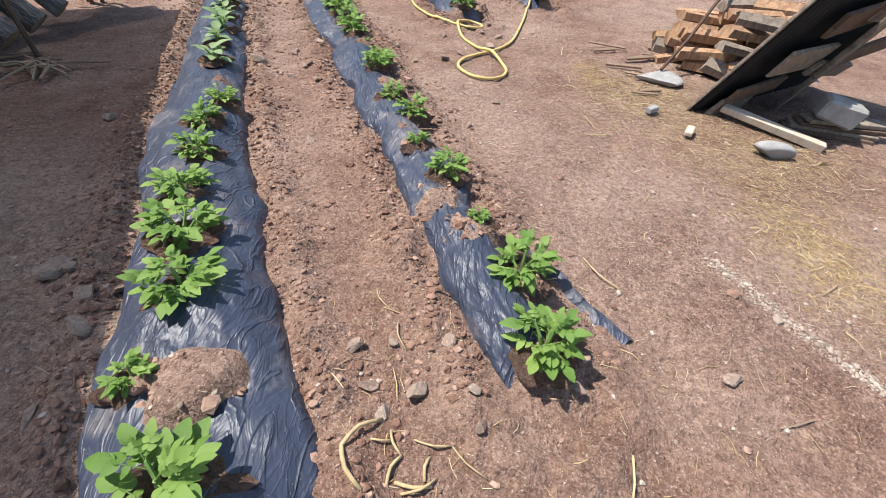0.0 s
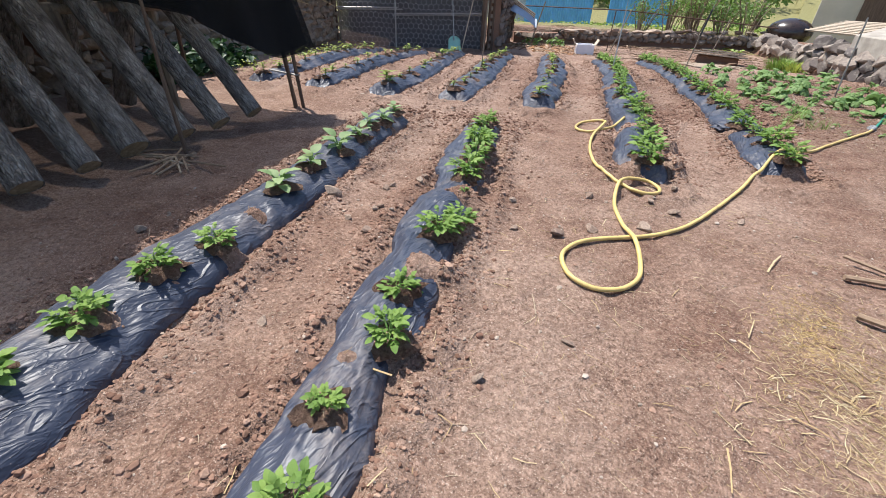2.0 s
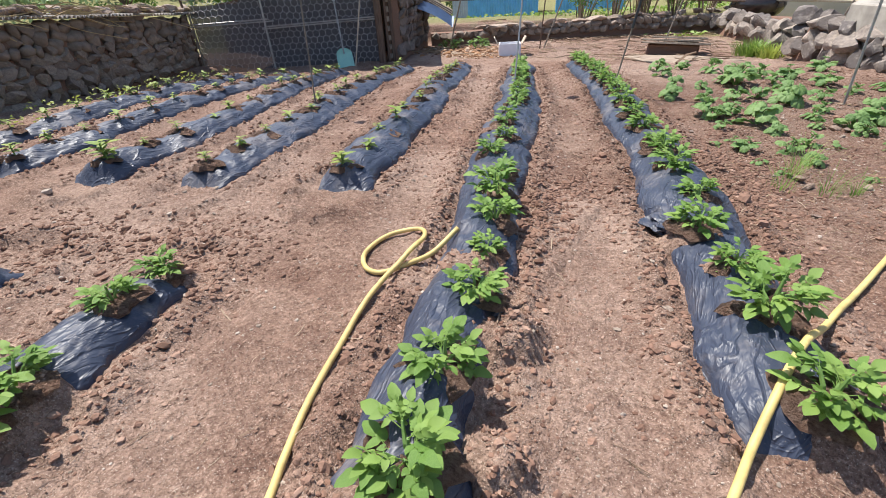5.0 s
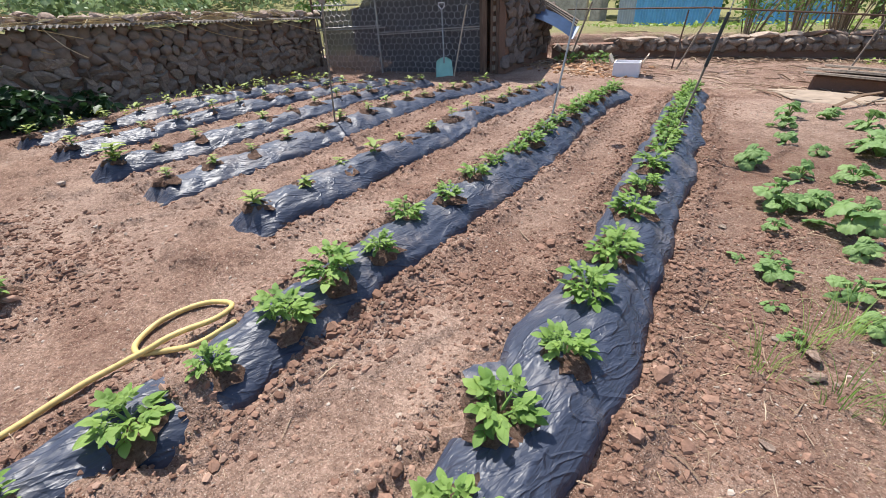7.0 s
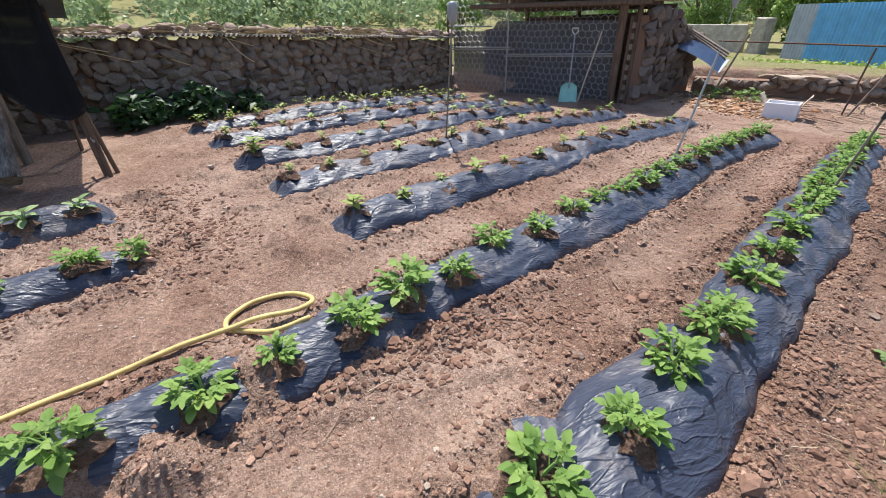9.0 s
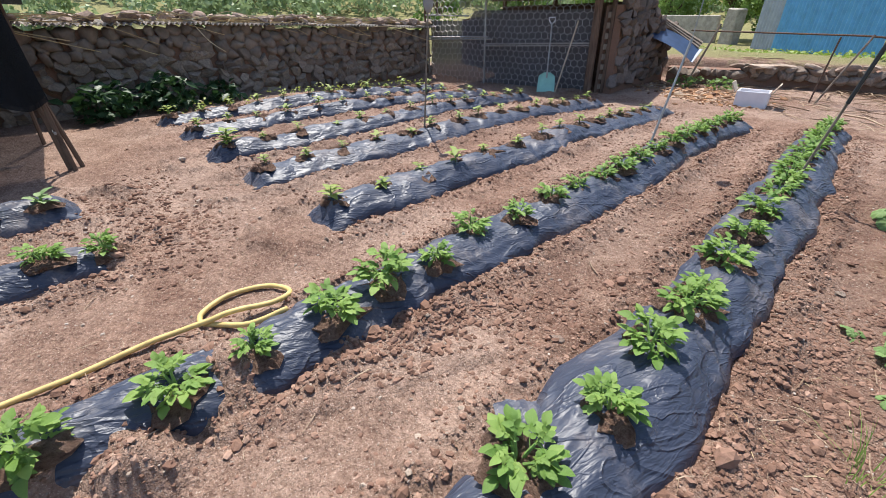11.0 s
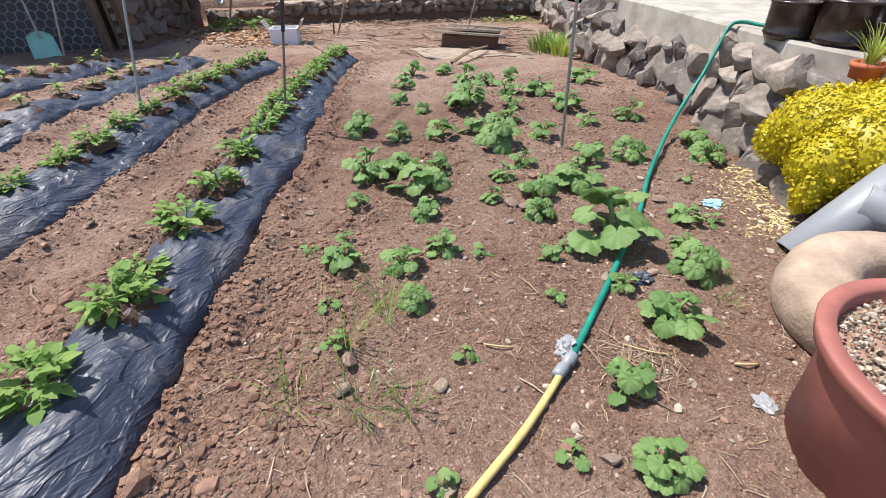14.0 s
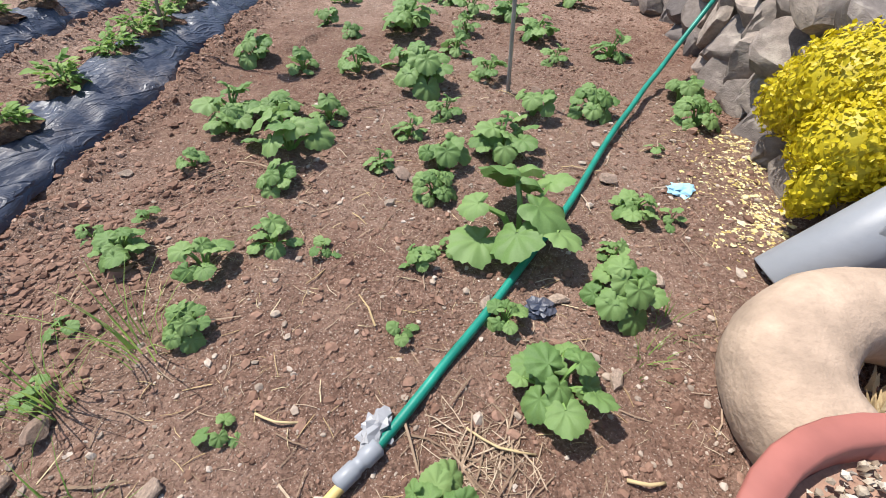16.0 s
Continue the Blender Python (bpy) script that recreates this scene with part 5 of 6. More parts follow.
# ---- coop behind the beds ----
C0, C1 = Vector((-9.42, 10.42, -0.22)), Vector((-6.05, 12.62, -0.30))
along = (C1 - C0).normalized()
back_way = Vector((-along.y, along.x, 0)).normalized()


def coop_at(s, z, back=0.0):
    p = C0.lerp(C1, s) + back_way * back
    return (p.x, p.y, z)


coop = thing("chicken_coop", "dark lean-to coop with hexagonal wire front and corrugated roof", "coop")
mesh = Bag()
hexw, size = 0.135, (C1 - C0).length
hs = hexw / math.sqrt(3)
rows = int(1.9 / (hs * 1.5))
for i in range(rows):
    for k in range(int(size / hexw)):
        s0 = (k + 0.5 * (i % 2)) * hexw
        z0 = -0.2 + i * hs * 1.5
        jig = [0.012 * math.sin(12.9 * (i + q) + 7.1 * k) for q in range(4)]
        pts = [(s0, z0 + hs + jig[0]), (s0 + hexw / 2, z0 + hs * 0.5 + jig[1]), (s0 + hexw / 2, z0 - hs * 0.5 + jig[2]), (s0, z0 - hs + jig[3])]
        for a, b in zip(pts[:-1], pts[1:]):
            mesh.add(*tube([coop_at(a[0] / size, a[1]), coop_at(b[0] / size, b[1])], 0.0048, 3, False))
mesh.put("wire_mesh", WIRE, coop, "hexagonal chicken wire")
for s, mat, rad, tip, name in ((0.0, RUST, 0.025, 1.42, "post"), (0.02, GREY_WOOD, 0.02, 0.9, "post"), (0.40, STEEL, 0.022, 1.75, "post"), (0.99, BROWN_WOOD, 0.075, 1.75, "post")):
    p = coop_at(s, -0.4, -0.03)
    Bag().add(*tube([p, (p[0], p[1], tip)], rad, 8)).put(name, mat, coop)
for s0, s1, z0, z1 in ((0.0, 0.45, 0.62, 0.66), (0.0, 0.42, 0.66, 0.70), (0.38, 1.0, 0.52, 0.60), (0.4, 1.0, 0.56, 0.64), (0.0, 0.3, 1.12, 1.1)):
    Bag().add(*tube([coop_at(s0, z0, -0.04), coop_at(s1, z1, -0.04)], 0.014, 6)).put("rail", STEEL, coop)
v = [coop_at(-0.02, -0.4, 1.7), coop_at(1.0, -0.4, 1.7), coop_at(1.0, 1.32, 1.7), coop_at(0.30, 1.26, 1.7), coop_at(0.27, 1.12, 1.7), coop_at(-0.02, 0.98, 1.7)]
v += [coop_at(s, z, 1.82) for s, z in ((-0.02, -0.4), (1.0, -0.4), (1.0, 1.32), (0.30, 1.26), (0.27, 1.12), (-0.02, 0.98))]
place("back_wall", data("back_wall", v, [(0, 1, 2, 3, 4, 5), (11, 10, 9, 8, 7, 6)] + [(k, k + 6, (k + 1) % 6 + 6, (k + 1) % 6) for k in range(6)]), BROWN_WOOD, coop)
inner = [[coop_at(s, z, 0.16 + 0.05 * math.sin(17 * s + 3 * z)) for z in np.linspace(-0.35, 1.2 if s > 0.27 else 1.0, 6)] for s in np.linspace(0.0, 0.99, 24)]
place("inner_net", data("inner_net", *net_sheet(inner), True), COOP_NET, coop, "black netting behind the wire")
m = Matrix.Translation(coop_at(0.16, 1.66, -0.35)) @ Matrix(((along.x, back_way.x, 0, 0), (along.y, back_way.y, 0, 0), (0, 0, 1, 0), (0, 0, 0, 1))) @ pose(0, 0, 0, -3, 0, 0)
Bag().add(*wavy_sheet(size * 0.98, 2.5, 0.09, 0.022)).put("roof", SLATE_SHEET, coop, at=m)
for b in (-0.3, 0.5, 1.7):
    Bag().add(*tube([coop_at(0.2, 1.47 - 0.03 * b, b), coop_at(1.12, 1.47 - 0.03 * b, b)], 0.045, 6)).put("purlin", BROWN_WOOD, coop)
for s, b in ((0.3, 1.6), (0.62, 1.6), (1.0, 1.6), (1.05, 0.15)):
    p = coop_at(s, -0.4, b)
    Bag().add(*tube([p, (p[0], p[1], 1.6)], 0.05, 6)).put("post", BROWN_WOOD, coop)
q = coop_at(1.015, -0.35, 0.06)
door = thing("coop_door", "narrow open slatted wooden door beside the coop post", "door", at=pose(*q, 0, 0, 62))
for k in range(2):
    Bag().add(*moved(block(0.05, 0.04, 1.6, 0.005), pose(0.04 + 0.2 * k, 0, 0))).put("stile", BROWN_WOOD, door)
for k in range(8):
    Bag().add(*moved(block(0.16, 0.025, 0.10, 0.004), pose(0.14, 0, 0.15 + 0.18 * k))).put("slat", GREY_WOOD, door)
stone_wall("wall_coop", [(-5.72, 12.95), (-6.0, 13.6), (-6.3, 14.4), (-6.5, 15.1)], [1.30, 1.30, 1.2, 0.6], 0.4, 0.26, SHADED_MUD_STONE, "dark shaded stone gable wall of the coop", 120, -0.4, 110)


# ---- tools and clutter at the far end ----
shovel = thing("shovel", "mint green plastic scoop shovel leaning on the coop wire", "shovel", at=pose(-6.60, 11.96, -0.29, 0, 0, 55))
Bag().add(*tube([(0, 0, 0.28), (0, 0.12, 0.85), (0.0, 0.22, 1.26)], 0.016, 8)).put("shaft", STEEL, shovel, "pale metal shaft")
Bag().add(*tube([(0, 0.22, 1.24), (-0.055, 0.235, 1.30), (-0.055, 0.25, 1.36), (0.055, 0.25, 1.36), (0.055, 0.235, 1.30), (0, 0.22, 1.24)], 0.012, 6)).put("grip", WHITE, shovel)
grid = []
for t in np.linspace(0, 1, 9):
    w = 0.17 * (1.05 - 0.12 * t) * (1 - 0.55 * max(0, (t - 0.78) / 0.22) ** 2)
    grid.append([(w * u, -0.05 + 0.10 * t - 0.05 * abs(u) ** 3, 0.02 + 0.36 * t) for u in np.linspace(-1, 1, 9)])
fr = [p for row in grid for p in row]
bk = [(x, y + 0.008, z) for x, y, z in fr]
n9 = 81
q4 = [(i * 9 + k, i * 9 + k + 1, i * 9 + k + 10, i * 9 + k + 9) for i in range(8) for k in range(8)]
place("scoop", data("scoop", fr + bk, q4 + [tuple(i + n9 for i in reversed(f)) for f in q4], True), MINT, shovel)
tagged(Bag().add(*tube([(-6.42, 12.06, -0.3), (-6.25, 12.3, 1.02)], 0.015, 7)).put("wooden_pole", PALE_WOOD), "pale thin pole leaning against the coop", "pole")

box = thing("foam_box", "open white box with dark inside lying on the ground", "box", at=pose(-3.78, 14.15, -0.27, 0, 0, 28))
for sx, sy, sz, x, y, z in ((0.46, 0.02, 0.26, 0, -0.15, 0), (0.46, 0.02, 0.26, 0, 0.17, 0), (0.02, 0.30, 0.26, -0.22, 0.01, 0), (0.02, 0.30, 0.26, 0.22, 0.01, 0), (0.42, 0.30, 0.02, 0, 0.01, 0)):
    Bag().add(*moved(block(sx, sy, sz, 0.004), pose(x, y, z))).put("panel", WHITE, box)
Bag().add(*moved(block(0.02, 0.30, 0.16, 0.003), pose(-0.26, 0.0, 0.24, 0, -28, 0))).put("flap", PALE_WOOD, box)
Bag().add(*moved(block(0.02, 0.30, 0.16, 0.003), pose(0.26, 0.0, 0.24, 0, 28, 0))).put("flap", PALE_WOOD, box)

cover = thing("plank_cover", "weathered boards laid over a low hump on a pale slab", "boards", at=pose(-0.62, 14.85, -0.27, 0, 0, 12))
for x, y, sx, rz, z in ((0, 0, 1.2, 0, 0.22), (-0.05, 0.22, 1.1, 2, 0.25), (0.1, 0.42, 1.0, -2, 0.27)):
    Bag().add(*moved(block(sx, 0.22, 0.03, 0.004, 3, 0.008), pose(x, y, z, -6, 2, rz))).put("board", GREY_WOOD, cover)
Bag().add(*moved(block(0.95, 0.5, 0.24, 0.03, 5, 0.02), pose(0, 0.28, -0.02))).put("base", DARK_CLOD, cover)
slab = Bag().add(*moved(rock(77, 3, 3), pose(-0.35, 14.0, -0.24) @ Matrix.Diagonal((2.0, 1.0, 0.12, 1))))
tagged(slab.put("pale_ground_slab", plain("dusty_slab", (0.33, 0.26, 0.20), 0.95, spec=0.1, vary=0.3, scale=5), smooth=True), "worn pale concrete slab flush with the soil", "slab")


def stake(p, q, rad, mat, label="thin leaning plant stake pushed into the bed", top=None):
    ob = thing("plant_stake", label, "stake", group="plant stakes")
    Bag().add(*tube([p, q], rad, 7)).put("shaft", mat, ob)
    if top:
        a = Vector(p).lerp(Vector(q), 0.68)
        Bag().add(*tube([tuple(a), q], rad * 1.5, 7)).put("sleeve", top, ob)
    return ob


stake((-1.63, 9.58, -0.1), (-1.72, 9.95, 1.02), 0.010, STEEL)
stake((-0.64, 10.02, -0.1), (-0.48, 10.15, 1.06), 0.009, GREY_WOOD, "thin leaning stake with a black sleeved top", BLACK_PL)
pet = stake((-3.34, 8.1, -0.1), (-3.34, 8.2, 1.32), 0.009, GREY_WOOD, "thin stake topped with an upturned clear bottle")
Bag().add(*moved(turned([(0.02, 0), (0.05, 0.06), (0.055, 0.16), (0.05, 0.2), (0.02, 0.21)], 14), pose(-3.34, 8.2, 1.24))).put("bottle", CLEAR, pet, smooth=True)
for tip, base in (((-1.75, 10.02, 1.42), (-1.72, 9.95, 1.0)), ((-0.46, 10.2, 1.42), (-0.48, 10.15, 1.04))):
    ob = thing("bottle_topper", "upturned clear plastic bottle on a thin wire above a stake", "bottle", group="bottles on stakes")
    Bag().add(*tube([base, tip], 0.004, 5)).put("wire", STEEL, ob)
    Bag().add(*moved(turned([(0.014, 0), (0.02, 0.03), (0.045, 0.08), (0.048, 0.2), (0.04, 0.23), (0.01, 0.235)], 16), pose(tip[0], tip[1], tip[2] - 0.08))).put("bottle", CLEAR, ob, smooth=True)
stake((1.47, 10.43, -0.1), (1.40, 10.42, 1.05), 0.011, STEEL)
stake((-3.45, 15.2, -0.4), (-3.15, 15.6, 0.8), 0.016, GREY_WOOD)
stake((-3.52, 15.25, -0.4), (-3.55, 15.5, 0.75), 0.014, RUST)
stake((-5.85, 14.95, -0.4), (-5.65, 15.35, 0.9), 0.02, GREY_WOOD)
stake((1.55, 14.2, -0.1), (1.75, 14.3, 0.75), 0.012, GREY_WOOD)
stake((-0.95, 15.6, -0.3), (-0.75, 15.9, 0.7), 0.014, GREY_WOOD)
tagged(Bag().add(*tube([(-6.3, 15.35, 0.76), (-3.3, 15.6, 0.78), (-1.2, 16.6, 0.62), (0.3, 17.4, 0.5)], 0.016, 6)).put("fence_rail", RUST), "long thin dark metal rail above the low wall", "rail")

panel = thing("navy_panel", "dark blue sheet propped askew on the wall corner", "sheet", at=pose(-6.45, 14.35, 0.80, 22, 30, 38))
bend = [[(x, y, 0.10 * math.sin(2.2 * x) - 0.05 * y) for y in np.linspace(-0.3, 0.3, 5)] for x in np.linspace(0, 1.05, 9)]
place("sheet", data("sheet", *net_sheet(bend), True), TARP_BLUE, panel)
Bag().add(*moved(block(0.06, 0.6, 0.012, 0.003), pose(1.06, 0, 0.075, 0, -30, 0))).put("edge_strip", GREY_SHEET, panel)
for k in range(3):
    Bag().add(*moved(block(0.9, 0.07, 0.03, 0.004), pose(0.55, 0.34 + 0.05 * k, 0.06 + 0.02 * k, 0, 0, 3 * k - 4))).put("batten", GREY_WOOD, panel)
r = np.random.default_rng(51)
for k in range(16):
    x, y = -5.4 + 0.36 * k, 15.75 + 0.235 * k + r.uniform(-0.05, 0.1)
    s = r.uniform(0.25, 0.55)
    tagged(place("cap_stone", ROCKS[k % 8], None, at=pose(x, y, 0.12 + 0.008 * k, r.uniform(-12, 12), r.uniform(-12, 12), 33 + r.uniform(-25, 25)) @ Matrix.Diagonal((s, s * 0.6, 0.12, 1))), "flat stone lying on the low rubble wall", "stone", "stones on the low wall")
scatter("leaf_heap", "heap of dry brown leaves and rubbish by the wall", clod_material("dry_leaves", ((0.0, (0.12, 0.07, 0.05)), (0.5, (0.42, 0.22, 0.11)), (1.0, (0.62, 0.48, 0.36)))), clump(-5.2, 14.5, 0.55, 0.35, 900, 0.06, 41) + clump(-4.6, 13.9, 0.4, 0.12, 300, 0.05, 42), small_rock, category="leaf heap")


# ---- flower corner ----
v, f = [], []
plan = [(1.62, 13.55), (2.02, 12.85), (2.47, 11.68), (2.72, 10.98), (3.05, 10.62), (3.6, 10.45), (9.0, 9.8), (9.0, 22.0), (2.9, 20.0), (1.9, 14.6)]
ledge_bag = Bag()
n = len(plan)
c = np.mean(plan, axis=0)
rings = [(0.0, -0.3), (0.0, 0.665), (0.015, 0.685)]
for inset, z in rings:
    for x, y in plan:
        d = c - np.array((x, y))
        d /= np.hypot(*d)
        v.append((x + d[0] * inset, y + d[1] * inset, z + 0.012 * math.sin(5 * x + 3 * y)))
for i in range(2):
    f += [(i * n + k, i * n + n + k, i * n + n + (k + 1) % n, i * n + (k + 1) % n) for k in range(n)]
f.append(tuple(range(2 * n, 3 * n)))
tagged(place("concrete_terrace", data("concrete_terrace", v, f), CONCRETE), "weathered concrete terrace edge above the rock wall", "terrace", kind="structure")


def pot(name, label, profile, mat, at, soil=None, fill=0.0, category="pot"):
    ob = thing(name, label, category, at=at)
    Bag().add(*turned(profile, 40)).put("body", mat, ob, smooth=True)
    if soil:
        Bag().add(*turned([(0.001, fill + 0.02), (soil * 0.6, fill + 0.012), (soil, fill), (soil * 0.99, fill - 0.03)][::-1], 28)).put("soil", CLOD, ob)
    return ob


big = pot("plant_pot", "large red-brown plastic pot filled with pale gravelly soil",
          [(0.245, 0.0), (0.262, 0.012), (0.292, 0.36), (0.297, 0.375), (0.318, 0.38), (0.326, 0.39), (0.337, 0.43), (0.334, 0.438), (0.298, 0.438), (0.292, 0.425), (0.272, 0.25), (0.0, 0.24)], POT_RED, pose(2.69, 8.40, -0.03) @ Matrix.Diagonal((1.12, 1.12, 0.98, 1)), 0.288, 0.385)
r = np.random.default_rng(61)
bag = Bag()
for k in range(2600):
    a, d = r.uniform(0, 6.28), 0.31 * math.sqrt(r.random())
    bag.add(*moved(petal(k % 8) if k % 3 else small_rock(k % 8), pose(2.69 + d * math.cos(a), 8.40 + d * math.sin(a), 0.362 + r.uniform(0, 0.008), *r.uniform(0, 360, 3)) @ Matrix.Scale(r.uniform(0.006, 0.018), 4)))
tagged(bag.put("pot_gravel", clod_material("pale_chips", ((0.0, (0.24, 0.18, 0.13)), (0.5, (0.46, 0.38, 0.29)), (1.0, (0.68, 0.61, 0.51))))), "pale wood chips and grit in the pot", "gravel", kind="stuff")
for k in range(7):
    a = 0.9 * k
    blade_tuft("grey_rosette", "small grey-green rosette plant in the pot", SUCCULENT, 2.69 + 0.19 * math.cos(a), 8.40 + 0.19 * math.sin(a), 26, 0.085, 0.03, 70 + k, "rosette plant", 0.375, 0.009)

# the thick clay ring behind the pot
ring = Bag()
rv, rf = [], []
r = np.random.default_rng(63)
N, S = 44, 16
for i in range(N):
    a = 2 * math.pi * i / N
    for k in range(S):
        b = 2 * math.pi * k / S
        w = 1 + 0.05 * math.sin(3 * a + 1) + 0.012 * r.normal()
        rr = 0.25 + 0.115 * w * math.copysign(abs(math.cos(b)) ** 0.8, math.cos(b))
        rv.append((rr * math.cos(a) * 1.12, rr * math.sin(a), 0.115 + 0.13 * w * math.copysign(abs(math.sin(b)) ** 0.7, math.sin(b))))
for i in range(N):
    for k in range(S):
        rf.append((i * S + k, ((i + 1) % N) * S + k, ((i + 1) % N) * S + (k + 1) % S, i * S + (k + 1) % S))
tagged(place("clay_ring", data("clay_ring", rv, rf, True), CLAY, at=pose(2.87, 9.05, 0.0, 6, -4, 20)), "thick sandy clay ring lying on the soil", "clay ring")
blade_tuft("dry_grass", "tuft of dry grass inside the clay ring", STRAW, 2.86, 9.03, 120, 0.1, 0.35, 64)

pipe = thing("drain_pipe", "grey plastic drain pipe with a branch lying on the rocks", "pipe")
for p, q, name in (((2.69, 9.50, -0.02), (3.11, 9.72, 0.56), "main_pipe"), ((2.84, 9.60, 0.26), (3.6, 9.36, 0.16), "branch_pipe")):
    d = (Vector(q) - Vector(p))
    Bag().add(*moved(turned([(0.09, 0.03), (0.092, 0.0), (0.100, 0.0), (0.103, 0.004), (0.103, d.length), (0.09, d.length)], 40), frame_of(p, q))).put(name, PIPE_GREY, pipe, smooth=True)

# yellow mound over the rocks
mound_ob = thing("yellow_groundcover", "dense mound of bright yellow leafy groundcover over rocks", "groundcover")
lobes = [(3.05, 10.08, 0.36, 0.42, 0.30), (2.80, 10.12, 0.42, 0.24, 0.20), (2.77, 9.86, 0.31, 0.15, 0.17), (3.3, 9.95, 0.34, 0.38, 0.26), (2.72, 9.77, 0.20, 0.065, 0.13), (3.6, 9.95, 0.3, 0.36, 0.26), (2.73, 10.3, 0.28, 0.16, 0.16)]
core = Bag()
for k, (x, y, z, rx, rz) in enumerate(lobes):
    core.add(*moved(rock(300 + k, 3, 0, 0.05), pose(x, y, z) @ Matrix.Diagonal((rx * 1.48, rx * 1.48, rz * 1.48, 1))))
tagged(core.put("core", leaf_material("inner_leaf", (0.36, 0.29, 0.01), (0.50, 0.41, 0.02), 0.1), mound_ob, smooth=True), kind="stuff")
r = np.random.default_rng(65)
blade, bf = leaf_blade(1, 0.75, 0.25, 0.25, 2)
lv, lf, n = [], [], 0
for x, y, z, rx, rz in lobes:
    for _ in range(int(62000 * rx * rz)):
        d = r.normal(0, 1, 3)
        d /= np.linalg.norm(d)
        if d[2] < -0.75:
            continue
        s = r.uniform(0.92, 1.06)
        m = Matrix.Translation((x + d[0] * rx * s, y + d[1] * rx * s, z + d[2] * rz * s)) @ Vector(d + r.normal(0, 0.45, 3)).to_track_quat("Z", "Y").to_matrix().to_4x4() @ pose(0, 0, 0, r.uniform(0, 40), 0, r.uniform(0, 360)) @ Matrix.Scale(r.uniform(0.012, 0.026), 4)
        w, _ = moved((blade, bf), m)
        lv.append(w)
        lf.extend([tuple(k + n for k in q) for q in bf])
        n += len(w)
tagged(place("leaves", data("leaves", np.concatenate(lv), lf, True), YELLOW, mound_ob), kind="stuff")

for k, (x, y) in enumerate([(2.98, 10.46), (3.14, 10.40), (3.3, 10.36)]):
    pot("small_pot", "small orange terracotta pot on the wall", [(0.055, 0), (0.075, 0.13), (0.085, 0.135), (0.085, 0.16), (0.072, 0.16), (0.066, 0.12), (0.0, 0.11)], POT_ORANGE, pose(x, y, 0.52), 0.068, 0.14)
    blade_tuft("spiky_plant", "spiky yellow-green plant in a small pot", GRASS, x, y, 70, 0.26, 0.05, 80 + k, "pot plant", 0.66, 0.005)
for x, y, s in ((2.74, 11.14, 0.15), (2.98, 10.95, 0.17), (3.14, 10.78, 0.11)):
    pot("black_tub", "glossy black tub standing on the terrace edge", [(0.85 * s, 0), (0.9 * s, 0.02), (s, 0.25 * s), (0.96 * s, 0.3 * s), (1.05 * s, 1.4 * s), (1.12 * s, 1.42 * s), (1.1 * s, 1.5 * s), (1.0 * s, 1.5 * s), (0.9 * s, 0.4 * s), (0, 0.38 * s)], JAR, pose(x, y, 0.676), category="tub")


def onggi(x, y, z, s):
    """A swelling glazed storage jar with a domed lid."""
    ob = thing("storage_jar", "dark glazed swelling earthenware jar with a lid", "jar", at=pose(x, y, z), group="storage jars")
    Bag().add(*turned([(0.5 * s, 0), (0.62 * s, 0.1 * s), (0.86 * s, 0.5 * s), (0.9 * s, 0.8 * s), (0.78 * s, 1.15 * s), (0.6 * s, 1.3 * s), (0.64 * s, 1.36 * s), (0.5 * s, 1.36 * s)], 28)).put("body", JAR, ob, smooth=True)
    Bag().add(*turned([(0.66 * s, 1.36 * s), (0.66 * s, 1.4 * s), (0.4 * s, 1.52 * s), (0.1 * s, 1.55 * s), (0.08 * s, 1.62 * s), (0.0, 1.63 * s)], 24)).put("lid", JAR, ob, smooth=True)


tagged(Bag().add(*moved(rock(501, 3, 0, 0.01), pose(0.55, 19.0, 0.34) @ Matrix.Diagonal((0.95, 0.9, 0.6, 1)))).put("upturned_jar", JAR, smooth=True), "dark glazed jar lying upturned behind the stone bank", "jar")
for x, y, s in ((3.5, 16.2, 0.42), (4.2, 16.3, 0.4), (3.9, 15.4, 0.36), (4.7, 15.5, 0.42)):
    onggi(x, y, 0.68, s)

house = tagged(new("house"), "low beige rendered house with a dark doorway", "house")
hv = []
for x, y, sx, sy, z0, z1, name, mat in ((4.2, 21.6, 6.4, 0.3, -0.4, 3.0, "wall", BEIGE),):
    Bag().add(*moved(block(sx, sy, z1 - z0, 0.02), pose(x, y, z0, 0, 0, -14))).put(name, mat, house)
Bag().add(*moved(block(7.2, 2.6, 0.14, 0.03), pose(4.4, 22.3, 3.0, 6, 0, -14))).put("roof", DARK_SHEET, house)
Bag().add(*moved(block(0.95, 0.08, 2.0, 0.01), pose(2.6, 21.84, 0.6, 0, 0, -14))).put("door", BROWN_WOOD, house)
Bag().add(*moved(block(1.3, 0.08, 1.0, 0.01), pose(4.8, 21.3, 1.5, 0, 0, -14))).put("window", DARK_SHEET, house)
r = np.random.default_rng(71)
for k in range(9):
    tagged(Bag().add(*tube([(0.9 + 0.1 * k, 18.6 + 0.05 * k, 0.45 + 0.03 * k), (2.6 + 0.1 * k, 17.9 + 0.08 * k, 0.42 + 0.035 * k)], 0.03, 6)).put("bamboo_pole", PALE_WOOD), "pale pole lying in a heap behind the stone bank", "pole", "poles in a heap")

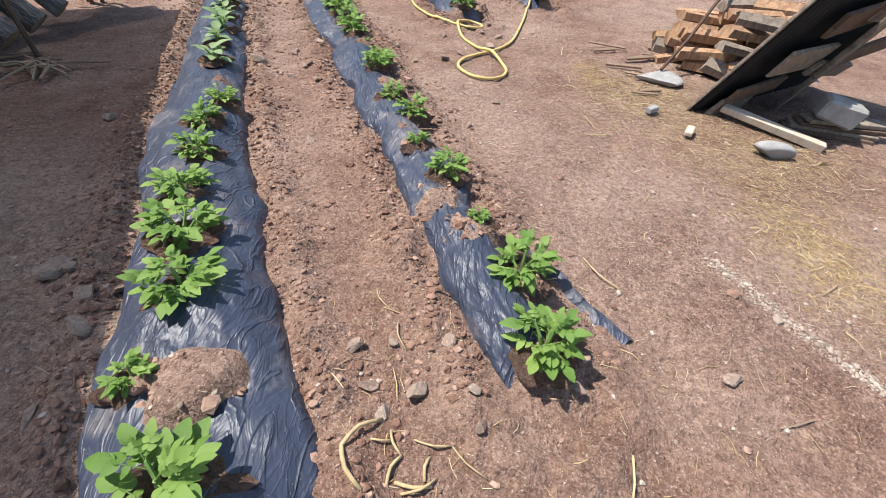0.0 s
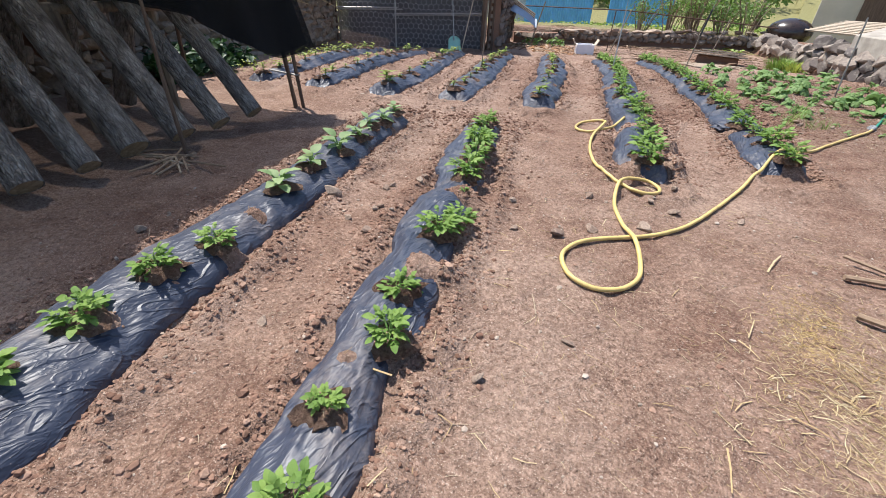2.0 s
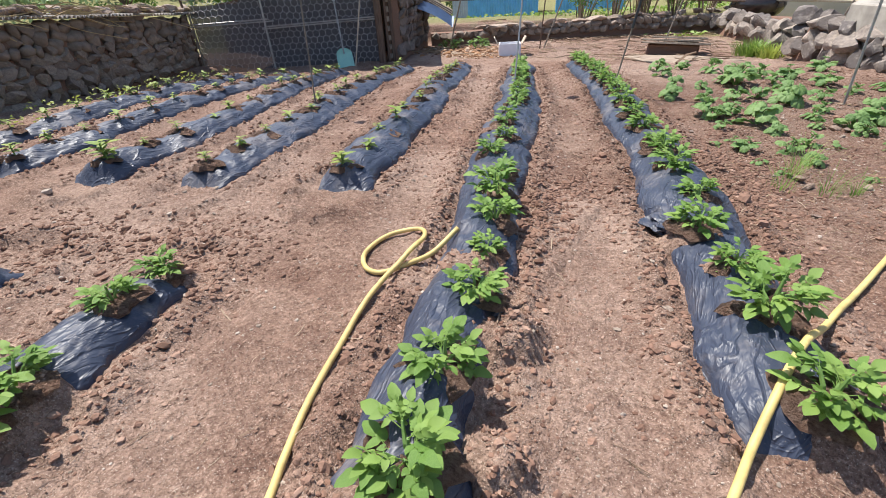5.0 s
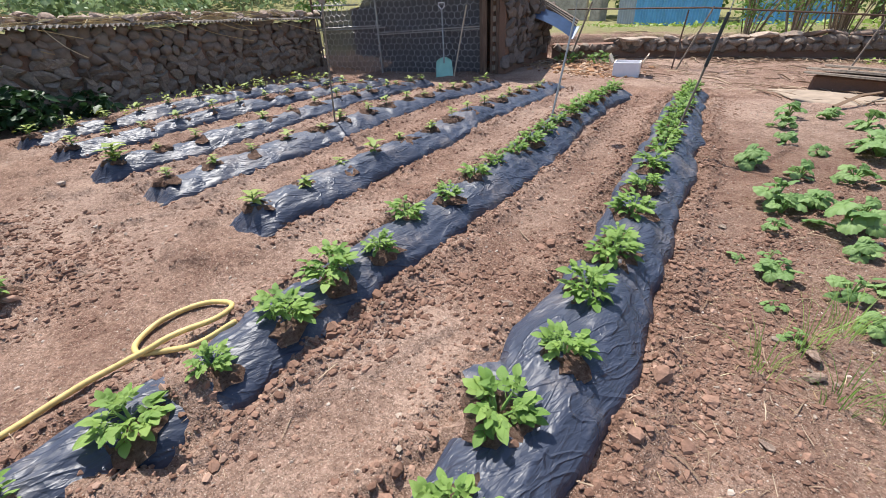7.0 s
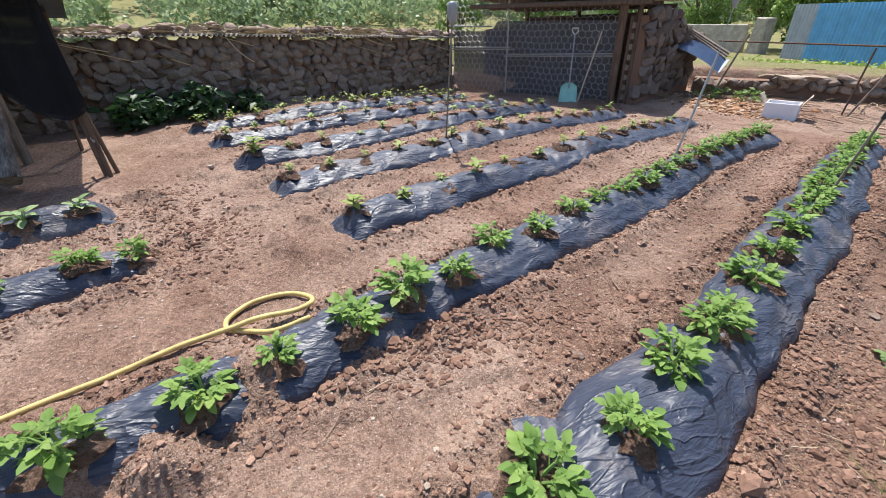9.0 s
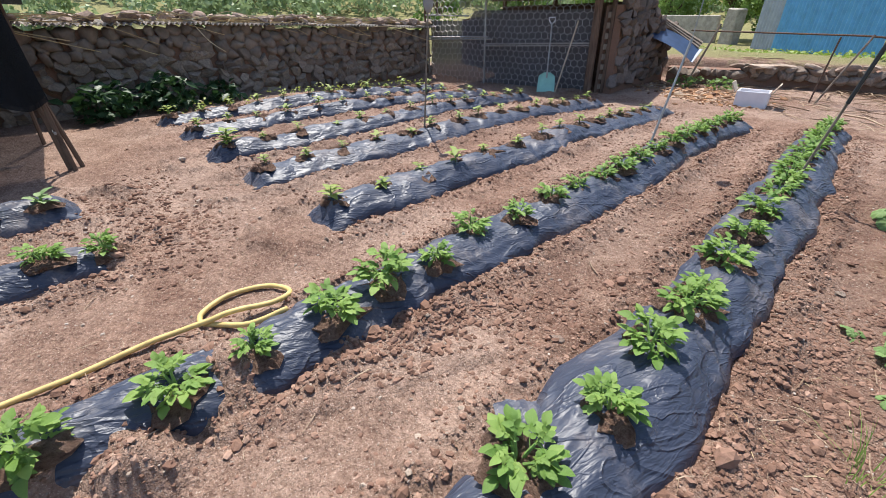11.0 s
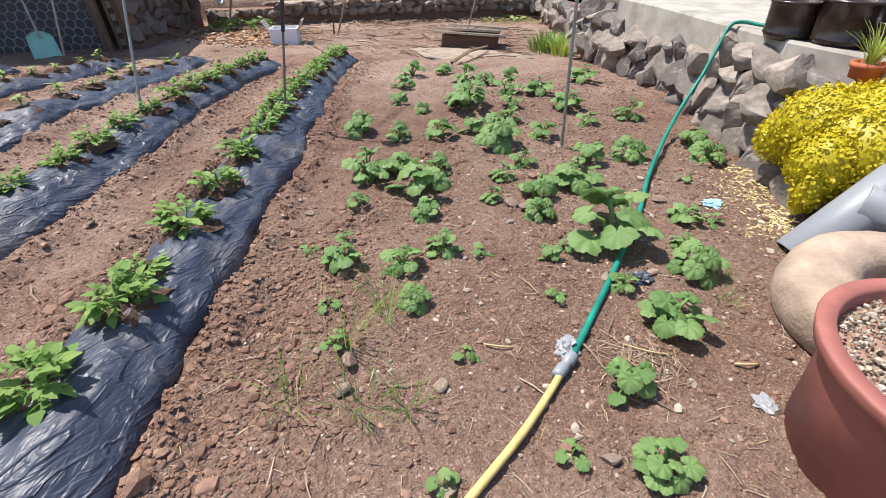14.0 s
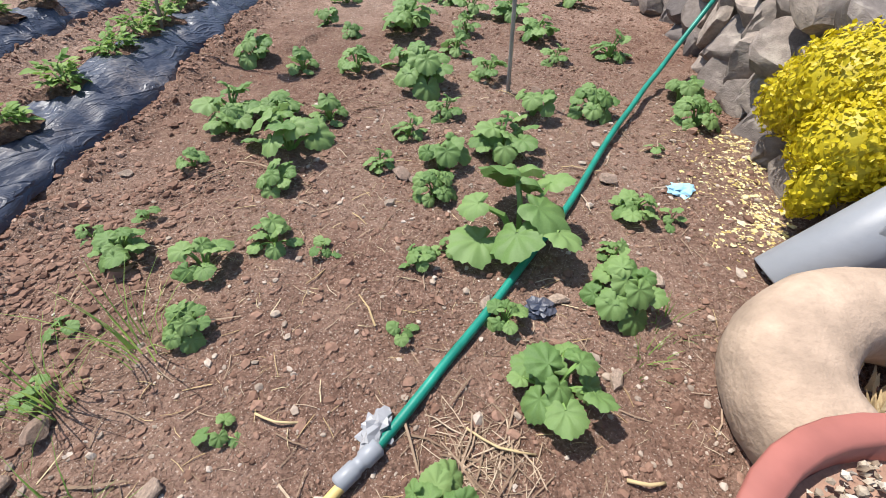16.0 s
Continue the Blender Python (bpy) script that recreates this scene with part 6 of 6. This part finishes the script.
# ---- litter ----
def crumpled(name, label, mat, x, y, s, seed, flat=0.35, category="litter"):
    v, f = rock(seed, 3, 0, 0.35)
    r = np.random.default_rng(seed)
    v = v * (1 + r.normal(0, 0.16, (len(v), 1)))
    tagged(Bag().add(*moved((v, f), pose(x, y, height(x, y) + s * flat * 0.4, 0, 0, seed * 40) @ Matrix.Diagonal((s, s * 0.8, s * flat, 1)))).put(name, mat), label, category)


strip = curve_through([(0.36, 1.38, 0.03), (0.46, 1.24, 0.045), (0.58, 1.10, 0.04), (0.70, 0.96, 0.02)], 0.03)
sv = [p for x, y, z in strip for p in ((x - 0.03, y - 0.02, height(x, y) - 0.01), (x, y, height(x, y) + z), (x + 0.035, y + 0.02, height(x, y) - 0.01))]
tagged(place("film_strip", data("film_strip", sv, [(3 * i + k, 3 * i + k + 1, 3 * i + k + 4, 3 * i + k + 3) for i in range(len(strip) - 1) for k in (0, 1)], True), FILM), "loose torn edge of black film in the soil", "film strip")
crumpled("plastic_wrapper", "crumpled pale blue and white plastic wrapper", LIGHT_BLUE, 2.37, 9.87, 0.09, 1)
crumpled("plastic_bag", "scrap of crumpled clear plastic bag on soil", CLEAR, 1.74, 8.53, 0.075, 2, 0.5)
crumpled("plastic_bag", "scrap of crumpled clear plastic bag on soil", CLEAR, 2.36, 8.50, 0.06, 3, 0.2)
crumpled("film_scrap", "torn scrap of black film half buried in the furrow", FILM, 0.40, 7.12, 0.2, 4, 0.3)
crumpled("film_scrap", "torn scrap of black film half buried in the furrow", FILM, 2.0, 9.05, 0.07, 5, 0.4)
STALKS = [((-0.14, 0.59), (-0.23, 0.48), 8), ((-0.23, 0.48), (-0.16, 0.38), 8), ((-0.11, 0.56), (-0.07, 0.49), 5), ((-0.07, 0.49), (-0.10, 0.41), 6), ((-0.04, 0.54), (0.07, 0.53), 4), ((0.07, 0.53), (0.17, 0.45), 3),
          ((0.01, 0.50), (0.0, 0.43), 6), ((-0.08, 0.42), (0.02, 0.42), 7), ((-0.06, 0.39), (0.03, 0.44), 5), ((-0.16, 0.52), (-0.10, 0.53), 4), ((-0.25, 1.14), (-0.18, 1.02), 3), ((-0.14, 0.95), (-0.10, 0.84), 3),
          ((2.30, 8.66), (2.38, 8.69), 6), ((1.45, 8.44), (1.57, 8.47), 4), ((0.88, 2.6), (1.03, 2.62), 4), ((1.93, 8.62), (2.10, 8.63), 4), ((0.62, 1.4), (0.74, 1.22), 4)]
for (x0, y0), (x1, y1), thick in STALKS:
    z0, z1 = height(x0, y0) + 0.006, height(x1, y1) + 0.006
    rad = thick * 0.0008
    bow = (y1 - y0) * 0.12, (x0 - x1) * 0.12
    mid = ((x0 + x1) / 2 + bow[0], (y0 + y1) / 2 + bow[1], max(height((x0 + x1) / 2, (y0 + y1) / 2), (z0 + z1) / 2) + 0.012)
    tagged(Bag().add(*tube([tuple(q) for q in curve_through([(x0, y0, z0), mid, (x1, y1, z1)], 0.03)], rad, 6)).put("dry_stalk", STRAW, smooth=True), "pale dry stalk lying on the soil", "stalk", "dry stalks")

# ---- wood pile beside the path ----
def split_log(x, y, z, l, w, rx, ry, rz, seed):
    r = np.random.default_rng(seed)
    prof = [(0, 0), (w, 0.05 * w), (w * 0.85, w * 0.55), (w * 0.35, w * r.uniform(0.6, 0.9)), (-0.05 * w, w * 0.45)]
    v = [(-l / 2 + r.uniform(-0.02, 0.02), a, b) for a, b in prof] + [(l / 2 + r.uniform(-0.02, 0.02), a + r.uniform(-0.01, 0.01), b + r.uniform(-0.01, 0.01)) for a, b in prof]
    f = [(4, 3, 2, 1, 0), (5, 6, 7, 8, 9)] + [(k, (k + 1) % 5, (k + 1) % 5 + 5, k + 5) for k in range(5)]
    ob = place("firewood", data("firewood", v, f), SPLIT_WOOD if seed % 4 else GREY_WOOD, at=pose(x, y, z, rx, ry, rz))
    tagged(ob, "split piece of firewood in a loose pile", "firewood", "firewood pile")


r = random.Random(5)
for layer in range(5):
    for k in range(9 - layer):
        split_log(2.05 + 0.10 * layer + r.uniform(-0.1, 0.45), 3.75 + 0.15 * k + 0.06 * layer + r.uniform(-0.06, 0.06), 0.02 + 0.095 * layer, r.uniform(0.34, 0.48), r.uniform(0.1, 0.15), r.uniform(-20, 20), r.uniform(-10, 10), r.uniform(-40, 15), layer * 10 + k)
lean = thing("lean_to_sheet", "dark corrugated sheet leaning over stacked boards", "roofing sheet")
P0, P1 = Vector((1.74, 3.12, 0.0)), Vector((2.03, 2.81, 0.82))
e = (P1 - P0)
w = Vector((0.86, 0.50, 0.0)).normalized()
nz = e.cross(w).normalized()
nz = -nz if nz.z < 0 else nz
ex = e.normalized()
base = Matrix(((w.x, ex.x, nz.x, P0.x), (w.y, ex.y, nz.y, P0.y), (w.z, ex.z, nz.z, P0.z), (0, 0, 0, 1)))
Bag().add(*wavy_sheet(1.5, e.length * 1.15, 0.076, 0.012)).put("sheet", DARK_SHEET, lean, at=base)
Bag().add(*moved(block(0.03, e.length * 1.15, 0.02, 0.003), pose(0, e.length * 0.575, 0.01))).put("edge_batten", GREY_WOOD, lean, at=base)
for k, (x, y, z, l, wd, rz, mat) in enumerate([(0.62, 0.72, 0.14, 0.10, 1.4, 10, GREY_WOOD), (0.30, 0.28, 0.06, 0.5, 0.12, 8, BROWN_WOOD), (0.35, 0.55, 0.08, 0.5, 0.2, 4, GREY_WOOD), (0.95, 0.85, 0.05, 0.8, 0.16, -4, GREY_WOOD), (1.0, 0.6, 0.12, 0.6, 0.14, 10, BROWN_WOOD), (0.25, 0.12, 0.05, 0.4, 0.16, 3, GREY_WOOD), (0.9, 0.42, 0.10, 0.7, 0.12, -8, GREY_WOOD), (0.95, 1.1, 0.08, 0.8, 0.14, 6, BROWN_WOOD), (0.55, 0.85, 0.05, 0.6, 0.18, 12, BROWN_WOOD)]):
    ob = Bag().add(*moved(block(l, wd, 0.03, 0.004, 9 + k, 0.004), pose(0, 0, 0))).put("loose_board", mat, at=base @ pose(x, y, -z - 0.04, 0, 0, rz))
    tagged(ob, "weathered board propped under the dark leaning sheet", "board", "boards on the sheet")
tagged(Bag().add(*block(0.66, 0.07, 0.05, 0.006, 4, 0.004)).put("pale_batten", PALE_WOOD, at=pose(2.17, 2.84, 0.03, 0, 4, -41)), "pale square timber batten lying on straw", "batten")
tagged(Bag().add(*block(0.20, 0.14, 0.12, 0.015, 4, 0.006)).put("white_block", SLAB, at=pose(2.55, 2.86, 0.122, 0, 8, -25) @ Matrix.Scale(1.15, 4)), "pale block of stone resting on the boards", "block")
for k in range(4):
    tagged(Bag().add(*block(0.55, 0.13, 0.028, 0.004, 30 + k, 0.004)).put("stacked_board", GREY_WOOD if k % 2 else BROWN_WOOD, at=pose(2.6 + 0.03 * k, 2.9, 0.004 + 0.03 * k, 0, 0, -20 + 6 * k)), "short weathered board in a low stack", "board", "stacked boards")
tagged(Bag().add(*moved(rock(801, 3, 6, 0.05), pose(1.68, 3.70, 0.04, 0, 0, 30) @ Matrix.Diagonal((0.34, 0.32, 0.06, 1)))).put("flat_stone", SLAB), "flat pale grey stone lying on straw", "stone")
tagged(Bag().add(*moved(rock(803, 3, 2, 0.02), pose(2.02, 2.50, 0.05, 0, 0, -15) @ Matrix.Diagonal((0.20, 0.10, 0.09, 1)))).put("flat_stone", SLAB, smooth=True), "small smooth grey stone lying on straw", "stone")
tagged(Bag().add(*block(0.10, 0.05, 0.04, 0.006)).put("brick_scrap", SLAB, at=pose(1.42, 3.02, 0.02, 0, 0, 40)), "small grey scrap of brick on straw", "rubble")
tagged(Bag().add(*block(0.13, 0.05, 0.03, 0.006)).put("wood_scrap", PALE_WOOD, at=pose(1.58, 2.72, 0.02, 0, 0, 60)), "small pale scrap of wood on straw", "wood scrap")
tagged(Bag().add(*tube([(1.72, 3.78, 0.08), (1.95, 4.0, 0.28), (2.2, 4.3, 0.5), (2.5, 4.7, 0.6)], 0.014, 7)).put("iron_bar", RUST), "bent dark iron bar across the firewood", "bar")
for k in range(10):
    rr = random.Random(k)
    x, y, a = 1.5 + rr.uniform(-0.2, 0.5), 3.9 + rr.uniform(-0.7, 0.7), rr.uniform(-0.6, 0.6)
    l = rr.uniform(0.08, 0.2)
    tagged(Bag().add(*tube([(x - l, y - l * a, 0.03), (x + l, y + l * a, 0.035)], rr.uniform(0.01, 0.02), 6)).put("broken_stick", TWIG), "broken stick lying by the wood pile", "stick", "broken sticks")

# ---- beyond the garden ----
fence = thing("sheet_fence", "tall corrugated metal fence in blue and grey sheets", "fence")
A, B = Vector((-13.95, 28.5, -1.0)), Vector((-8.5, 27.6, -1.0))
d = (B - A).normalized()
yaw = math.degrees(math.atan2(d.y, d.x))
for k in range(5):
    p = A.lerp(B, k / 5)
    Bag().add(*wavy_sheet(1.14, 2.5, 0.16, 0.03, 0.01)).put("sheet", GREY_SHEET if k == 0 else BLUE_SHEET, fence, at=pose(p.x, p.y, p.z, 90, 0, yaw))
p = Vector((-16.0, 29.6, -1.0))
fence2 = thing("old_wall", "pale weathered masonry pier and low wall beyond the terrace", "wall")
Bag().add(*block(0.8, 0.6, 2.0, 0.06, 5, 0.04)).put("pier", CONCRETE, fence2, at=pose(-16.1, 29.8, -1.0, 0, 0, -10))
Bag().add(*block(4.5, 0.3, 1.6, 0.05, 6, 0.04)).put("low_wall", CONCRETE, fence2, at=pose(-19.2, 29.6, -1.0, 0, 0, 6))
p = (-6.5, 27.4, -1.0)
Bag().add(*wavy_sheet(3.2, 2.1, 0.16, 0.03, 0.01)).put("sheet", BLUE_SHEET, fence, at=pose(-7.6, 27.6, -1.0, 90, 0, 2))

leafy_stuff("terrace_grass", "short yellow-green grass on the terrace behind the wall", GRASS,
            [(x, y, height(x, y) + 0.03, 0.6, 0.06, 40) for x, y in [(-14 + 1.1 * (k % 13) + 0.3 * (k // 13), 17.2 + 1.25 * (k // 13) - 0.3 * (k % 13) + 4.5) for k in range(104)]], 0.11, "grass", 5)


def thicket(x, y, z, tall, wide, seed):
    """A leafy shrub of many thin bare stems with sparse leaves."""
    r = np.random.default_rng(seed)
    ob = thing("shrub", "straggly shrub with bare stems and fresh green leaves", "shrub", group="shrubs on the wall")
    stems, lv, lf, n = Bag(), [], [], 0
    blade, bf = leaf_blade(1, 0.5, 0.3, 0.3, 2)
    for k in range(16):
        a, o = r.uniform(0, 6.28), r.uniform(0.1, 1) * wide
        pts = [(x + 0.3 * o * math.cos(a), y + 0.3 * o * math.sin(a), z), (x + 0.6 * o * math.cos(a), y + 0.6 * o * math.sin(a), z + tall * 0.55), (x + o * math.cos(a), y + o * math.sin(a), z + tall * r.uniform(0.8, 1.1))]
        stems.add(*tube([tuple(q) for q in curve_through(pts, 0.2)], 0.014, 5))
        for _ in range(26):
            t = r.uniform(0.35, 1.05)
            q = Vector(pts[1]).lerp(Vector(pts[2]), (t - 0.35) / 0.7) + Vector(r.normal(0, 0.12, 3))
            w, _ = moved((blade, bf), Matrix.Translation(q) @ Euler(r.uniform(-1, 1, 3) * (1, 1, 3)).to_matrix().to_4x4() @ Matrix.Scale(r.uniform(0.05, 0.12), 4))
            lv.append(w)
            lf.extend([tuple(i + n for i in g) for g in bf])
            n += len(w)
    stems.put("stem_clump", TWIG, ob)
    place("foliage", data("foliage", np.concatenate(lv), lf, True), FAR_LEAF, ob)


for k, (x, y) in enumerate([(-3.4, 17.9), (-2.6, 18.2), (-1.9, 18.5), (-1.2, 18.9), (-0.5, 19.0), (-2.2, 19.2)]):
    thicket(x, y, 0.05, 0.9 + 0.15 * (k % 3), 0.6, 90 + k)
scatter("dry_brush", "dry bramble stems hanging over the low wall", TWIG, [(x, y - 0.1, 0.5) for x, y, s in over(-3.6, 0.2, 0, 1, 1, 1, 1)] + [(-3.8 + 0.028 * k, 16.55 + 0.016 * k + 0.25 * math.sin(k), 0.45) for k in range(130)], stick, category="brush")


def crown(r, x, y, z, wide, tall, leaves, size):
    """Leaves of one tree crown: lumpy, uneven and open."""
    n = 9
    mid = r.normal(0, 0.42, (n, 3)) * (wide, wide, tall) + (x, y, z)
    big = r.uniform(0.3, 0.6, n)
    k = np.arange(leaves) % n
    d = r.normal(0, 1, (leaves, 3))
    d /= np.linalg.norm(d, axis=1)[:, None]
    p = mid[k] + d * (wide, wide, tall) * (big[k] * r.uniform(0.5, 1.0, leaves))[:, None]
    a = r.normal(0, 1, (leaves, 3))
    a /= np.linalg.norm(a, axis=1)[:, None]
    b = np.cross(a, r.normal(0, 1, (leaves, 3)))
    b /= np.linalg.norm(b, axis=1)[:, None]
    s = (size * r.uniform(0.6, 1.4, leaves))[:, None]
    quad = [p - 0.5 * a * s, p + 0.32 * b * s, p + 0.5 * a * s, p - 0.32 * b * s]
    return np.stack(quad, 1)


r = np.random.default_rng(81)
wood = []
for k in range(380):
    a, dist_ = radians(r.uniform(5, 112)), r.uniform(42, 135)
    x, y = -dist_ * math.sin(a), 8 + dist_ * math.cos(a)
    z = height(x, y)
    s = r.uniform(2.2, 4.0)
    wood.append(crown(r, x, y, z + s * 0.7, s, s * 0.85, 420, 0.34 + dist_ * 0.0035).reshape(-1, 3))
wv = np.concatenate(wood)
# Leaf colour is paled and greyed to put distance haze into the woods.
tagged(place("far_woods", data("far_woods", wv, [(4 * i, 4 * i + 1, 4 * i + 2, 4 * i + 3) for i in range(len(wv) // 4)]), leaf_material("hazed_wood_leaf", (0.20, 0.29, 0.15), (0.34, 0.42, 0.22), 0.35)), "wooded hillside in spring green paled by painted haze", "woods", kind="stuff")


def tree(x, y, tall, wide, seed):
    r = np.random.default_rng(seed)
    z = height(x, y)
    ob = thing("tree", "leafy spring-green tree beyond the garden", "tree", group="trees beyond the garden")
    bag = Bag()
    bag.add(*tube([(x, y, z - 0.2), (x + 0.1, y, z + tall * 0.3), (x - 0.1, y + 0.1, z + tall * 0.6)], [0.16, 0.12, 0.07], 8))
    for k in range(6):
        a = k * 1.05
        bag.add(*tube([(x, y, z + tall * (0.25 + 0.05 * k)), (x + wide * 0.4 * math.cos(a), y + wide * 0.4 * math.sin(a), z + tall * (0.45 + 0.05 * k)), (x + wide * 0.7 * math.cos(a), y + wide * 0.7 * math.sin(a), z + tall * (0.6 + 0.05 * k))], [0.06, 0.04, 0.02], 6))
    bag.put("trunk", BROWN_WOOD, ob)
    c = crown(r, x, y, z + tall * 0.58, wide * 0.8, tall * 0.42, 3200, 0.2)
    place("crown", data("crown", c.reshape(-1, 3), [(4 * i, 4 * i + 1, 4 * i + 2, 4 * i + 3) for i in range(len(c))]), FAR_LEAF, ob)


for k, (x, y, t, w) in enumerate([(-15.5, 31.5, 4.5, 2.2), (-13.0, 33.0, 4.5, 2.4), (-18.5, 32.5, 4.2, 2.2), (-11, 31.5, 4.0, 2.0), (-21.5, 31.0, 4.0, 2.2), (-8.0, 33.0, 5.0, 2.6), (-4.5, 32.0, 4.5, 2.4), (-1.0, 31, 5.0, 2.6), (-25, 28, 4, 2.2), (-29, 25, 4, 2.4), (-33, 20, 4, 2.4)]):
    tree(x, y, t, w, 200 + k)
